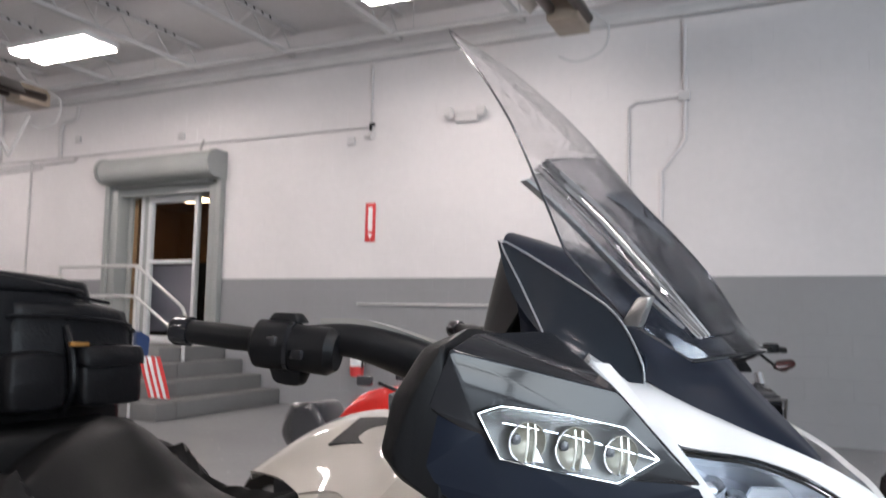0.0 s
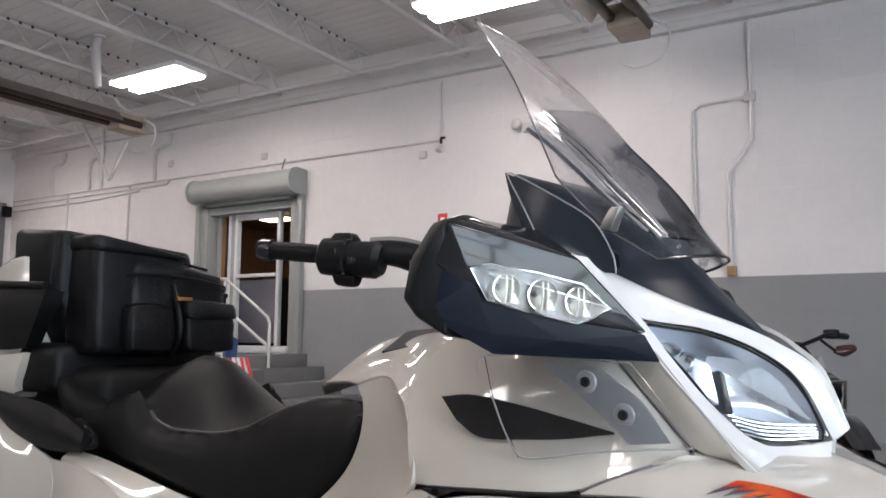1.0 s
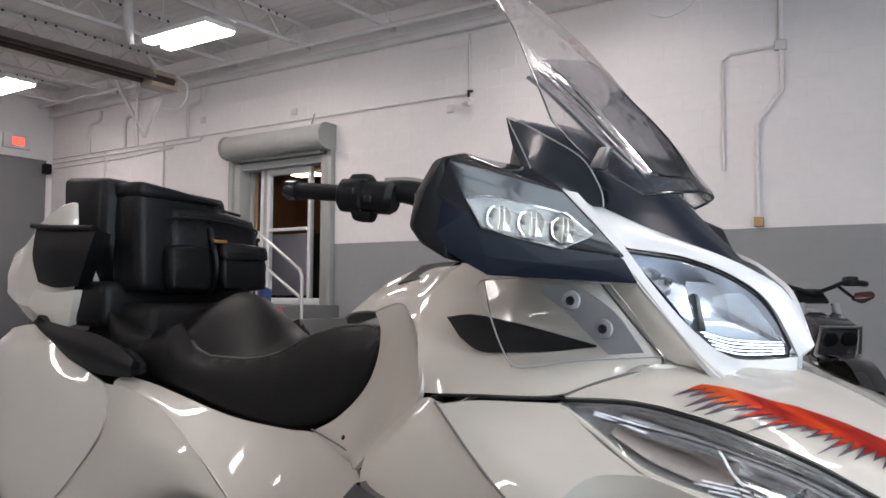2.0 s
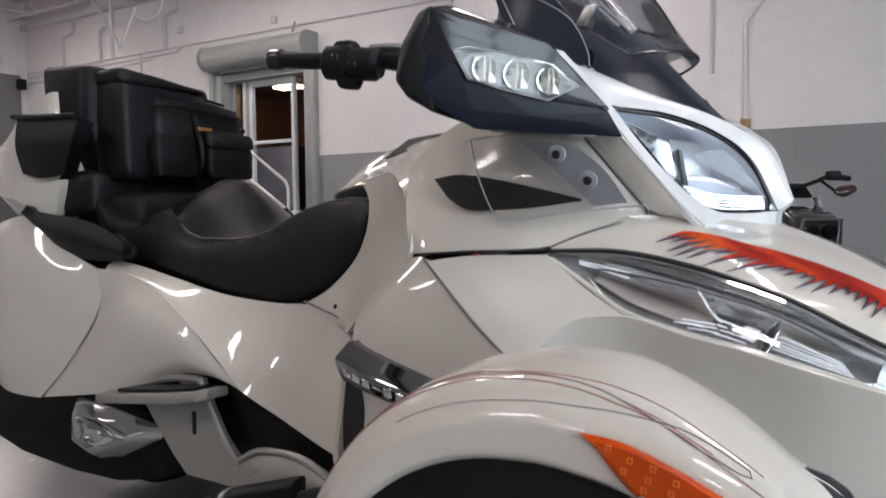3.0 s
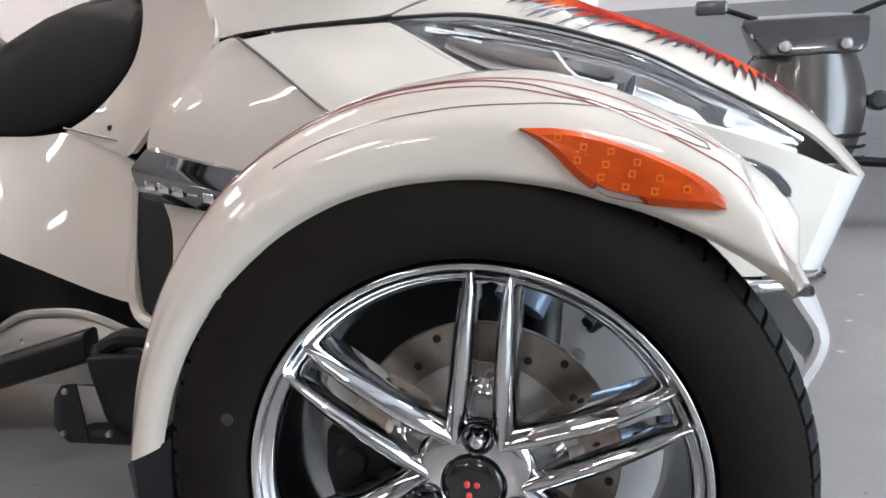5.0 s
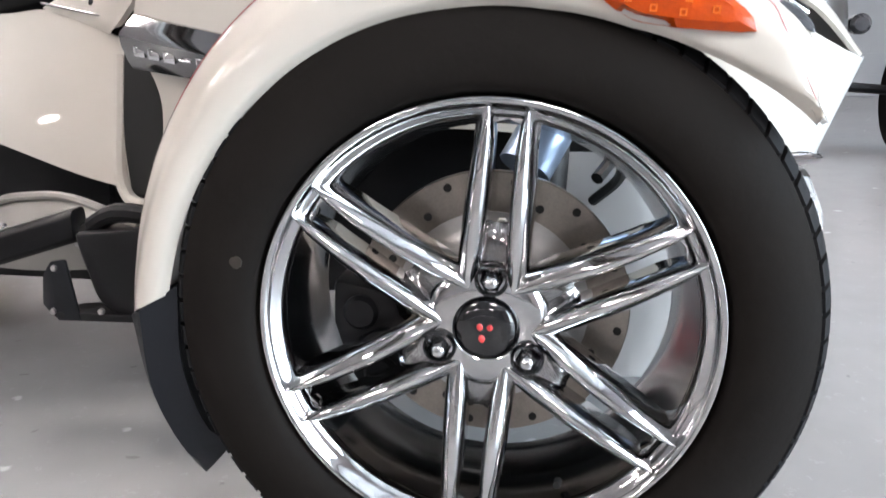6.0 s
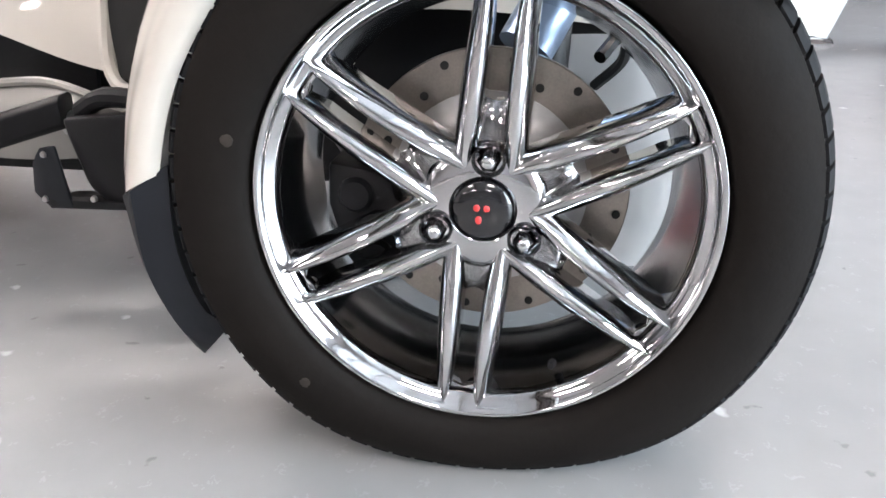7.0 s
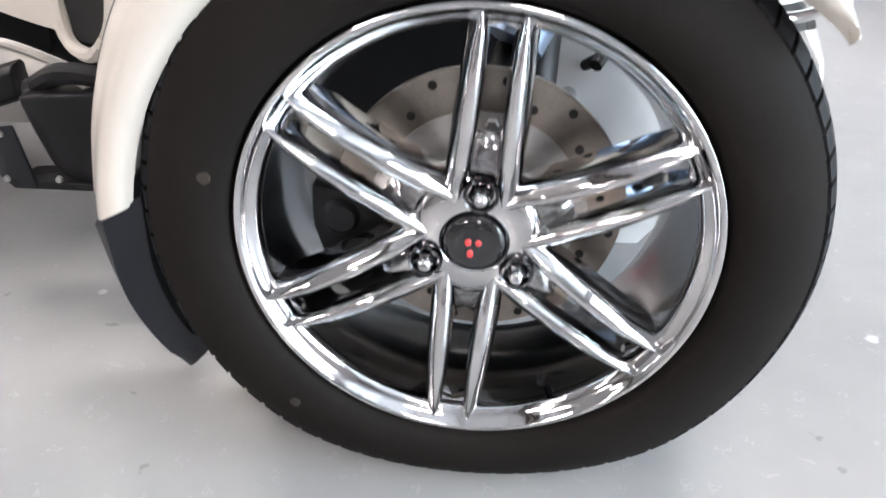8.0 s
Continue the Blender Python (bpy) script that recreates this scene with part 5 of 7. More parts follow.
    for p in range(n + 1):
        f = p / n
        i, a, b = i0 + (i1 - i0) * f, va + (vc - va) * f, vb + (vd - vb) * f
        rows.append([lamp_at(i, a + (b - a) * q / m, d_edge + (d_mid - d_edge) * math.sin(math.pi * q / m) ** 0.7 * math.sin(math.pi * (0.08 + 0.84 * f)) ** 0.7) for q in range(m + 1)])
    return grid(rows)[0]


def lamp_line(path, r, n=20, seg=6):
    return tube([lamp_at(*p) for p in path], r, seg, n=n)


both("lamp_band", lamp_bowl((2.5, 0.80, 0.95), (28.5, 0.78, 0.95), 0.05, 0.14, 40, 6), CHROME, housing, "chrome band along the top of the lamp")
both("lamp_band", lamp_bowl((4.5, 0.66, 0.79), (25, 0.60, 0.77), 0.12, 0.20, 40, 5), BOWLGREY, housing, "grey inner band")
both("reflector", lamp_bowl((4.2, 0.14, 0.46), (12.8, 0.06, 0.60), 0.14, 0.85), BOWLBROWN, housing, "brown-grey reflector bowl")
both("reflector", lamp_bowl((12.4, 0.46, 0.66), (16.6, 0.36, 0.66), 0.16, 0.62), BOWLGREY, housing, "grey reflector bowl")
both("reflector", lamp_bowl((16.9, 0.30, 0.64), (21.8, 0.34, 0.52), 0.16, 0.75), BOWLBROWN, housing, "brown-grey reflector bowl")
both("reflector", lamp_bowl((23.4, 0.08, 0.62), (27.0, 0.14, 0.60), 0.12, 0.7), GLINTTRIM, housing, "pale end reflector")
# Added lobe: gives the brown bowl its paler upper half.
both("reflector", lamp_bowl((5.4, 0.47, 0.60), (12.0, 0.60, 0.70), 0.13, 0.40), BOWLGREY, housing, "pale upper reflector")
both("lamp_divider", lamp_line([(11.2, 0.74, 0.10), (11.9, 0.58, 0.12), (12.6, 0.42, 0.12), (13.5, 0.28, 0.12)], 0.0021), GLINTTRIM, housing, "bright curved divider")
both("inner_bezel", lamp_line([(3.2, 0.40, 0.06), (5.5, 0.60, 0.08), (8.5, 0.69, 0.08), (12, 0.72, 0.08), (16, 0.72, 0.08), (19.5, 0.66, 0.08), (22.4, 0.50, 0.08), (21.5, 0.38, 0.08)], 0.0015, 44), GUNMETAL, housing, "dark inner bezel")
# Reflected streaks on the chrome, drawn as thin white bars.
for v, d in ((0.04, 0.10), (0.09, 0.13), (0.14, 0.15), (0.20, 0.18), (0.26, 0.20)):
    both("louver", lamp_line([(17.0, v + 0.05, d), (19.5, v + 0.03, d), (22.2 - v * 4, v, d)], 0.0013), GLINTTRIM, housing)
for i0, i1, v0, v1 in ((10.6, 12.6, 0.05, 0.12), (11.0, 13.2, 0.14, 0.21), (11.3, 13.4, 0.09, 0.15), (11.6, 13.6, 0.02, 0.08), (13.0, 15.3, 0.32, 0.26), (13.3, 15.5, 0.22, 0.17), (13.6, 15.8, 0.14, 0.10), (13.3, 15.4, 0.05, 0.02), (17.2, 19.6, 0.36, 0.30)):
    both("slot", lamp_line([(i0, v0, 0.12), ((i0 + i1) / 2, (v0 + v1) / 2 + 0.015, 0.10), (i1, v1, 0.12)], 0.0014, 10), GLINTTRIM, housing)
both("socket", hull([lamp_at(i, v, d) for i in (14.9, 15.9) for v in (0.10, 0.34) for d in (0.14, 0.5)], 0.002), GLINTTRIM, housing, "white bulb holder")
for i, v in ((15.4, 0.44), (14.1, 0.22)):
    both("socket_screw", lathe([(0.0, -0.004), (0.0032, -0.003), (0.004, 0.002), (0.0, 0.002)], lamp_at(i, v, 0.12), 12), CHROME, housing)
both("bulb_post", tube([lamp_at(16.75, 0.60, 0.10), lamp_at(16.7, 0.48, 0.06), lamp_at(16.65, 0.25, 0.05), lamp_at(16.6, 0.02, 0.06)], [0.0020, 0.0050, 0.0058, 0.0050], 14, n=14), GUNMETAL, housing, "dark bulb shield post")
for du in (-0.28, 0.28):
    both("post_edge", lamp_line([(16.75 + 0.2 * du, 0.60, 0.05), (16.7 + du, 0.42, 0.02), (16.65 + du, 0.22, 0.02), (16.6 + 0.6 * du, 0.02, 0.03)], 0.0010, 12), BRIGHTCHROME, housing)
# Two more such streaks, at the lamp's rear tip.
for v in (0.50, 0.60):
    both("slot", lamp_line([(2.6, v, 0.08), (4.4, v + 0.03, 0.10), (6.6, v + 0.06, 0.10)], 0.0018, 12), GLINTTRIM, housing)
both("lamp_brow", tube([p + Vector((0, 0.000, -0.004)) for p in hi], 0.0055, 8), CHROME, housing, "chrome strip along the lamp")
both("lamp_sill", tube([p + Vector((0, 0.003, -0.004)) for p in lo], 0.0055, 8), PEARL, housing)
both("lamp_gasket", tube([p + Vector((0, -0.001, 0.003)) for p in hi], 0.0021, 8), DARK, housing)
bm, _ = grid([[p for p in lo], [a.lerp(b, 0.3) + Vector((0, -0.006, 0)) for a, b in zip(lo, hi)], [a.lerp(b, 0.7) + Vector((0, -0.006, 0.002)) for a, b in zip(lo, hi)], [p for p in hi]])
bmesh.ops.solidify(bm, geom=bm.faces, thickness=0.003)
for o in both("lens", bm, LENS, housing, "clear lens"):
    o.visible_shadow = False

# hood and flame
hood_rails = [
    [(-0.196, 0.408, 0.760), (-0.10, 0.434, 0.761), (-0.015, 0.449, 0.747), (0.060, 0.458, 0.727), (0.135, 0.469, 0.701), (0.205, 0.485, 0.665), (0.27, 0.507, 0.631), (0.36, 0.54, 0.582), (0.44, 0.62, 0.515)],
    [(-0.170, 0.428, 0.774), (-0.085, 0.460, 0.785), (0.00, 0.470, 0.772), (0.070, 0.478, 0.746), (0.14, 0.490, 0.718), (0.21, 0.505, 0.690), (0.28, 0.525, 0.658), (0.37, 0.575, 0.602), (0.448, 0.64, 0.519)],
    [(-0.125, 0.462, 0.794), (-0.055, 0.505, 0.804), (0.010, 0.515, 0.793), (0.082, 0.525, 0.766), (0.152, 0.538, 0.743), (0.222, 0.553, 0.717), (0.29, 0.575, 0.683), (0.38, 0.62, 0.613), (0.455, 0.67, 0.522)],
    [(-0.078, 0.50, 0.813), (-0.015, 0.58, 0.806), (0.035, 0.62, 0.793), (0.095, 0.63, 0.780), (0.16, 0.64, 0.757), (0.23, 0.65, 0.724), (0.30, 0.66, 0.684), (0.39, 0.69, 0.616), (0.462, 0.71, 0.524)],
    [(-0.05, C, 0.82), (0.0, C, 0.815), (0.05, C, 0.803), (0.10, C, 0.790), (0.165, C, 0.765), (0.235, C, 0.730), (0.305, C, 0.688), (0.395, C, 0.617), (0.47, C, 0.524)]]
for rail, share in zip(hood_rails, (0.0, 0.45, 1.0, 1.0, 1.0)):
    rail[:] = [(x, y, z - share * float(np.interp(x, [-0.02, 0.08, 0.16, 0.23, 0.30, 0.39, 0.46], [0, 0.010, 0.015, 0.018, 0.018, 0.012, 0.0]))) for x, y, z in rail]
bm = skin(hood_rails, 44, 24, 0.006)
hood, _ = both("hood", bm, PEARL, bike, "pearl white hood with a painted red flame", sharp=50)
hr = [curve(r, 60) for r in hood_rails]


def on_hood(u, v, lift):
    """u from 0 at the rear to 1 at the nose; v from 0 at the lamp to 4 at the middle."""
    def at(uu, vv):
        i = max(0.0, min(1.0, uu)) * 59
        a = int(min(58, i))
        col = curve([r[a].lerp(r[a + 1], i - a) for r in hr], 41)
        k = max(0.0, min(4.0, vv)) / 4 * 40
        b = int(min(39, k))
        return col[b].lerp(col[b + 1], k - b)
    p = at(u, v)
    n = (at(u + 0.01, v) - at(u - 0.01, v)).cross(at(u, v + 0.05) - at(u, v - 0.05)).normalized()
    if n.z < 0:
        n = -n
    return p + n * lift


def flame_sheet(lift, reach, seed):
    """One sheet: a smooth upper edge and swept pointed licks along the lower."""
    rnd = random.Random(seed)
    n, rows = 62, []
    for i in range(n):
        f = i / (n - 1)
        u = FLAME_U[0] + (FLAME_U[1] - FLAME_U[0]) * f
        a, b = low_line(f), top_line(f)
        tip = rnd.uniform(0.5, 1.55) * reach * (i % 2)
        row = [on_hood(u + 0.040 * tip * q * (1.9 * f - 0.9), a + 0.03 * (1 - q) - 0.62 * tip * q, lift) for q in (1, 0.75, 0.5, 0.25, 0.1)]
        row += [on_hood(u, a + (b - a) * q, lift) for q in (0.12, 0.4, 0.7, 1)]
        rows.append(row)
    return grid(rows)[0]


FLAME_U = (0.205, 0.78)


def low_line(f):
    return float(np.interp(f, [0, 0.15, 0.25, 0.45, 0.75, 0.9, 1], [0.62, 0.62, 0.72, 0.98, 1.05, 1.5, 1.9]))


def top_line(f):
    return float(np.interp(f, [0, 0.08, 0.16, 0.24, 0.4, 0.6, 0.8, 0.92, 1], [0.66, 0.85, 1.05, 1.3, 1.5, 1.65, 2.05, 2.4, 2.5]))


both("flame_edge", flame_sheet(0.0042, 1.0, 7), FLAMEDARK, hood, "dark feathered flame edge")
both("flame", flame_sheet(0.0050, 0.55, 7), FLAMERED, hood, "painted red and orange flame")
# nose below the hood
both("nose", skin([[(0.34, 0.52, 0.555), (0.41, 0.58, 0.525), (0.45, 0.64, 0.512), (0.465, 0.70, 0.515), (0.468, C, 0.518)], [(0.33, 0.53, 0.50), (0.40, 0.59, 0.47), (0.43, 0.65, 0.45), (0.44, 0.70, 0.45), (0.44, C, 0.45)], [(0.30, 0.53, 0.39), (0.37, 0.59, 0.38), (0.40, 0.65, 0.37), (0.41, 0.70, 0.365), (0.415, C, 0.365)]], 16, 12, 0.006), WHITEPL, bike, "white nose panel")
both("bumper_bar", tube([(0.20, 0.43, 0.392), (0.30, 0.45, 0.385), (0.365, 0.54, 0.375), (0.40, 0.64, 0.365), (0.41, C, 0.36)], 0.0085, 12, n=24), CHROME, bike, "chrome front bumper bar")
both("chin", skin([[(0.345, 0.50, 0.36), (0.385, 0.60, 0.34), (0.41, C, 0.33)], [(0.375, 0.49, 0.30), (0.41, 0.60, 0.27), (0.43, C, 0.26)], [(0.345, 0.50, 0.22), (0.385, 0.60, 0.20), (0.41, C, 0.19)]], 12, 10, 0.008), WHITEPL, bike, "white lower chin panel")

# ---- upper headlamp and its white surround ----
both("lamp_surround", skin([
    [(-0.250, 0.502, 1.086), (-0.171, 0.498, 1.006), (-0.118, 0.498, 0.931), (-0.068, 0.500, 0.874), (-0.020, 0.505, 0.817), (0.004, 0.52, 0.790), (0.015, 0.58, 0.780), (0.03, 0.66, 0.777), (0.055, 0.74, 0.785)],
    [(-0.235, 0.525, 1.083), (-0.158, 0.52, 1.000), (-0.108, 0.522, 0.935), (-0.065, 0.53, 0.882), (-0.030, 0.56, 0.840), (-0.01, 0.60, 0.82), (0.00, 0.64, 0.813), (0.028, 0.69, 0.812), (0.058, 0.74, 0.815)]], 36, 5, 0.008, cross=False), WHITEPL, bike, "white headlamp surround")
both("lamp_cheek", skin([[(-0.188, 0.503, 0.938), (-0.115, 0.502, 0.862), (-0.072, 0.500, 0.818), (-0.040, 0.520, 0.806)], [(-0.150, 0.500, 0.955), (-0.095, 0.500, 0.88), (-0.045, 0.502, 0.826), (-0.012, 0.520, 0.797)], [(-0.125, 0.500, 0.945), (-0.075, 0.502, 0.884), (-0.022, 0.507, 0.822), (0.004, 0.522, 0.793)]], 16, 8, 0.006), PEARL, bike, "pearl white cheek beside the headlamp")
both("lamp_brow_panel", skin([
    [(-0.250, 0.502, 1.088), (-0.185, 0.535, 1.020), (-0.165, 0.565, 0.992), (-0.085, 0.622, 0.976), (-0.020, 0.665, 0.946), (0.026, 0.705, 0.900), (0.060, 0.74, 0.815)],
    [(-0.270, 0.55, 1.095), (-0.195, 0.58, 1.048), (-0.135, 0.61, 1.015), (-0.060, 0.65, 0.985), (-0.005, 0.69, 0.953), (0.038, 0.72, 0.916), (0.076, 0.75, 0.830)],
    [(-0.300, 0.61, 1.104), (-0.215, 0.62, 1.060), (-0.130, 0.635, 1.018), (-0.045, 0.665, 0.982), (0.005, 0.705, 0.953), (0.045, 0.735, 0.918), (0.080, C, 0.835)]], 34, 10, 0.008), WHITEPL, bike, "white brow over the headlamp")
ring_ = [(-0.172, 0.548, 0.985), (-0.137, 0.575, 0.979), (-0.085, 0.615, 0.969), (-0.023, 0.657, 0.940), (0.020, 0.697, 0.897), (0.050, 0.728, 0.822), (0.012, 0.700, 0.818), (-0.023, 0.665, 0.824), (-0.054, 0.592, 0.846), (-0.083, 0.542, 0.901), (-0.122, 0.524, 0.950)]
rg = curve(ring_ + ring_[:1], 49)[:-1]
cen = sum(rg, Vector()) / len(rg)
back = Vector((-0.06, 0.075, -0.015))
bm, _ = grid([[p for p in rg], [p.lerp(cen, 0.08) + back * 0.5 for p in rg], [p.lerp(cen, 0.3) + back * 0.95 for p in rg], [p.lerp(cen, 0.92) + back * 1.15 for p in rg]], loop=True)
upper, _ = both("upper_headlamp", bm, material("silver_lamp_bowl", (0.60, 0.63, 0.69), 0.2, metal=0.5, coat=0.5), bike, "clear upper headlamp with chrome bowls")
both("lamp_gasket", tube([*rg, rg[0]], 0.0018, 8, cap=False), DARK, upper)
# Pale blue-white in place of the daylight mirrored in the chrome lamp parts.
DAYPALE = material("pale_lamp_plastic", (0.80, 0.84, 0.90), 0.2, metal=0.2, coat=0.6)
SATIN = material("satin_reflector", (0.70, 0.72, 0.75), 0.2, metal=0.5)
both("lamp_band", tube([p + Vector((0, -0.002, 0.006)) for p in curve(ring_[:6], 30)], [0.0012, 0.0018, 0.0022, 0.0024, 0.0024, 0.002], 8), GUNMETAL, upper, "dark band over the lens")
for c, b in (((-0.118, 0.556, 0.948), 0.011), ((-0.096, 0.568, 0.930), 0.014)):
    both("projector", lathe([(0.0, -0.012), (b * 0.7, -0.010), (b, 0.0), (b * 1.1, 0.02), (0.0, 0.022)], Vector(c) + back * 0.25, 20), CHROME, upper, "chrome projector lens")
both("lamp_frame", hull([Vector(p) + back * q for p in ((-0.098, 0.575, 0.935), (-0.070, 0.580, 0.932), (-0.060, 0.590, 0.872), (-0.082, 0.572, 0.888)) for q in (0.12, 0.4)], 0.003), DAYPALE, upper, "white inner lamp frame")
both("lamp_divider", hull([Vector(p) + back * q for p in ((-0.062, 0.592, 0.918), (-0.056, 0.598, 0.918), (-0.046, 0.606, 0.858), (-0.056, 0.596, 0.862)) for q in (0.08, 0.5)], 0.002), GUNMETAL, upper)
both("reflector", skin([[Vector(p) + back * 0.75 for p in ((-0.055, 0.600, 0.945), (-0.01, 0.645, 0.938), (0.022, 0.69, 0.905), (0.04, 0.72, 0.86))], [Vector(p) + back * 1.15 for p in ((-0.055, 0.600, 0.905), (-0.01, 0.645, 0.895), (0.022, 0.69, 0.875), (0.04, 0.72, 0.85))], [Vector(p) + back * 0.6 for p in ((-0.05, 0.605, 0.868), (-0.005, 0.648, 0.862), (0.022, 0.69, 0.850), (0.04, 0.72, 0.838))]], 18, 10, 0.003), SATIN, upper, "satin reflector bowl")
both("reflector_shelf", skin([[Vector(p) + back * 0.55 for p in ((-0.05, 0.602, 0.884), (-0.01, 0.645, 0.884), (0.03, 0.70, 0.852))], [Vector(p) + back * 0.15 for p in ((-0.05, 0.602, 0.872), (-0.01, 0.645, 0.868), (0.03, 0.70, 0.846))], [Vector(p) + back * 0.45 for p in ((-0.05, 0.602, 0.858), (-0.01, 0.645, 0.852), (0.03, 0.70, 0.840))]], 16, 8, 0.003), DAYPALE, upper, "shelf across the lamp, coloured pale for mirrored daylight")
for k in range(5):
    a, b = Vector((-0.052 + 0.005 * k, 0.597 + 0.003 * k, 0.856 - 0.0065 * k)), Vector((0.044, 0.722, 0.838 - 0.0045 * k))
    m_ = a.lerp(b, 0.4) + Vector((0, 0, -0.006))
    both("reflector_fin", skin([[a + back * 0.08, m_ + back * 0.10, b + back * 0.04], [a + back * 0.5 + Vector((0, 0, 0.004)), m_ + back * 0.55 + Vector((0, 0, 0.004)), b + back * 0.4 + Vector((0, 0, 0.003))]], 12, 3, 0.0024, cross=False), BULB, upper)
bm, _ = grid([[p for p in rg], [p.lerp(cen, 0.35) - back * 0.10 for p in rg], [p.lerp(cen, 0.97) - back * 0.13 for p in rg]], loop=True)
for o in both("lens", bm, LENS, upper, "clear lens"):
    o.visible_shadow = False

# ---- cowl under the windscreen ----
both("dash_cowl", skin([
    [(-0.372, 0.585, 1.150), (-0.30, 0.590, 1.112), (-0.228, 0.600, 1.072), (-0.164, 0.615, 1.030), (-0.110, 0.640, 1.000), (-0.060, 0.680, 0.970), (-0.036, 0.715, 0.956)],
    [(-0.405, 0.600, 1.225), (-0.31, 0.610, 1.175), (-0.230, 0.620, 1.120), (-0.170, 0.640, 1.065), (-0.110, 0.665, 1.025), (-0.060, 0.700, 0.985), (-0.030, 0.725, 0.960)],
    [(-0.428, 0.66, 1.256), (-0.31, 0.67, 1.212), (-0.228, 0.675, 1.155), (-0.165, 0.685, 1.098), (-0.108, 0.70, 1.040), (-0.055, 0.725, 0.990), (-0.027, 0.74, 0.962)],
    [(-0.450, C, 1.266), (-0.33, C, 1.223), (-0.235, C, 1.165), (-0.165, C, 1.104), (-0.105, C, 1.042), (-0.055, C, 0.990), (-0.026, C, 0.962)]], 26, 14, 0.005), NAVY, bike, "dark navy dash cowl below the windscreen")
both("dash_rear", skin([[(-0.372, 0.585, 1.150), (-0.42, 0.60, 1.08), (-0.44, 0.56, 1.0), (-0.46, 0.53, 0.95)], [(-0.425, 0.64, 1.240), (-0.46, 0.66, 1.13), (-0.48, 0.66, 1.03), (-0.48, 0.64, 0.96)], [(-0.435, C, 1.243), (-0.47, C, 1.13), (-0.49, C, 1.03), (-0.50, C, 0.97)]], 14, 10, 0.005), BLACKPL, bike, "black instrument surround")
for o in both("side_wing", skin([
    [(-0.392, 0.548, 1.234), (-0.345, 0.548, 1.210), (-0.292, 0.546, 1.180), (-0.236, 0.55, 1.140), (-0.207, 0.555, 1.090), (-0.202, 0.556, 1.060)],
    [(-0.378, 0.540, 1.195), (-0.345, 0.538, 1.165), (-0.305, 0.536, 1.135), (-0.275, 0.54, 1.110), (-0.250, 0.545, 1.085), (-0.225, 0.55, 1.062)],
    [(-0.365, 0.535, 1.165), (-0.345, 0.532, 1.138), (-0.318, 0.530, 1.112), (-0.29, 0.53, 1.096), (-0.265, 0.535, 1.080), (-0.250, 0.54, 1.070)]], 22, 10, 0.004), WINGBLUE, bike, "blue-grey glossy side wing"):
    o.visible_shadow = True
both("wing_edge", tube([(-0.313, 0.526, 1.105), (-0.330, 0.530, 1.136), (-0.354, 0.535, 1.178), (-0.384, 0.545, 1.226), (-0.376, 0.546, 1.230), (-0.292, 0.545, 1.181), (-0.236, 0.549, 1.141), (-0.207, 0.554, 1.090), (-0.202, 0.555, 1.060)], 0.0014, 6, n=40), FROST, bike)
both("wing_body", skin([[(-0.380, 0.552, 1.20), (-0.36, 0.555, 1.12), (-0.37, 0.54, 1.08)], [(-0.31, 0.575, 1.17), (-0.29, 0.58, 1.10), (-0.28, 0.56, 1.07)], [(-0.21, 0.585, 1.09), (-0.21, 0.59, 1.07), (-0.22, 0.575, 1.065)]], 10, 8, 0.006), NAVY, bike, "dark navy wing base")

# windscreen
def screen_point(s, w):
    """s from 0 at the foot to 1 at the tip; w from -1 (right edge) to 1."""
    mid = curve([(-0.092, C, 1.098), (-0.203, C, 1.235), (-0.285, C, 1.340), (-0.376, C, 1.446), (-0.476, C, 1.540), (-0.580, C, 1.616)], 41)
    at = [0, 0.12, 0.27, 0.45, 0.57, 0.67, 0.8, 0.93, 1.0]
    half = float(np.interp(s, at, [0.13, 0.18, 0.20, 0.20, 0.19, 0.165, 0.115, 0.055, 0.012]))
    i = s * 40
    a = int(min(39, i))
    p = mid[a].lerp(mid[a + 1], i - a)
    sweep = float(np.interp(s, at, [0.07, 0.085, 0.09, 0.055, 0.034, 0.027, 0.02, 0.01, 0.0]))
    drop = float(np.interp(s, at, [0.012, 0.03, 0.03, 0.03, 0.027, 0.02, 0.014, 0.006, 0.0]))
    return p + Vector((-sweep * abs(w) ** 2.2, half * w, -drop * abs(w) ** 2.0))


rows = [[screen_point(i / 40, -1 + 2 * j / 24) for j in range(25)] for i in range(41)]
bm, _ = grid(rows)
bmesh.ops.solidify(bm, geom=bm.faces, thickness=0.004)
screen = part("windscreen", bm, ACRYLIC, bike, "tall clear acrylic windscreen")
screen.visible_shadow = False
edge_pts = [screen_point(i / 40, -1) for i in range(41)] + [screen_point(1, -1 + 2 * j / 12) for j in range(1, 13)] + [screen_point(1 - i / 40, 1) for i in range(1, 41)]
part("screen_edge", tube(edge_pts, 0.0017, 6), material("dark_screen_edge", (0.05, 0.05, 0.055), 0.2, coat=0.5), screen)
part("screen_foot", tube([screen_point(0, -1 + 2 * j / 12) for j in range(13)], 0.0028, 8), GUNMETAL, screen)
# support plate with chrome piping behind the screen
bm = skin([[(-0.372, C - 0.16, 1.318), (-0.30, C - 0.165, 1.255), (-0.225, C - 0.17, 1.180), (-0.155, C - 0.165, 1.115)], [(-0.35, C - 0.15, 1.348), (-0.268, C - 0.155, 1.275), (-0.19, C - 0.16, 1.19), (-0.135, C - 0.155, 1.118)], [(-0.325, C, 1.372), (-0.245, C, 1.295), (-0.165, C, 1.205), (-0.115, C, 1.125)]], 18, 10, 0.006)
for o in both("screen_support", bm, SMOKE, bike, "smoky clear screen support with chrome piping"):
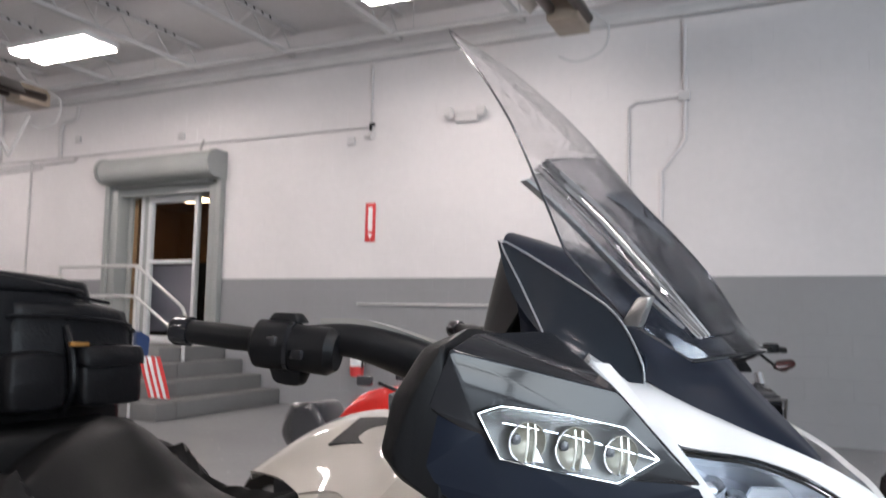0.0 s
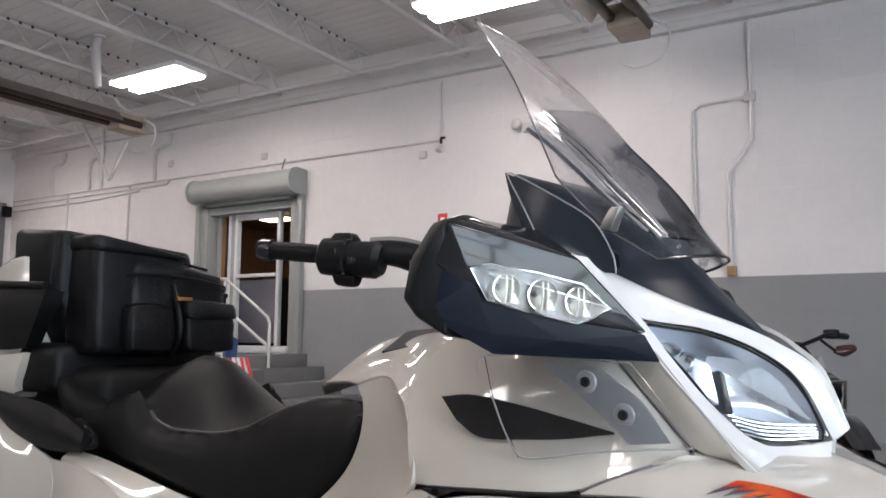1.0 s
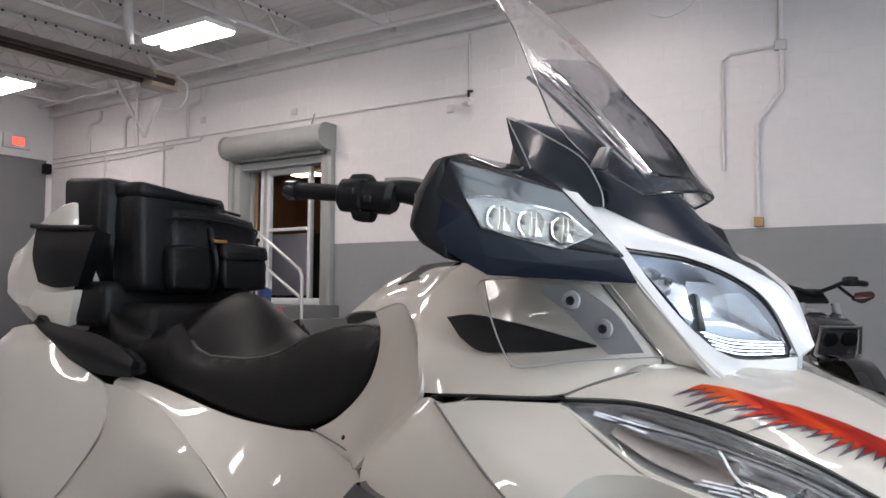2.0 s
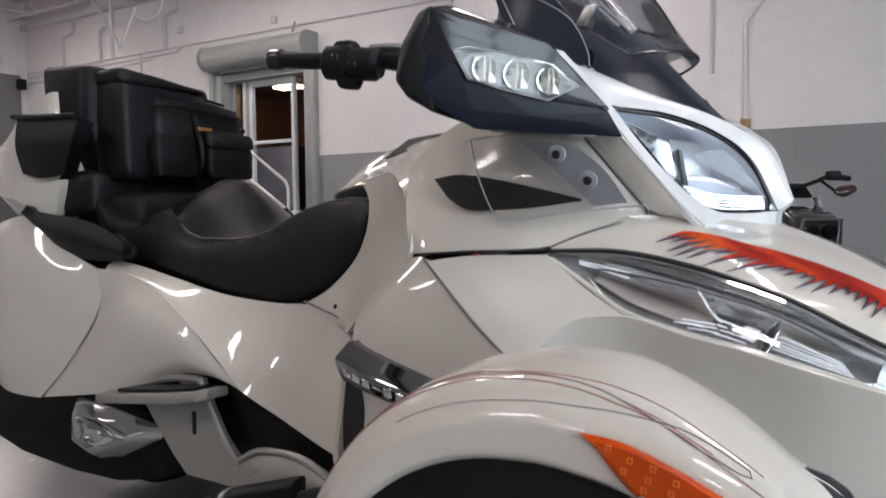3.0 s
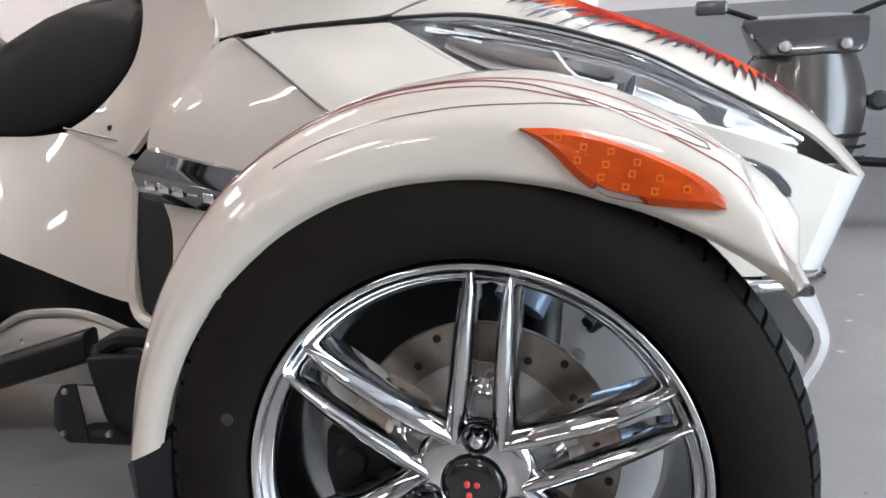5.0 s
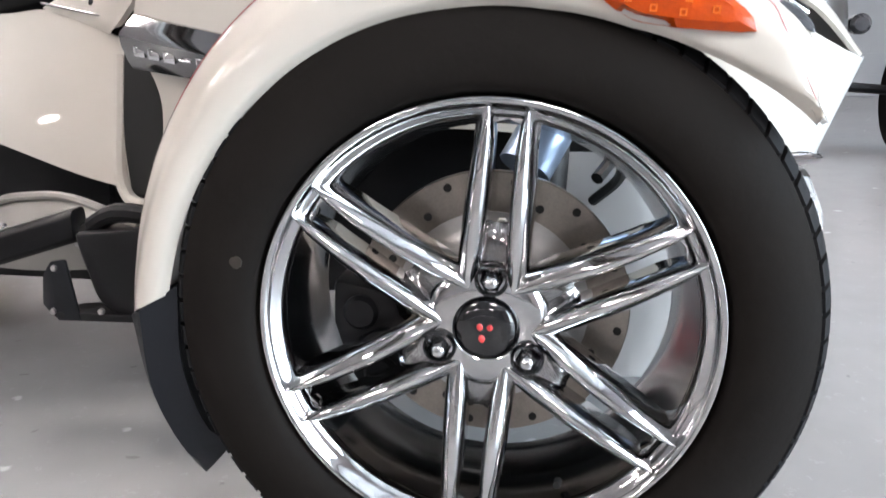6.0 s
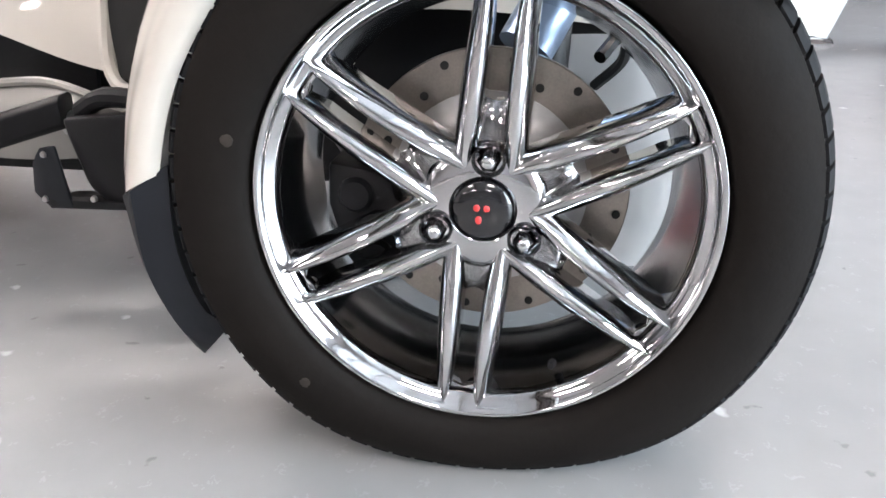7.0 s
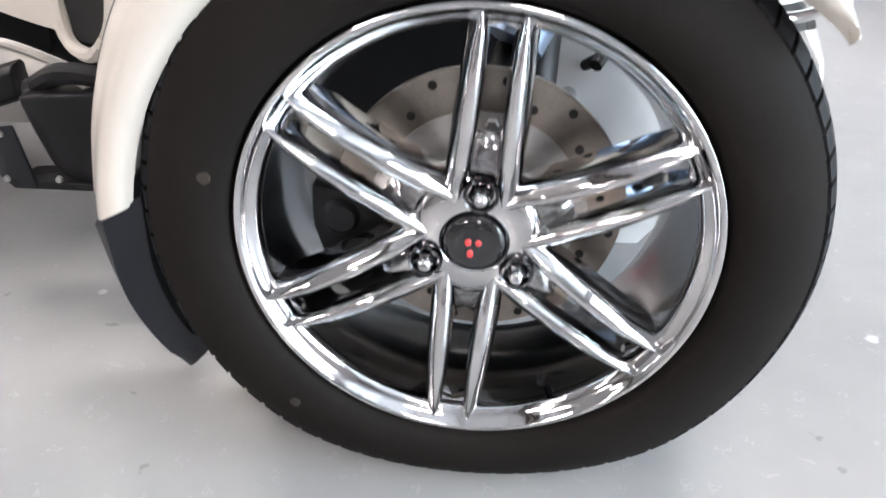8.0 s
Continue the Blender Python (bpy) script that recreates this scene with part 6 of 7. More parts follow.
    o.visible_shadow = False
both("chrome_piping", tube([(-0.348, C - 0.156, 1.346), (-0.27, C - 0.161, 1.273), (-0.195, C - 0.166, 1.188), (-0.138, C - 0.161, 1.117)], 0.0042, 8, n=20), BRIGHTCHROME, bike)
both("support_rail", tube([(-0.355, C - 0.158, 1.340), (-0.277, C - 0.163, 1.269), (-0.202, C - 0.168, 1.186), (-0.142, C - 0.163, 1.1165)], 0.0055, 8, n=20), BRIGHTCHROME, bike, "chrome rail of the screen support")
both("chrome_piping", tube([(-0.362, C - 0.163, 1.333), (-0.285, C - 0.168, 1.264), (-0.21, C - 0.173, 1.184), (-0.146, C - 0.168, 1.116)], 0.003, 8, n=20), BRIGHTCHROME, bike)
bm = skin([[(-0.388, C - 0.150, 1.322), (-0.32, C - 0.155, 1.262), (-0.245, C - 0.16, 1.190), (-0.19, C - 0.155, 1.140)], [(-0.372, C - 0.166, 1.320), (-0.30, C - 0.172, 1.257), (-0.225, C - 0.176, 1.182), (-0.165, C - 0.17, 1.125)]], 16, 4, 0.004, cross=False)
both("support_flange", bm, FROST, bike, "pale translucent flange")
both("screen_bracket", hull([(-0.232, 0.556, 1.128), (-0.212, 0.556, 1.162), (-0.196, 0.556, 1.162), (-0.210, 0.556, 1.126), (-0.232, 0.585, 1.128), (-0.212, 0.585, 1.165), (-0.196, 0.585, 1.165), (-0.21, 0.585, 1.126)], 0.003), DULLCHROME, bike, "cast metal screen bracket")

# ---- mirrors ----
bm = hull([(-0.297, 0.243, 1.104), (-0.314, 0.236, 1.052), (-0.255, 0.50, 1.090), (-0.285, 0.46, 1.120), (-0.300, 0.30, 1.118), (-0.182, 0.378, 1.064), (-0.138, 0.430, 0.994), (-0.120, 0.454, 0.971), (-0.155, 0.50, 0.965), (-0.279, 0.269, 1.034), (-0.262, 0.295, 1.006), (-0.201, 0.368, 0.982), (-0.30, 0.45, 1.0)], 0.009, 4)
mirror_top, _ = both("mirror", bm, GUNMETAL, bike, "gunmetal and navy mirror housing with indicator", sharp=25)
bm = hull([(-0.316, 0.238, 1.050), (-0.330, 0.238, 0.992), (-0.300, 0.277, 0.963), (-0.272, 0.311, 0.940), (-0.225, 0.363, 0.937), (-0.175, 0.414, 0.943), (-0.112, 0.484, 0.931), (-0.123, 0.456, 0.967), (-0.201, 0.370, 0.980), (-0.262, 0.297, 1.003), (-0.279, 0.271, 1.031), (-0.30, 0.46, 1.0), (-0.30, 0.44, 0.945), (-0.16, 0.50, 0.965), (-0.312, 0.258, 0.984), (-0.268, 0.300, 0.966), (-0.205, 0.366, 0.958), (-0.145, 0.436, 0.950)], 0.004, 2)
both("lower_shell", bm, NAVY, mirror_top, "matt navy lower shell", sharp=25)
bm = hull([(-0.300, 0.238, 1.108), (-0.322, 0.226, 1.066), (-0.340, 0.221, 1.016), (-0.341, 0.225, 1.000), (-0.331, 0.236, 0.986), (-0.312, 0.262, 0.962), (-0.31, 0.44, 0.945), (-0.298, 0.46, 1.11), (-0.306, 0.30, 1.124), (-0.325, 0.245, 1.105), (-0.352, 0.238, 1.06), (-0.362, 0.236, 1.01), (-0.35, 0.25, 0.985), (-0.345, 0.43, 0.955), (-0.335, 0.45, 1.10)], 0.006, 2)
both("rear_rim", bm, BLACKPL, mirror_top, "black rubber rim", sharp=25)
both("mirror_glass", plate([(-0.3635, 0.25, 1.06), (-0.3605, 0.25, 1.0), (-0.352, 0.42, 0.965), (-0.346, 0.43, 1.085)], (0.006, 0, 0)), CHROME, mirror_top, "mirror glass")
off = Vector((0.003, -0.0065, -0.002))
ind = [(-0.281, 0.270, 1.050), (-0.266, 0.286, 1.056), (-0.222, 0.336, 1.047), (-0.180, 0.382, 1.034), (-0.153, 0.409, 1.003), (-0.185, 0.378, 0.982), (-0.233, 0.326, 0.997), (-0.266, 0.286, 1.010)]
ip = [Vector(p) + off for p in ind]
icen = sum(ip, Vector()) / len(ip)
inn = Vector((-0.012, 0.016, 0.0))
inorm = (ip[3] - ip[0]).cross(ip[6] - ip[1]).normalized()
if inorm.y > 0:
    inorm = -inorm


def facing(profile, centre, axis, seg=24):
    """A turned body whose axis looks along the given direction (profile's minus y outwards)."""
    bm = lathe(profile, (0, 0, 0), seg, cap=False)
    bm.transform(Matrix.Translation(centre) @ Vector((0, -1, 0)).rotation_difference(axis).to_matrix().to_4x4())
    return bm


LAMPSHELL = material("bright_lamp_rib", (0.66, 0.66, 0.60), 0.12, metal=0.5, coat=0.5, vary=0.3, vary_scale=45)
INDBACK = material("grey_lamp_back", (0.055, 0.055, 0.055), 0.25, metal=0.3)
CREAM = material("cream_lamp_reflector", (0.15, 0.14, 0.11), 0.25, metal=0.4, vary=0.25, vary_scale=60)
INDDARK = material("dark_lamp_socket", (0.03, 0.03, 0.034), 0.2)
bm, _ = grid([[p for p in ip], [p.lerp(icen, 0.05) - inorm * 0.001 for p in ip], [p.lerp(icen, 0.95) + inorm * 0.001 for p in ip]], loop=True)
indicator, _ = both("indicator", bm, INDBACK, mirror_top, "clear three-chamber indicator lamp")
both("indicator_trim", tube([*ip, ip[0]], 0.0009, 8), BRIGHTCHROME, mirror_top, "bright trim round the lamp")
tang = (ip[4] - ip[0].lerp(ip[7], 0.5)).normalized()
up_ = inorm.cross(tang).normalized()
if up_.z < 0:
    up_ = -up_
both("indicator_shelf", tube([ip[1].lerp(ip[7], 0.30) + inorm * 0.005, ip[2].lerp(ip[6], 0.34) + inorm * 0.005, ip[3].lerp(ip[5], 0.40) + inorm * 0.005, ip[4].lerp(icen, 0.06) + inorm * 0.005], 0.0010, 6, n=18), BRIGHTCHROME, mirror_top, "bright line across the chambers")
for f, rr in ((0.20, 0.0185), (0.47, 0.0205), (0.74, 0.0185)):
    a = ip[0].lerp(ip[7], 0.5).lerp(ip[4], f) + inorm * 0.0035
    both("chamber", facing([(rr, -0.0030), (rr * 0.95, -0.0030), (rr * 0.80, 0.0004), (rr * 0.5, 0.0026), (0.0, 0.0034)], a, inorm, 32), CREAM, mirror_top, "cream lamp chamber")
    arch = [a + tang * (rr * 0.98 * math.cos(radians(q))) + up_ * (rr * 0.98 * math.sin(radians(q))) + inorm * 0.0032 for q in range(125, 250, 12)]
    both("chamber_rim", tube(arch, 0.0009, 6), BRIGHTCHROME, mirror_top)
    both("bulb_socket", facing([(0.0, -0.003), (0.0045, -0.0015), (0.0055, 0.002), (0.0, 0.004)], a - tang * 0.0105 + up_ * 0.001, inorm, 14), INDDARK, mirror_top)
    for q in (-0.003, 0.0045):
        both("chamber_rib", tube([a + tang * q + up_ * 0.017 + inorm * 0.002, a + tang * (q + 0.002) + inorm * 0.005, a + tang * (q + 0.004) - up_ * 0.018 + inorm * 0.002], 0.0011, 6, n=8), LAMPSHELL, mirror_top)
        both("rib_foot", facing([(0.0, -0.002), (0.0015, -0.001), (0.0017, 0.002), (0.0, 0.003)], a + tang * (q + 0.004) - up_ * 0.018 + inorm * 0.003, inorm, 10), BULB, mirror_top)
    # Pale triangle put in for a reflection between the chambers.
    wedge = [a + tang * 0.010 - up_ * 0.004, a + tang * 0.019 - up_ * 0.016, a + tang * 0.009 - up_ * 0.016]
    both("chamber_facet", plate([p + inorm * 0.002 for p in wedge], inorm * 0.001), GLINTTRIM, mirror_top, "pale plate for a reflection between the chambers")
bm = bmesh.new()
bm.faces.new([bm.verts.new(p + inorm * 0.009) for p in ip])
for o in both("indicator_lens", bm, LENS, mirror_top, "clear lens", smooth=False):
    o.visible_shadow = False

# ---- handlebar ----
both("grip", tube([(-0.752, 0.375, 1.105), (-0.70, 0.393, 1.100), (-0.655, 0.408, 1.096)], [0.0155, 0.0165, 0.0155], 16, n=10), BLACKPL, bike, "black rubber grip")
both("bar_end", tube([(-0.776, 0.367, 1.107), (-0.770, 0.369, 1.1065), (-0.752, 0.375, 1.105)], [0.017, 0.020, 0.0195], 18), GUNMETAL, bike, "bar end weight")
both("bar_end_cap", tube([(-0.7785, 0.366, 1.1073), (-0.775, 0.3675, 1.107)], 0.011, 16), CHROME, bike)
sw_a, sw_b = Vector((-0.668, 0.404, 1.094)), Vector((-0.562, 0.441, 1.084))
both("switch_block", tube([sw_a, sw_a.lerp(sw_b, 0.06), sw_a.lerp(sw_b, 0.42), sw_a.lerp(sw_b, 0.5), sw_a.lerp(sw_b, 0.9), sw_b], [0.022, 0.031, 0.033, 0.030, 0.031, 0.024], 22, smooth_path=False), BLACKPL, bike, "black switch block", sharp=30)
both("switch_lever", hull([(-0.640, 0.398, 1.065), (-0.600, 0.410, 1.060), (-0.606, 0.415, 1.040), (-0.636, 0.405, 1.042), (-0.640, 0.425, 1.065), (-0.600, 0.44, 1.060), (-0.606, 0.435, 1.040)], 0.004), BLACKPL, bike)
both("switch", box((-0.640, 0.384, 1.090), (-0.618, 0.398, 1.104), 0.003), GUNMETAL, bike)
both("switch", box((-0.605, 0.394, 1.075), (-0.585, 0.408, 1.088), 0.003), GUNMETAL, bike)
both("clamp_ring", tube([sw_a.lerp(sw_b, 0.44), sw_a.lerp(sw_b, 0.49)], 0.0345, 22), GUNMETAL, bike)
both("switch_cap", hull([(-0.652, 0.405, 1.120), (-0.61, 0.42, 1.120), (-0.652, 0.43, 1.120), (-0.61, 0.445, 1.120), (-0.645, 0.41, 1.133), (-0.618, 0.42, 1.133), (-0.645, 0.428, 1.133), (-0.618, 0.44, 1.133)], 0.003), BLACKPL, bike)
both("handlebar", tube([(-0.67, 0.41, 1.095), (-0.57, 0.455, 1.100), (-0.52, 0.49, 1.088), (-0.46, 0.54, 1.060), (-0.42, 0.62, 1.03), (-0.42, C, 1.02)], [0.013, 0.020, 0.027, 0.029, 0.024, 0.02], 14, n=26), BLACKPL, bike, "black handlebar")
both("handlebar_cover", skin([[(-0.60, 0.452, 1.127), (-0.55, 0.472, 1.127), (-0.50, 0.50, 1.112), (-0.44, 0.55, 1.082), (-0.40, 0.60, 1.058)], [(-0.60, 0.475, 1.124), (-0.545, 0.497, 1.124), (-0.49, 0.525, 1.108), (-0.43, 0.572, 1.080), (-0.39, 0.62, 1.055)]], 14, 5, 0.008, cross=False), SILVER, bike, "silver handlebar cover")

# ---- seat ----
def seat_section(x):
    lowz = float(np.interp(-x, [0.672, 0.69, 0.71, 0.77, 0.845, 0.925, 1.0, 1.10, 1.30, 1.52, 1.66], [0.80, 0.755, 0.71, 0.662, 0.632, 0.616, 0.614, 0.622, 0.656, 0.693, 0.72]))
    cz = float(np.interp(-x, [0.672, 0.70, 0.752, 0.82, 0.89, 0.95, 1.0, 1.06, 1.12, 1.25, 1.31, 1.34, 1.38, 1.45, 1.52, 1.58, 1.66], [0.825, 0.838, 0.841, 0.834, 0.815, 0.79, 0.768, 0.753, 0.746, 0.745, 0.76, 0.79, 0.825, 0.81, 0.79, 0.795, 0.85]))
    mz = float(np.interp(-x, [0.672, 0.70, 0.80, 0.90, 1.0, 1.10, 1.18, 1.25, 1.32, 1.39, 1.45, 1.52, 1.66], [0.80, 0.835, 0.84, 0.805, 0.765, 0.755, 0.79, 0.85, 0.895, 0.905, 0.885, 0.86, 0.87]))
    lowy = float(np.interp(-x, [0.672, 0.75, 0.95, 1.3, 1.66], [0.535, 0.52, 0.512, 0.51, 0.53]))
    cy = float(np.interp(-x, [0.672, 0.75, 1.0, 1.2, 1.4, 1.66], [0.57, 0.562, 0.555, 0.55, 0.555, 0.58]))
    near = [(x, lowy + 0.03, lowz - 0.01), (x, lowy, lowz + 0.012), (x, (lowy * 0.7 + cy * 0.3) - 0.005, (lowz + cz) / 2 + 0.02), (x, cy - 0.012, cz - 0.014), (x, cy + 0.004, cz), (x, cy + 0.024, cz - 0.026), (x, (cy + C) / 2, (cz * 0.45 + mz * 0.55) - 0.008)]
    return near + [(x, C, mz)] + [(a, 2 * C - b, c) for a, b, c in near[::-1]]


rows = [curve(seat_section(-0.675 - 0.985 * i / 60), 60) for i in range(61)]
bm, vs = grid(rows)
bm.faces.new(vs[0])
bm.faces.new(vs[-1])
seat = part("seat", bm, SEATVINYL, bike, "black vinyl two-level saddle", sharp=50)
piping = [Vector(seat_section(-0.70 - 0.63 * i / 40)[4]) + Vector((0, 0, 0.001)) for i in range(41)]
part("piping", tube([(p.x, p.y, p.z) for p in piping], 0.0042, 8), SEATEDGE, seat, "grey piping round the seat")
both("passenger_wing", skin([[(-1.64, 0.53, 0.74), (-1.66, 0.52, 0.80), (-1.72, 0.53, 0.875), (-1.82, 0.55, 0.885)], [(-1.56, 0.52, 0.72), (-1.58, 0.51, 0.775), (-1.63, 0.52, 0.83), (-1.72, 0.55, 0.87)], [(-1.50, 0.54, 0.73), (-1.50, 0.55, 0.78), (-1.53, 0.57, 0.80), (-1.60, 0.60, 0.82)]], 14, 10, 0.02), SEATVINYL, bike, "black passenger seat side")
part("passenger_seat", box((-1.95, 0.55, 0.74), (-1.52, 2 * C - 0.55, 0.87), 0.035, segs=4), SEATVINYL, bike, "black passenger seat")
both("grab_handle", skin([[(-1.895, 0.445, 0.832), (-1.80, 0.43, 0.815), (-1.677, 0.43, 0.803), (-1.56, 0.435, 0.790), (-1.47, 0.44, 0.765), (-1.41, 0.445, 0.735)], [(-1.89, 0.425, 0.810), (-1.79, 0.415, 0.780), (-1.68, 0.415, 0.760), (-1.57, 0.42, 0.740), (-1.48, 0.425, 0.725), (-1.405, 0.435, 0.710)], [(-1.86, 0.435, 0.800), (-1.736, 0.43, 0.735), (-1.64, 0.43, 0.705), (-1.563, 0.435, 0.690), (-1.48, 0.44, 0.688), (-1.415, 0.445, 0.690)]], 20, 10, 0.03), BLACKPL, bike, "black passenger grab handle")
both("armrest_knob", hull([(-1.50 + a, 0.432 + b, 0.755 + c) for a, b, c in ((0, 0, 0), (0.07, 0.0, -0.03), (0.09, 0.01, -0.06), (0.0, 0.0, -0.06), (0, 0.06, 0.01), (0.08, 0.06, -0.02), (0.09, 0.06, -0.06), (0, 0.06, -0.06))], 0.015, 3), BLACKPL, bike)

# ---- trunk ----
tr_sec = []
for x, y0, z0, z1 in ((-1.80, 0.52, 0.79, 1.20), (-1.84, 0.49, 0.785, 1.215), (-1.92, 0.475, 0.785, 1.20), (-2.00, 0.47, 0.79, 1.165), (-2.14, 0.49, 0.80, 1.10), (-2.32, 0.54, 0.83, 1.08)):
    half = [(x, y0 + 0.05, z0), (x, y0, z0 + 0.06), (x, y0, (z0 + z1) / 2), (x, y0 + 0.02, z1 - 0.06), (x, y0 + 0.09, z1)]
    tr_sec.append(half + [(a, 2 * C - b, c) for a, b, c in half[::-1]])
cols = [curve([s[k] for s in tr_sec], 24) for k in range(10)]
bm, vs = grid([[cols[k][i] for k in range(10)] for i in range(24)], loop=True)
bm.faces.new(vs[0])
bm.faces.new(vs[-1])
trunk = part("trunk", bm, PEARL, bike, "pearl white rear trunk")
both("trunk_side_panel", skin([[(-1.975, 0.462, 1.085), (-1.86, 0.462, 1.075), (-1.67, 0.478, 1.068)], [(-1.965, 0.450, 1.0), (-1.85, 0.450, 1.0), (-1.69, 0.468, 1.0)], [(-1.95, 0.462, 0.925), (-1.85, 0.462, 0.910), (-1.755, 0.478, 0.915)]], 14, 10, 0.05), BLACKPL, bike, "black side panel of the trunk")
both("trunk_ledge", tube([(-1.99, 0.458, 1.092), (-1.86, 0.455, 1.082), (-1.675, 0.475, 1.075)], 0.008, 8, n=12), BLACKPL, bike)

# ---- footboard side ----
both("lower_black_panel", skin([[(-1.126, 0.452, 0.440), (-1.05, 0.455, 0.446), (-0.974, 0.458, 0.440), (-0.85, 0.462, 0.395), (-0.72, 0.465, 0.335)], [(-1.08, 0.468, 0.37), (-1.00, 0.472, 0.375), (-0.93, 0.475, 0.36), (-0.84, 0.475, 0.335), (-0.73, 0.472, 0.30)], [(-1.02, 0.462, 0.30), (-0.96, 0.468, 0.295), (-0.90, 0.47, 0.29), (-0.84, 0.47, 0.29), (-0.75, 0.472, 0.27)]], 18, 10, 0.01), BLACKPL, bike, "black lower side panel")
heel = [(-1.315, 0.43, 0.345), (-1.25, 0.425, 0.290), (-1.199, 0.425, 0.243), (-1.150, 0.425, 0.205), (-0.955, 0.435, 0.205), (-0.935, 0.435, 0.244), (-1.010, 0.43, 0.317), (-1.050, 0.43, 0.375), (-1.087, 0.43, 0.440), (-1.16, 0.43, 0.425)]
heel_guard, _ = both("heel_guard", plate(heel, (0, 0.012, 0), 0.004), SILVER, bike, "silver heel guard plate")
both("guard_rim", tube([(-0.925, 0.424, 0.235), (-0.945, 0.424, 0.252), (-1.005, 0.421, 0.317), (-1.046, 0.421, 0.375), (-1.085, 0.421, 0.438)], 0.0085, 8, n=20), SILVER, heel_guard, "rolled edge of the heel guard")
both("slot", box((-1.122, 0.424, 0.306), (-1.112, 0.4285, 0.359), 0.001), DARK, heel_guard, smooth=False)
board = [(-1.40, 0.352, 0.352), (-1.37, 0.345, 0.357), (-1.126, 0.352, 0.388), (-1.03, 0.365, 0.405), (-1.012, 0.385, 0.409), (-1.012, 0.44, 0.409), (-1.126, 0.45, 0.392), (-1.40, 0.445, 0.356)]
footboard, _ = both("footboard", plate(board, (0, 0, 0.022), 0.005), SILVER, bike, "silver passenger footboard with a black rubber top")
both("rubber_top", plate([(-1.32, 0.362, 0.3885), (-1.13, 0.366, 0.4125), (-1.05, 0.378, 0.4235), (-1.05, 0.43, 0.4235), (-1.13, 0.436, 0.4125), (-1.30, 0.434, 0.391)], (0, 0, 0.008), 0.002), BLACKPL, footboard, "black rubber top")
both("board_arch", tube([(-1.36, 0.44, 0.370), (-1.28, 0.438, 0.405), (-1.20, 0.436, 0.425), (-1.10, 0.434, 0.432)], 0.010, 8, n=16), SILVER, footboard, "silver arch behind the board")
both("inner_cover", skin([[(-0.98, 0.435, 0.270), (-0.90, 0.43, 0.312), (-0.84, 0.43, 0.322), (-0.77, 0.43, 0.322), (-0.69, 0.43, 0.297), (-0.62, 0.43, 0.265)], [(-0.97, 0.412, 0.245), (-0.89, 0.405, 0.262), (-0.82, 0.405, 0.268), (-0.75, 0.405, 0.268), (-0.69, 0.41, 0.256), (-0.62, 0.41, 0.24)], [(-0.96, 0.42, 0.195), (-0.88, 0.42, 0.190), (-0.80, 0.42, 0.192), (-0.75, 0.42, 0.196), (-0.69, 0.42, 0.20), (-0.62, 0.42, 0.21)]], 20, 10, 0.01), SILVER, bike, "silver engine side cover")
both("cover_rim", tube([(-0.97, 0.425, 0.268), (-0.90, 0.420, 0.308), (-0.84, 0.420, 0.318), (-0.77, 0.420, 0.318), (-0.69, 0.420, 0.293), (-0.63, 0.42, 0.265)], 0.007, 8, n=24), SILVER, bike)
for sx, sz, sy in ((-0.885, 0.268, 0.409), (-1.085, 0.29, 0.462)):
    both("screw", lathe([(0.0, -0.004), (0.006, -0.003), (0.007, 0.002), (0.0, 0.002)], (sx, sy, sz), 14), CHROME, bike)
both("screw", lathe([(0.0, -0.003), (0.005, -0.002), (0.006, 0.003), (0.0, 0.003)], (-0.727, 0.488, 0.622), 14), BLACKPL, bike)
pa, pb = Vector((-0.838, 0.305, 0.250)), Vector((-0.690, 0.345, 0.292))
side_ = Vector((0.09, 0.024, -0.02)).cross(Vector((0, 0, 1))).normalized() * 0.026
both("foot_peg", hull([p + side_ * a + Vector((0, 0, 0.025 * c)) for p in (pa, pb) for a, c in ((-1, -0.7), (1, -0.7), (1, 0.7), (-1, 0.7), (0.6, 1), (-0.6, 1), (0.6, -1), (-0.6, -1))], 0.003), BLACKPL, bike, "ribbed black rubber foot peg")
pd = (pa - pb).normalized()
both("peg_end", hull([p + side_ * a * 1.05 + Vector((0, 0, 0.027 * c)) for p in (pa + pd * 0.002, pa + pd * 0.016) for a, c in ((-1, -0.7), (1, -0.7), (1, 0.7), (-1, 0.7), (0.6, 1), (-0.6, 1), (0.6, -1), (-0.6, -1))], 0.003), SILVER, bike, "pale peg end")
both("peg_clamp", tube([(-0.70, 0.35, 0.27), (-0.62, 0.36, 0.285), (-0.55, 0.30, 0.29)], 0.018, 10), DULLCHROME, bike)
FRAME[0] = Matrix.Identity(4)
both("pedal_guard", hull([(-0.612, 0.30, 0.300), (-0.49, 0.29, 0.312), (-0.49, 0.29, 0.180), (-0.55, 0.295, 0.176), (-0.588, 0.30, 0.205), (-0.612, 0.37, 0.300), (-0.49, 0.37, 0.312), (-0.49, 0.37, 0.180), (-0.56, 0.37, 0.176)], 0.006), BLACKPL, bike, "black pedal guard")
both("pedal_plate", hull([(-0.662, 0.292, 0.240), (-0.645, 0.289, 0.264), (-0.620, 0.287, 0.266), (-0.608, 0.285, 0.178), (-0.645, 0.288, 0.176), (-0.670, 0.293, 0.198), (-0.662, 0.298, 0.240), (-0.620, 0.293, 0.266), (-0.608, 0.291, 0.178), (-0.668, 0.299, 0.198)], 0.002), SLATE, bike, "slate grey pedal plate")
both("pedal_arm", tube([(-0.600, 0.335, 0.305), (-0.545, 0.315, 0.328), (-0.47, 0.32, 0.318)], 0.014, 10, n=8), BLACKPL, bike)
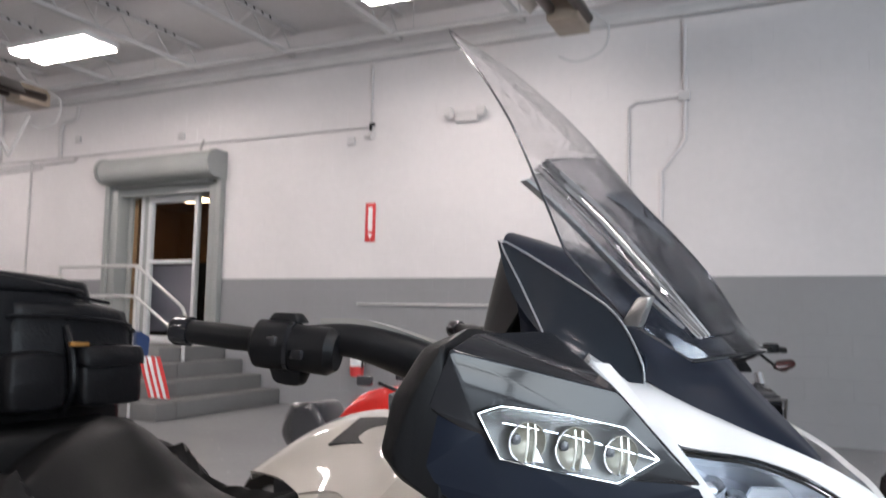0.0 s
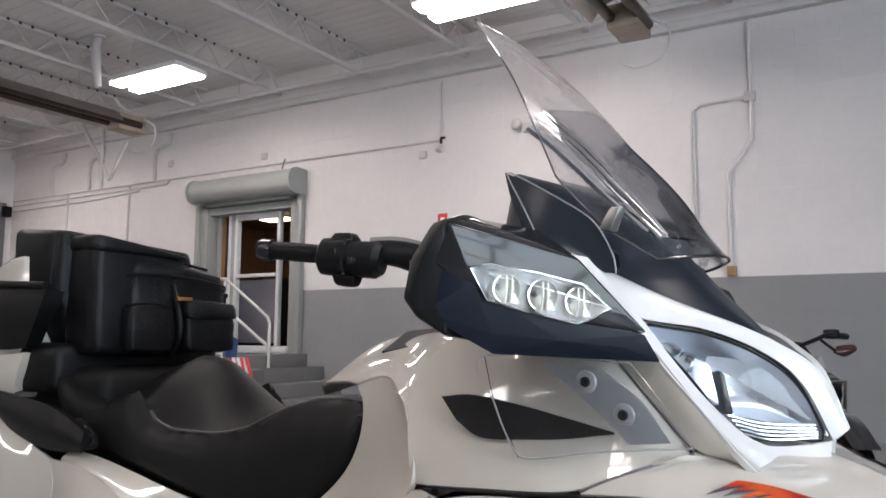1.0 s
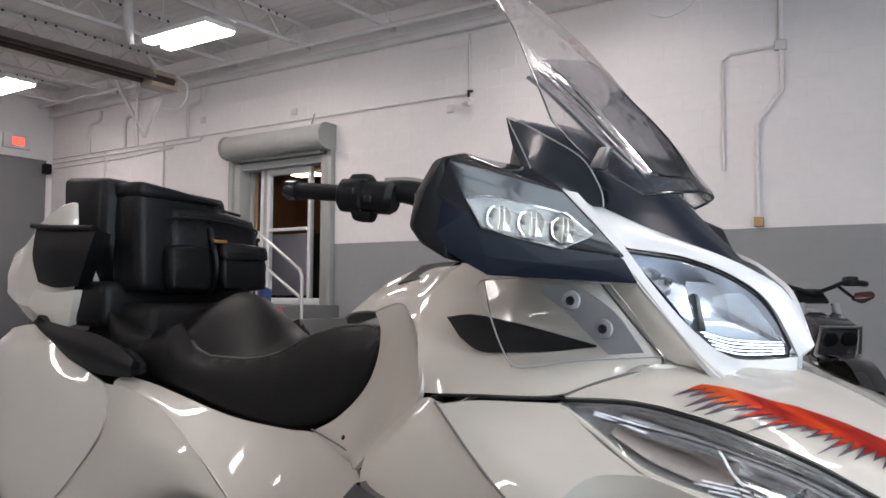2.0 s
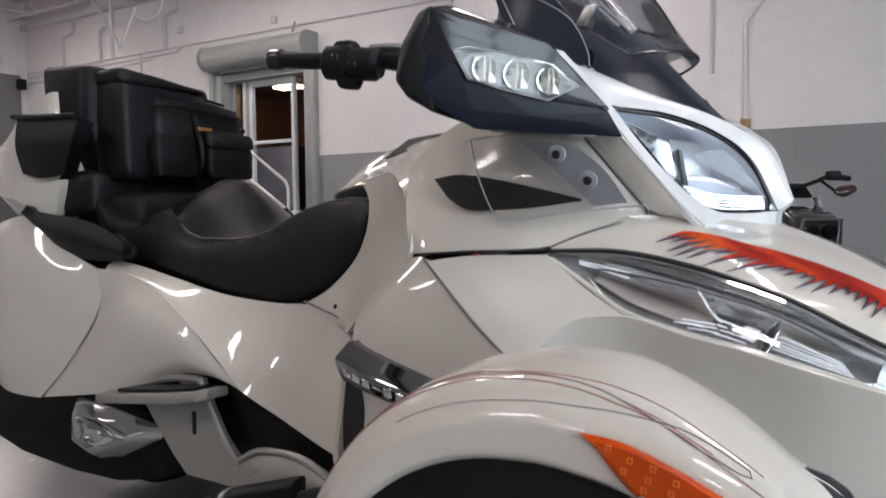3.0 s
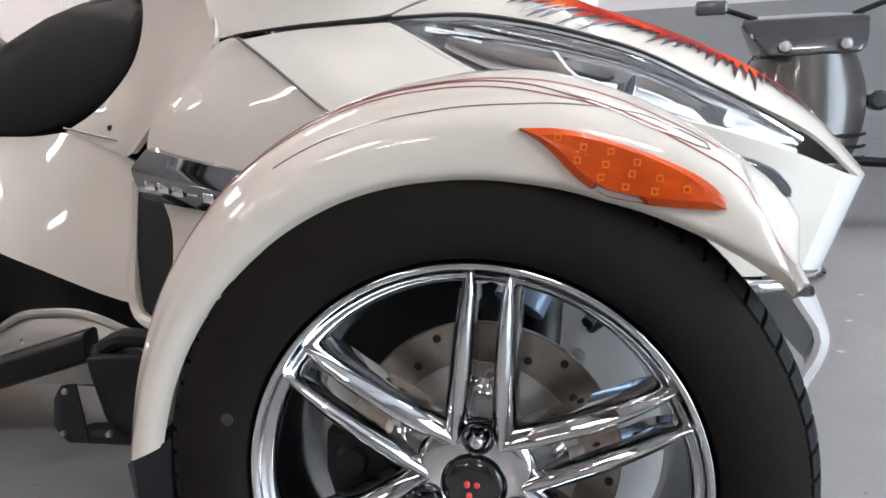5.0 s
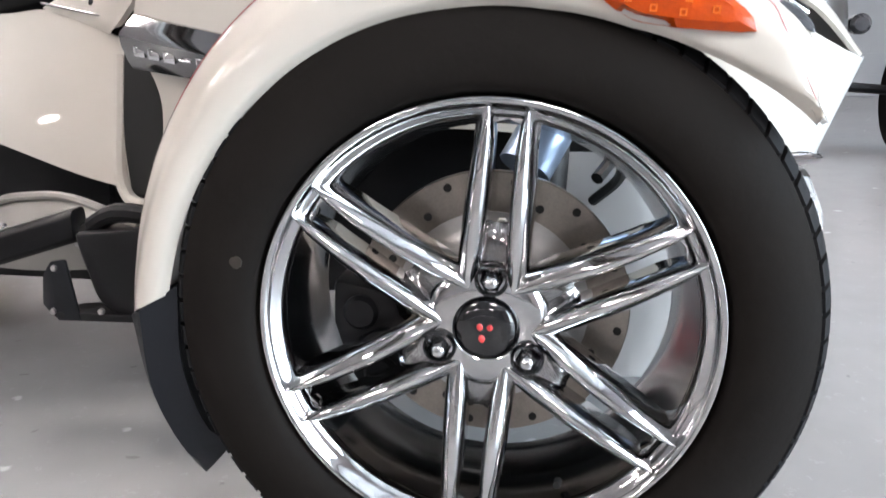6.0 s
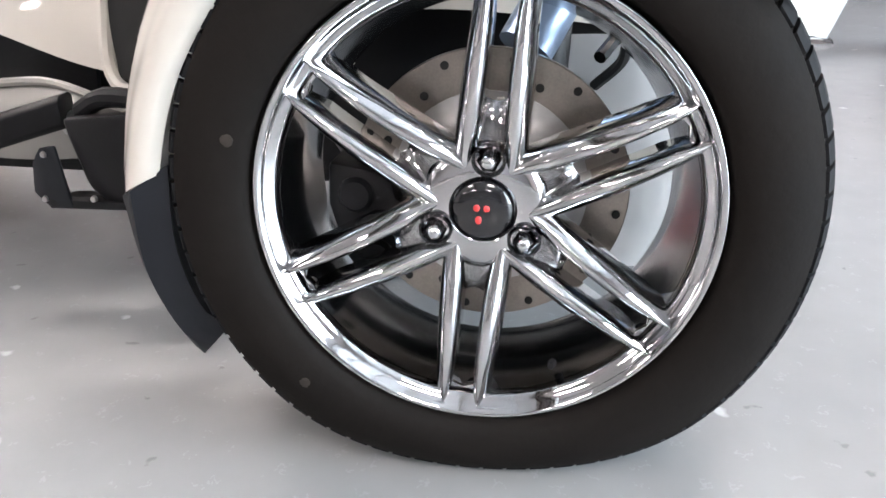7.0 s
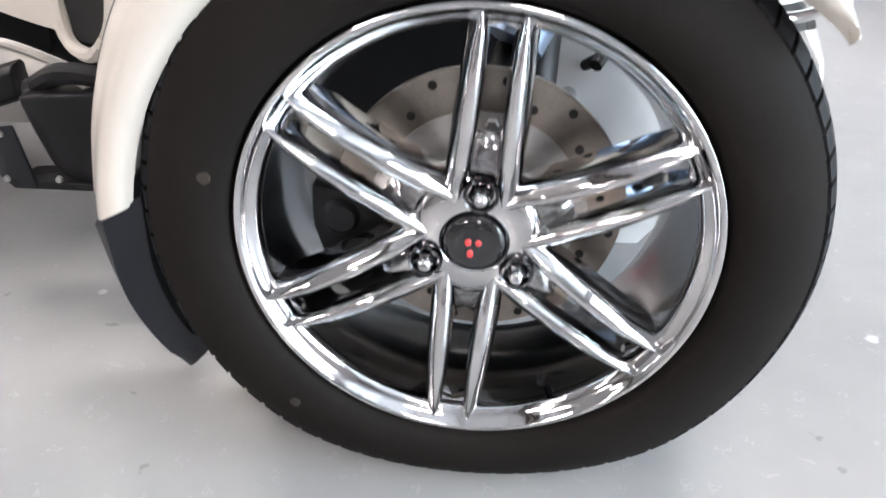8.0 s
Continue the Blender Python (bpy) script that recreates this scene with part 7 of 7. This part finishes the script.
both("guard_foot", hull([(-0.645, 0.287, 0.190), (-0.645, 0.287, 0.176), (-0.50, 0.289, 0.186), (-0.50, 0.289, 0.176), (-0.64, 0.34, 0.186), (-0.50, 0.36, 0.186), (-0.64, 0.34, 0.177), (-0.50, 0.36, 0.177)], 0.002), BLACKPL, bike)
for hx, hz in ((-0.638, 0.254), (-0.650, 0.190), (-0.575, 0.192)):
    both("plate_hole", lathe([(0.0, -0.004), (0.004, -0.003), (0.005, 0.002), (0.0, 0.002)], (hx, 0.288, hz), 12), DULLCHROME, bike)
FRAME[0] = BODY
# exhaust: a black silencer with a bright faceted chrome end cover
ex_out = [(-1.640, 0.420, 0.318), (-1.665, 0.420, 0.215), (-1.600, 0.415, 0.160), (-1.50, 0.412, 0.168), (-1.415, 0.410, 0.195), (-1.255, 0.415, 0.268), (-1.250, 0.415, 0.298), (-1.33, 0.412, 0.308), (-1.45, 0.410, 0.318), (-1.55, 0.412, 0.322)]
bm = hull([(x, y + 0.018, z) for x, y, z in ex_out] + [(x, y + 0.07, z) for x, y, z in ex_out] + [(-1.60, 0.398, 0.280), (-1.60, 0.396, 0.215), (-1.50, 0.390, 0.200), (-1.40, 0.392, 0.235), (-1.34, 0.397, 0.268), (-1.48, 0.392, 0.295)], 0.007, 3)
shield, _ = both("exhaust_shield", bm, CHROME, bike, "chrome exhaust end cover", sharp=30)
ex_win = [Vector(p) for p in ((-1.585, 0.3895, 0.272), (-1.53, 0.385, 0.290), (-1.46, 0.384, 0.284), (-1.40, 0.386, 0.262), (-1.355, 0.3915, 0.258), (-1.42, 0.388, 0.228), (-1.50, 0.386, 0.210), (-1.575, 0.389, 0.222))]
ex_mid = sum(ex_win, Vector()) / len(ex_win)
bm, _ = grid([ex_win, [p.lerp(ex_mid, 0.12) + Vector((0, -0.004, 0)) for p in ex_win], [p.lerp(ex_mid, 0.30) + Vector((0, 0.006, 0)) for p in ex_win], [p.lerp(ex_mid, 0.55) + Vector((0, 0.001, 0)) for p in ex_win], [p.lerp(ex_mid, 0.97) + Vector((0, 0.012, 0)) for p in ex_win]], loop=True)
both("cover_recess", bm, CHROME, shield, "bright faceted recess", sharp=15)
for q in ((-1.56, 0.280), (-1.52, 0.236), (-1.455, 0.262)):
    both("cover_bolt", lathe([(0.0, -0.006), (0.007, -0.005), (0.010, 0.0), (0.010, 0.012), (0.0, 0.012)], (q[0], 0.390, q[1]), 14), CHROME, shield)
both("exhaust", hull([(-2.25, 0.45, 0.33), (-2.25, 0.45, 0.14), (-1.95, 0.44, 0.335), (-1.95, 0.435, 0.11), (-1.70, 0.435, 0.335), (-1.66, 0.435, 0.11), (-1.45, 0.435, 0.125), (-1.27, 0.44, 0.165), (-1.21, 0.45, 0.195), (-1.22, 0.45, 0.30), (-1.40, 0.44, 0.335), (-2.05, 0.66, 0.30), (-2.0, 0.66, 0.14), (-1.65, 0.66, 0.10), (-1.25, 0.66, 0.17), (-1.22, 0.66, 0.30)], 0.02, 3), material("matt_black_silencer", (0.0025, 0.0025, 0.0027), 0.6, spec=0.12, bump=0.05, scale=180, vary=0.2), bike, "black exhaust silencer", sharp=50)

both("pod_lower", skin([[(-1.97, 0.465, 0.905), (-1.86, 0.465, 0.895), (-1.765, 0.48, 0.905)], [(-1.99, 0.455, 0.86), (-1.87, 0.455, 0.85), (-1.78, 0.475, 0.85)], [(-1.93, 0.46, 0.825), (-1.86, 0.46, 0.81), (-1.80, 0.48, 0.80)]], 10, 8, 0.03), PEARL, bike, "pearl white trunk corner")
part("backrest", hull([(-1.71, 0.535, 1.225), (-1.715, 0.525, 1.06), (-1.92, 0.515, 1.240), (-1.905, 0.51, 1.10), (-1.70, 0.60, 0.90), (-1.90, 0.58, 0.86), (-1.69, 0.92, 1.195), (-1.72, 0.965, 1.06), (-1.90, 0.97, 1.215), (-1.90, 1.0, 1.08), (-1.70, 0.93, 0.90), (-1.90, 0.95, 0.86)], 0.022, 4), LEATHER, bike, "black leather passenger backrest", sharp=60)
part("backrest_end", hull([(-1.925, 0.513, 1.234), (-1.74, 0.522, 1.222), (-1.735, 0.518, 1.07), (-1.90, 0.506, 1.09), (-1.92, 0.56, 1.236), (-1.74, 0.56, 1.224), (-1.735, 0.56, 1.07), (-1.90, 0.55, 1.09)], 0.012, 3), BLACKPL, bike, "moulded end of the backrest", sharp=60)
part("backrest_base", hull([(x, y, z) for x in (-1.92, -1.66) for y in (0.50, 2 * C - 0.50) for z in (0.80, 0.93)], 0.03, 3), BLACKPL, bike)

# ---- bag on the passenger backrest ----
bag = thing("backrest_bag", "black leather bag with front pockets, hung on the passenger backrest", "bag")
def cushion(lo, hi, slope=(0.0, 0.0), puff=0.02, power=3.2, seed=1, sag=0.006):
    """A soft stuffed block: a rounded box with swollen faces and uneven folds. slope: how far its top leans in x and drops in z across y."""
    bm = bmesh.new()
    bmesh.ops.create_cube(bm, size=2)
    bmesh.ops.subdivide_edges(bm, edges=bm.edges[:], cuts=11, use_grid_fill=True)
    lo, hi = Vector(lo), Vector(hi)
    half, mid = (hi - lo) / 2, (hi + lo) / 2
    for v in bm.verts:
        p = v.co.copy()
        norm = (abs(p.x) ** power + abs(p.y) ** power + abs(p.z) ** power) ** (1 / power)
        q = p * ((0.55 + 0.45 / norm) if norm > 1 else 1.0)
        swell = 1 + puff * (1 - min(1, abs(p.y))) * (1 - 0.6 * abs(p.z))
        w = Vector((mid.x + half.x * q.x * swell, mid.y + half.y * q.y, mid.z + half.z * q.z))
        fold = noise.noise(Vector((w.x * 16 + seed, w.y * 9, w.z * 22))) + 0.5 * noise.noise(Vector((w.x * 40, w.y * 26 + seed, w.z * 55)))
        w += p.normalized() * fold * sag
        t = (w.z - lo.z) / (hi.z - lo.z)
        w.x += slope[0] * t
        w.z += slope[1] * (w.y - lo.y) / (hi.y - lo.y) * t
        v.co = w
    return bm


part("body", cushion((-1.725, 0.555, 0.895), (-1.575, 0.850, 1.205), (-0.02, -0.045), 0.08, 5.0, 3, 0.004), LEATHER, bag, sharp=70)
part("top_flap", cushion((-1.735, 0.550, 1.165), (-1.590, 0.845, 1.213), (0.0, -0.040), 0.04, 4.0, 8, 0.003), LEATHER, bag, "stitched top flap", sharp=70)
part("front_case", cushion((-1.680, 0.640, 0.905), (-1.552, 0.970, 1.158), (-0.03, -0.020), 0.30, 3.0, 5, 0.005), LEATHER, bag, "rounded padded front case", sharp=70)
part("zip", tube([(-1.650, 0.638, 1.082), (-1.586, 0.645, 1.108), (-1.562, 0.68, 1.114), (-1.548, 0.80, 1.110), (-1.557, 0.93, 1.096), (-1.596, 0.970, 1.082)], 0.0042, 8, n=30), LEATHER, bag)
part("piping", tube([(-1.640, 0.638, 0.93), (-1.645, 0.636, 1.05), (-1.650, 0.642, 1.125), (-1.650, 0.68, 1.160), (-1.640, 0.80, 1.164), (-1.640, 0.94, 1.146)], 0.0045, 8, n=40), LEATHER, bag)
part("pocket", cushion((-1.581, 0.625, 0.905), (-1.526, 0.765, 1.035), (-0.01, 0.0), 0.25, 3.0, 11, 0.005), LEATHER, bag, "soft front pocket", sharp=70)
part("pocket", cushion((-1.581, 0.785, 0.905), (-1.511, 0.955, 1.040), (-0.01, -0.004), 0.25, 3.0, 17, 0.005), LEATHER, bag, "soft front pocket", sharp=70)
part("pocket_flap", cushion((-1.581, 0.780, 0.998), (-1.506, 0.960, 1.052), (-0.015, -0.006), 0.20, 3.5, 19, 0.003), LEATHER, bag, sharp=70)
part("strap", tube([(-1.566, 0.772, 1.09), (-1.536, 0.772, 1.02), (-1.530, 0.772, 0.95), (-1.566, 0.775, 0.895)], 0.009, 8, n=14), LEATHER, bag)
part("buckle", box((-1.528, 0.752, 1.046), (-1.516, 0.800, 1.056), 0.002), material("brass_buckle", (0.40, 0.20, 0.06), 0.4, metal=0.8), bag, "small brass buckle")
FRAME[0] = Matrix.Identity(4)


# ---- parked machines and clutter in the background ----
def parked_bike(m, tank):
    t = thing("parked_motorcycle", "dark parked roadster motorcycle standing on the floor", "motorcycle", group="parked motorcycles")
    for x, r in ((0.75, 0.30), (-0.70, 0.31)):
        w = part("wheel", lathe([(0.02, -0.03), (0.2, -0.02), (0.215, -0.05), (0.215, 0.05), (0.2, 0.02), (0.02, 0.03)], (x, 0, r), 32, closed=True), DULLCHROME, t)
        part("tyre", lathe([(0.21, -0.055), (r - 0.02, -0.06), (r, -0.03), (r, 0.03), (r - 0.02, 0.06), (0.21, 0.055)], (x, 0, r), 40, closed=True), RUBBER, w)
    part("fork", tube([(0.75, 0.10, 0.30), (0.52, 0.10, 0.92)], 0.025, 10), CHROME, t)
    part("fork", tube([(0.75, -0.10, 0.30), (0.52, -0.10, 0.92)], 0.025, 10), CHROME, t)
    part("tank", hull([(0.45, 0.10, 0.80), (0.45, -0.10, 0.80), (0.35, 0.17, 0.86), (0.35, -0.17, 0.86), (0.1, 0.16, 0.92), (0.1, -0.16, 0.92), (-0.15, 0.1, 0.80), (-0.15, -0.1, 0.80), (0.1, 0.18, 0.70), (0.1, -0.18, 0.70), (0.42, 0.1, 0.66), (0.42, -0.1, 0.66)], 0.04, 3), tank, t, "painted fuel tank")
    part("seat", hull([(-0.12, 0.11, 0.76), (-0.12, -0.11, 0.76), (-0.6, 0.13, 0.82), (-0.6, -0.13, 0.82), (-0.85, 0.06, 0.86), (-0.85, -0.06, 0.86), (-0.2, 0.1, 0.68), (-0.2, -0.1, 0.68), (-0.8, 0.08, 0.74), (-0.8, -0.08, 0.74)], 0.03, 3), LEATHER, t)
    part("engine", hull([(0.38, 0.16, 0.25), (0.38, -0.16, 0.25), (-0.25, 0.18, 0.25), (-0.25, -0.18, 0.25), (0.3, 0.14, 0.66), (0.3, -0.14, 0.66), (-0.2, 0.14, 0.68), (-0.2, -0.14, 0.68)], 0.04, 2), DULLCHROME, t)
    part("swingarm", tube([(-0.2, 0.12, 0.34), (-0.7, 0.10, 0.31)], 0.03, 8), BLACKPL, t)
    part("exhaust", tube([(0.3, 0.16, 0.35), (0.1, 0.2, 0.22), (-0.5, 0.2, 0.25), (-0.85, 0.2, 0.36)], 0.04, 10, n=14), CHROME, t)
    part("front_fender", skin([[(0.75 + 0.33 * math.cos(a), -0.07, 0.30 + 0.33 * math.sin(a)) for a in (0.5, 1.2, 1.9, 2.6)], [(0.75 + 0.34 * math.cos(a), 0.0, 0.30 + 0.34 * math.sin(a)) for a in (0.5, 1.2, 1.9, 2.6)], [(0.75 + 0.33 * math.cos(a), 0.07, 0.30 + 0.33 * math.sin(a)) for a in (0.5, 1.2, 1.9, 2.6)]], 14, 8, 0.004), BIKEBLACK, t)
    part("headlight", hull([(0.68, 0.13, 0.60), (0.68, -0.13, 0.60), (0.72, 0.12, 0.80), (0.72, -0.12, 0.80), (0.52, 0.13, 0.88), (0.52, -0.13, 0.88), (0.48, 0.12, 0.62), (0.48, -0.12, 0.62)], 0.03, 3), BIKEBLACK, t, "dark headlight cowl")
    part("headlight_trim", tube([(0.70, -0.125, 0.63), (0.735, -0.11, 0.79), (0.735, 0.11, 0.79), (0.70, 0.125, 0.63), (0.695, 0.0, 0.58), (0.70, -0.125, 0.63)], 0.010, 8), DULLCHROME, t, "silver headlight trim")
    part("instrument_pod", hull([(0.50, 0.10, 0.92), (0.50, -0.10, 0.92), (0.42, 0.08, 1.02), (0.42, -0.08, 1.02), (0.38, 0.1, 0.92), (0.38, -0.1, 0.92)], 0.02, 2), BLACKPL, t)
    part("crash_bar", tube([(0.30, 0.14, 0.55), (0.42, 0.34, 0.50), (0.34, 0.36, 0.32), (0.20, 0.18, 0.28)], 0.014, 8, n=16), BLACKPL, t)
    for s in (-1, 1):
        part("lamp", lathe([(0.0, -0.01), (0.04, -0.008), (0.045, 0.01), (0.0, 0.012)], (0, 0, 0), 18), GLOSSBLACK, t, "dark unlit lamp").matrix_local = Matrix.Translation((0.722, 0.055 * s, 0.72)) @ Matrix.Rotation(radians(90), 4, "Z")
        part("handlebar", tube([(0.48, 0.0, 0.98), (0.46, 0.12 * s, 1.02), (0.42, 0.24 * s, 1.06), (0.34, 0.36 * s, 1.05)], 0.013, 10, n=14), BLACKPL, t)
        part("grip", tube([(0.38, 0.30 * s, 1.055), (0.31, 0.42 * s, 1.045)], 0.02, 10), BLACKPL, t)
        part("switch_block", box((0.36, min(0.24 * s, 0.31 * s), 1.03), (0.42, max(0.24 * s, 0.31 * s), 1.09), 0.01), BLACKPL, t)
        part("mirror_stalk", tube([(0.42, 0.18 * s, 1.03), (0.48, 0.22 * s, 0.97), (0.48, 0.25 * s, 0.95)], 0.009, 8, n=10), BLACKPL, t)
        part("mirror_head", hull([(0.48 + a, 0.29 * s + b, 0.945 + c) for a, b, c in ((0.03, -0.07, 0.0), (0.03, 0.07, 0.02), (0.0, -0.05, 0.05), (0.0, 0.06, 0.06), (-0.03, -0.06, 0.0), (-0.03, 0.06, 0.02), (0, 0, -0.03))], 0.01, 2), material("red_brown_mirror_back", (0.05, 0.016, 0.014), 0.2, coat=0.5), t, "dark mirror with a red-brown tint")
    part("kickstand", tube([(-0.05, 0.14, 0.3), (0.0, 0.3, 0.02)], 0.012, 8), BLACKPL, t)
    t.matrix_basis = m
    return t


parked_bike(pose(-0.62, 4.51, 0, 0, 0, -52) @ Matrix.Diagonal((1, 1, 0.92, 1)), BIKEBLACK)


def low_red_machine():
    t = thing("red_scooter", "low parked scooter with bright red bodywork and black seat", "scooter")
    for x in (-1.15, -2.2):
        w = part("wheel", lathe([(0.02, -0.03), (0.12, -0.02), (0.13, -0.04), (0.13, 0.04), (0.12, 0.02), (0.02, 0.03)], (x, 2.62, 0.21), 28, closed=True), DULLCHROME, t)
        part("tyre", lathe([(0.125, -0.045), (0.19, -0.055), (0.21, -0.03), (0.21, 0.03), (0.19, 0.055), (0.125, 0.045)], (x, 2.62, 0.21), 36, closed=True), RUBBER, w)
    part("bodywork", hull([(-1.90, 2.50, 0.60), (-1.90, 2.74, 0.60), (-1.74, 2.47, 0.775), (-1.74, 2.77, 0.775), (-1.60, 2.47, 0.825), (-1.60, 2.77, 0.825), (-1.40, 2.50, 0.80), (-1.40, 2.74, 0.80), (-1.10, 2.54, 0.55), (-1.10, 2.70, 0.55), (-1.25, 2.50, 0.40), (-1.25, 2.74, 0.40), (-1.85, 2.50, 0.40), (-1.85, 2.74, 0.40)], 0.05, 4), RED, t, "glossy red bodywork")
    part("seat", hull([(-1.88, 2.50, 0.62), (-1.88, 2.74, 0.62), (-1.96, 2.50, 0.735), (-1.96, 2.74, 0.735), (-2.10, 2.51, 0.72), (-2.10, 2.73, 0.72), (-2.16, 2.54, 0.58), (-2.16, 2.70, 0.58), (-2.1, 2.52, 0.5), (-2.1, 2.72, 0.5)], 0.05, 4), BIKEBLACK, t, "glossy black seat hump")
    part("frame", hull([(x, y, z) for x in (-2.2, -1.2) for y in (2.55, 2.69) for z in (0.20, 0.42)], 0.03, 2), BLACKPL, t)
    for s in (-1, 1):
        part("mirror_stalk", tube([(-1.52, 2.62 + 0.1 * s, 0.80), (-1.60, 2.62 + 0.16 * s, 0.84)], 0.008, 8), BLACKPL, t)
        part("mirror_head", hull([(-1.66 + a, 2.62 + 0.17 * s + b, 0.845 + c) for a in (-0.035, 0.035) for b in (-0.015, 0.015) for c in (-0.022, 0.022)], 0.008, 2), BIKEBLACK, t)


low_red_machine()


def dark_roadster():
    """The front of a dark three-wheeled roadster facing the camera's side."""
    t = thing("parked_roadster", "dark grey parked roadster with a rounded nose and cowl", "motorcycle")
    x0, y0 = 0.99, 3.0
    dome = bmesh.new()
    rows = []
    for i in range(15):
        f = i / 14
        z = 0.24 + 0.56 * f
        w = 0.24 * math.sin(math.pi * (0.30 + 0.55 * (1 - f))) + 0.02
        rows.append([(x0 + w * math.cos(a), y0 + 0.20 + (0.26 + 0.10 * (1 - f)) * math.sin(a), z) for a in [2 * math.pi * k / 28 for k in range(28)]])
    _, vs = grid(rows, dome, loop=True)
    dome.faces.new(vs[0])
    dome.faces.new(vs[-1])
    part("nose", dome, material("grey_metallic_paint", (0.045, 0.043, 0.042), 0.3, metal=0.2, coat=0.3), t, "glossy dark grey nose")
    for z in (0.36, 0.41, 0.46):
        part("grille_slat", tube([(x0 + 0.06, y0 - 0.125, z), (x0 + 0.16, y0 - 0.07, z), (x0 + 0.23, y0 + 0.06, z)], 0.008, 6, n=10), BLACKPL, t)
    part("cowl", hull([(x0 - 0.24, y0 - 0.02, 0.86), (x0 + 0.22, y0 - 0.02, 0.86), (x0 - 0.20, y0 - 0.06, 0.80), (x0 + 0.18, y0 - 0.06, 0.80), (x0 - 0.30, y0 + 0.10, 0.97), (x0 + 0.26, y0 + 0.10, 0.97), (x0 - 0.2, y0 + 0.45, 1.02), (x0 + 0.18, y0 + 0.45, 1.02), (x0 - 0.18, y0 + 0.4, 0.80), (x0 + 0.16, y0 + 0.4, 0.80)], 0.03, 3), BIKEBLACK, t, "dark headlight cowl")
    for dx in (-0.13, 0.11):
        part("bolt", lathe([(0.0, -0.012), (0.022, -0.010), (0.028, 0.0), (0.028, 0.02), (0.0, 0.02)], (x0 + dx, y0 - 0.052, 0.84), 18), DULLCHROME, t)
    for s in (-1, 1):
        part("side_lamp", lathe([(0.0, -0.02), (0.03, -0.018), (0.045, 0.0), (0.045, 0.05), (0.0, 0.06)], (x0 + 0.30 * s, y0 + 0.12, 0.60), 20), BIKEBLACK, t, "round black side lamp")
        part("suspension_arm", tube([(x0 + 0.15 * s, y0 + 0.2, 0.34), (x0 + 0.55 * s, y0 + 0.25, 0.30)], 0.022, 8), BLACKPL, t)
        w = part("wheel", lathe([(0.02, -0.05), (0.17, -0.04), (0.185, -0.07), (0.185, 0.07), (0.17, 0.04), (0.02, 0.05)], (0, 0, 0), 32, closed=True), DULLCHROME, t)
        w.matrix_local = Matrix.Translation((x0 + 0.62 * s, y0 + 0.25, 0.27)) @ Matrix.Rotation(radians(90), 4, "Z")
        part("tyre", lathe([(0.18, -0.075), (0.24, -0.085), (0.27, -0.06), (0.27, 0.06), (0.24, 0.085), (0.18, 0.075)], (0, 0, 0), 40, closed=True), RUBBER, w)
        part("mirror_stalk", tube([(x0 + 0.2 * s, y0 + 0.2, 0.98), (x0 + 0.34 * s, y0 + 0.18, 1.03)], 0.012, 8), BLACKPL, t)
        part("mirror_head", hull([(x0 + 0.40 * s + a, y0 + 0.18 + b, 1.04 + c) for a in (-0.07, 0.07) for b in (-0.025, 0.025) for c in (-0.03, 0.035)], 0.015, 2), BIKEBLACK, t)
    part("body", hull([(x0 + a, y0 + b, c) for a in (-0.2, 0.2) for b, c in ((0.4, 0.3), (0.4, 0.85), (1.3, 0.3), (1.5, 0.75))], 0.06, 3), BIKEBLACK, t)
    part("tyre", lathe([(0.15, -0.09), (0.25, -0.1), (0.29, -0.07), (0.29, 0.07), (0.25, 0.1), (0.15, 0.09)], (0, 0, 0), 40, closed=True), RUBBER, t).matrix_local = Matrix.Translation((x0, y0 + 1.5, 0.29)) @ Matrix.Rotation(radians(90), 4, "Z")


dark_roadster()

flag = thing("flag", "small striped red, white and blue flag on a short pole", "flag")
fx, fy = -5.0, 4.5
part("pole", tube([(fx - 0.2, fy, 0.0), (fx - 0.2, fy, 0.95)], 0.012, 8), RAILM, flag)
part("base", lathe([(0.0, 0.0), (0.14, 0.0), (0.14, 0.02), (0.0, 0.03)], (0, 0, 0), 24), BLACKPL, flag).matrix_local = Matrix.Translation((fx - 0.2, fy, 0.0)) @ Matrix.Rotation(radians(90), 4, "X")
part("canton", skin([[(fx - 0.19, fy, 0.93), (fx - 0.10, fy - 0.03, 0.95), (fx - 0.02, fy + 0.02, 0.90)], [(fx - 0.19, fy, 0.74), (fx - 0.10, fy - 0.03, 0.74), (fx - 0.03, fy + 0.02, 0.72)]], 8, 5, 0.003, cross=False), BLUEPL, flag)
for k in range(7):
    x0 = fx - 0.10 + 0.034 * k
    part("stripe", skin([[(x0, fy - 0.02 + 0.01 * (k % 3), 0.74), (x0 + 0.034, fy - 0.02 + 0.01 * ((k + 1) % 3), 0.74)], [(x0 + 0.06, fy - 0.02, 0.60), (x0 + 0.094, fy - 0.01, 0.60)], [(x0 + 0.12, fy, 0.40), (x0 + 0.154, fy, 0.40)]], 3, 8, 0.003), SIGNRED if k % 2 == 0 else SIGNWHITE, flag)
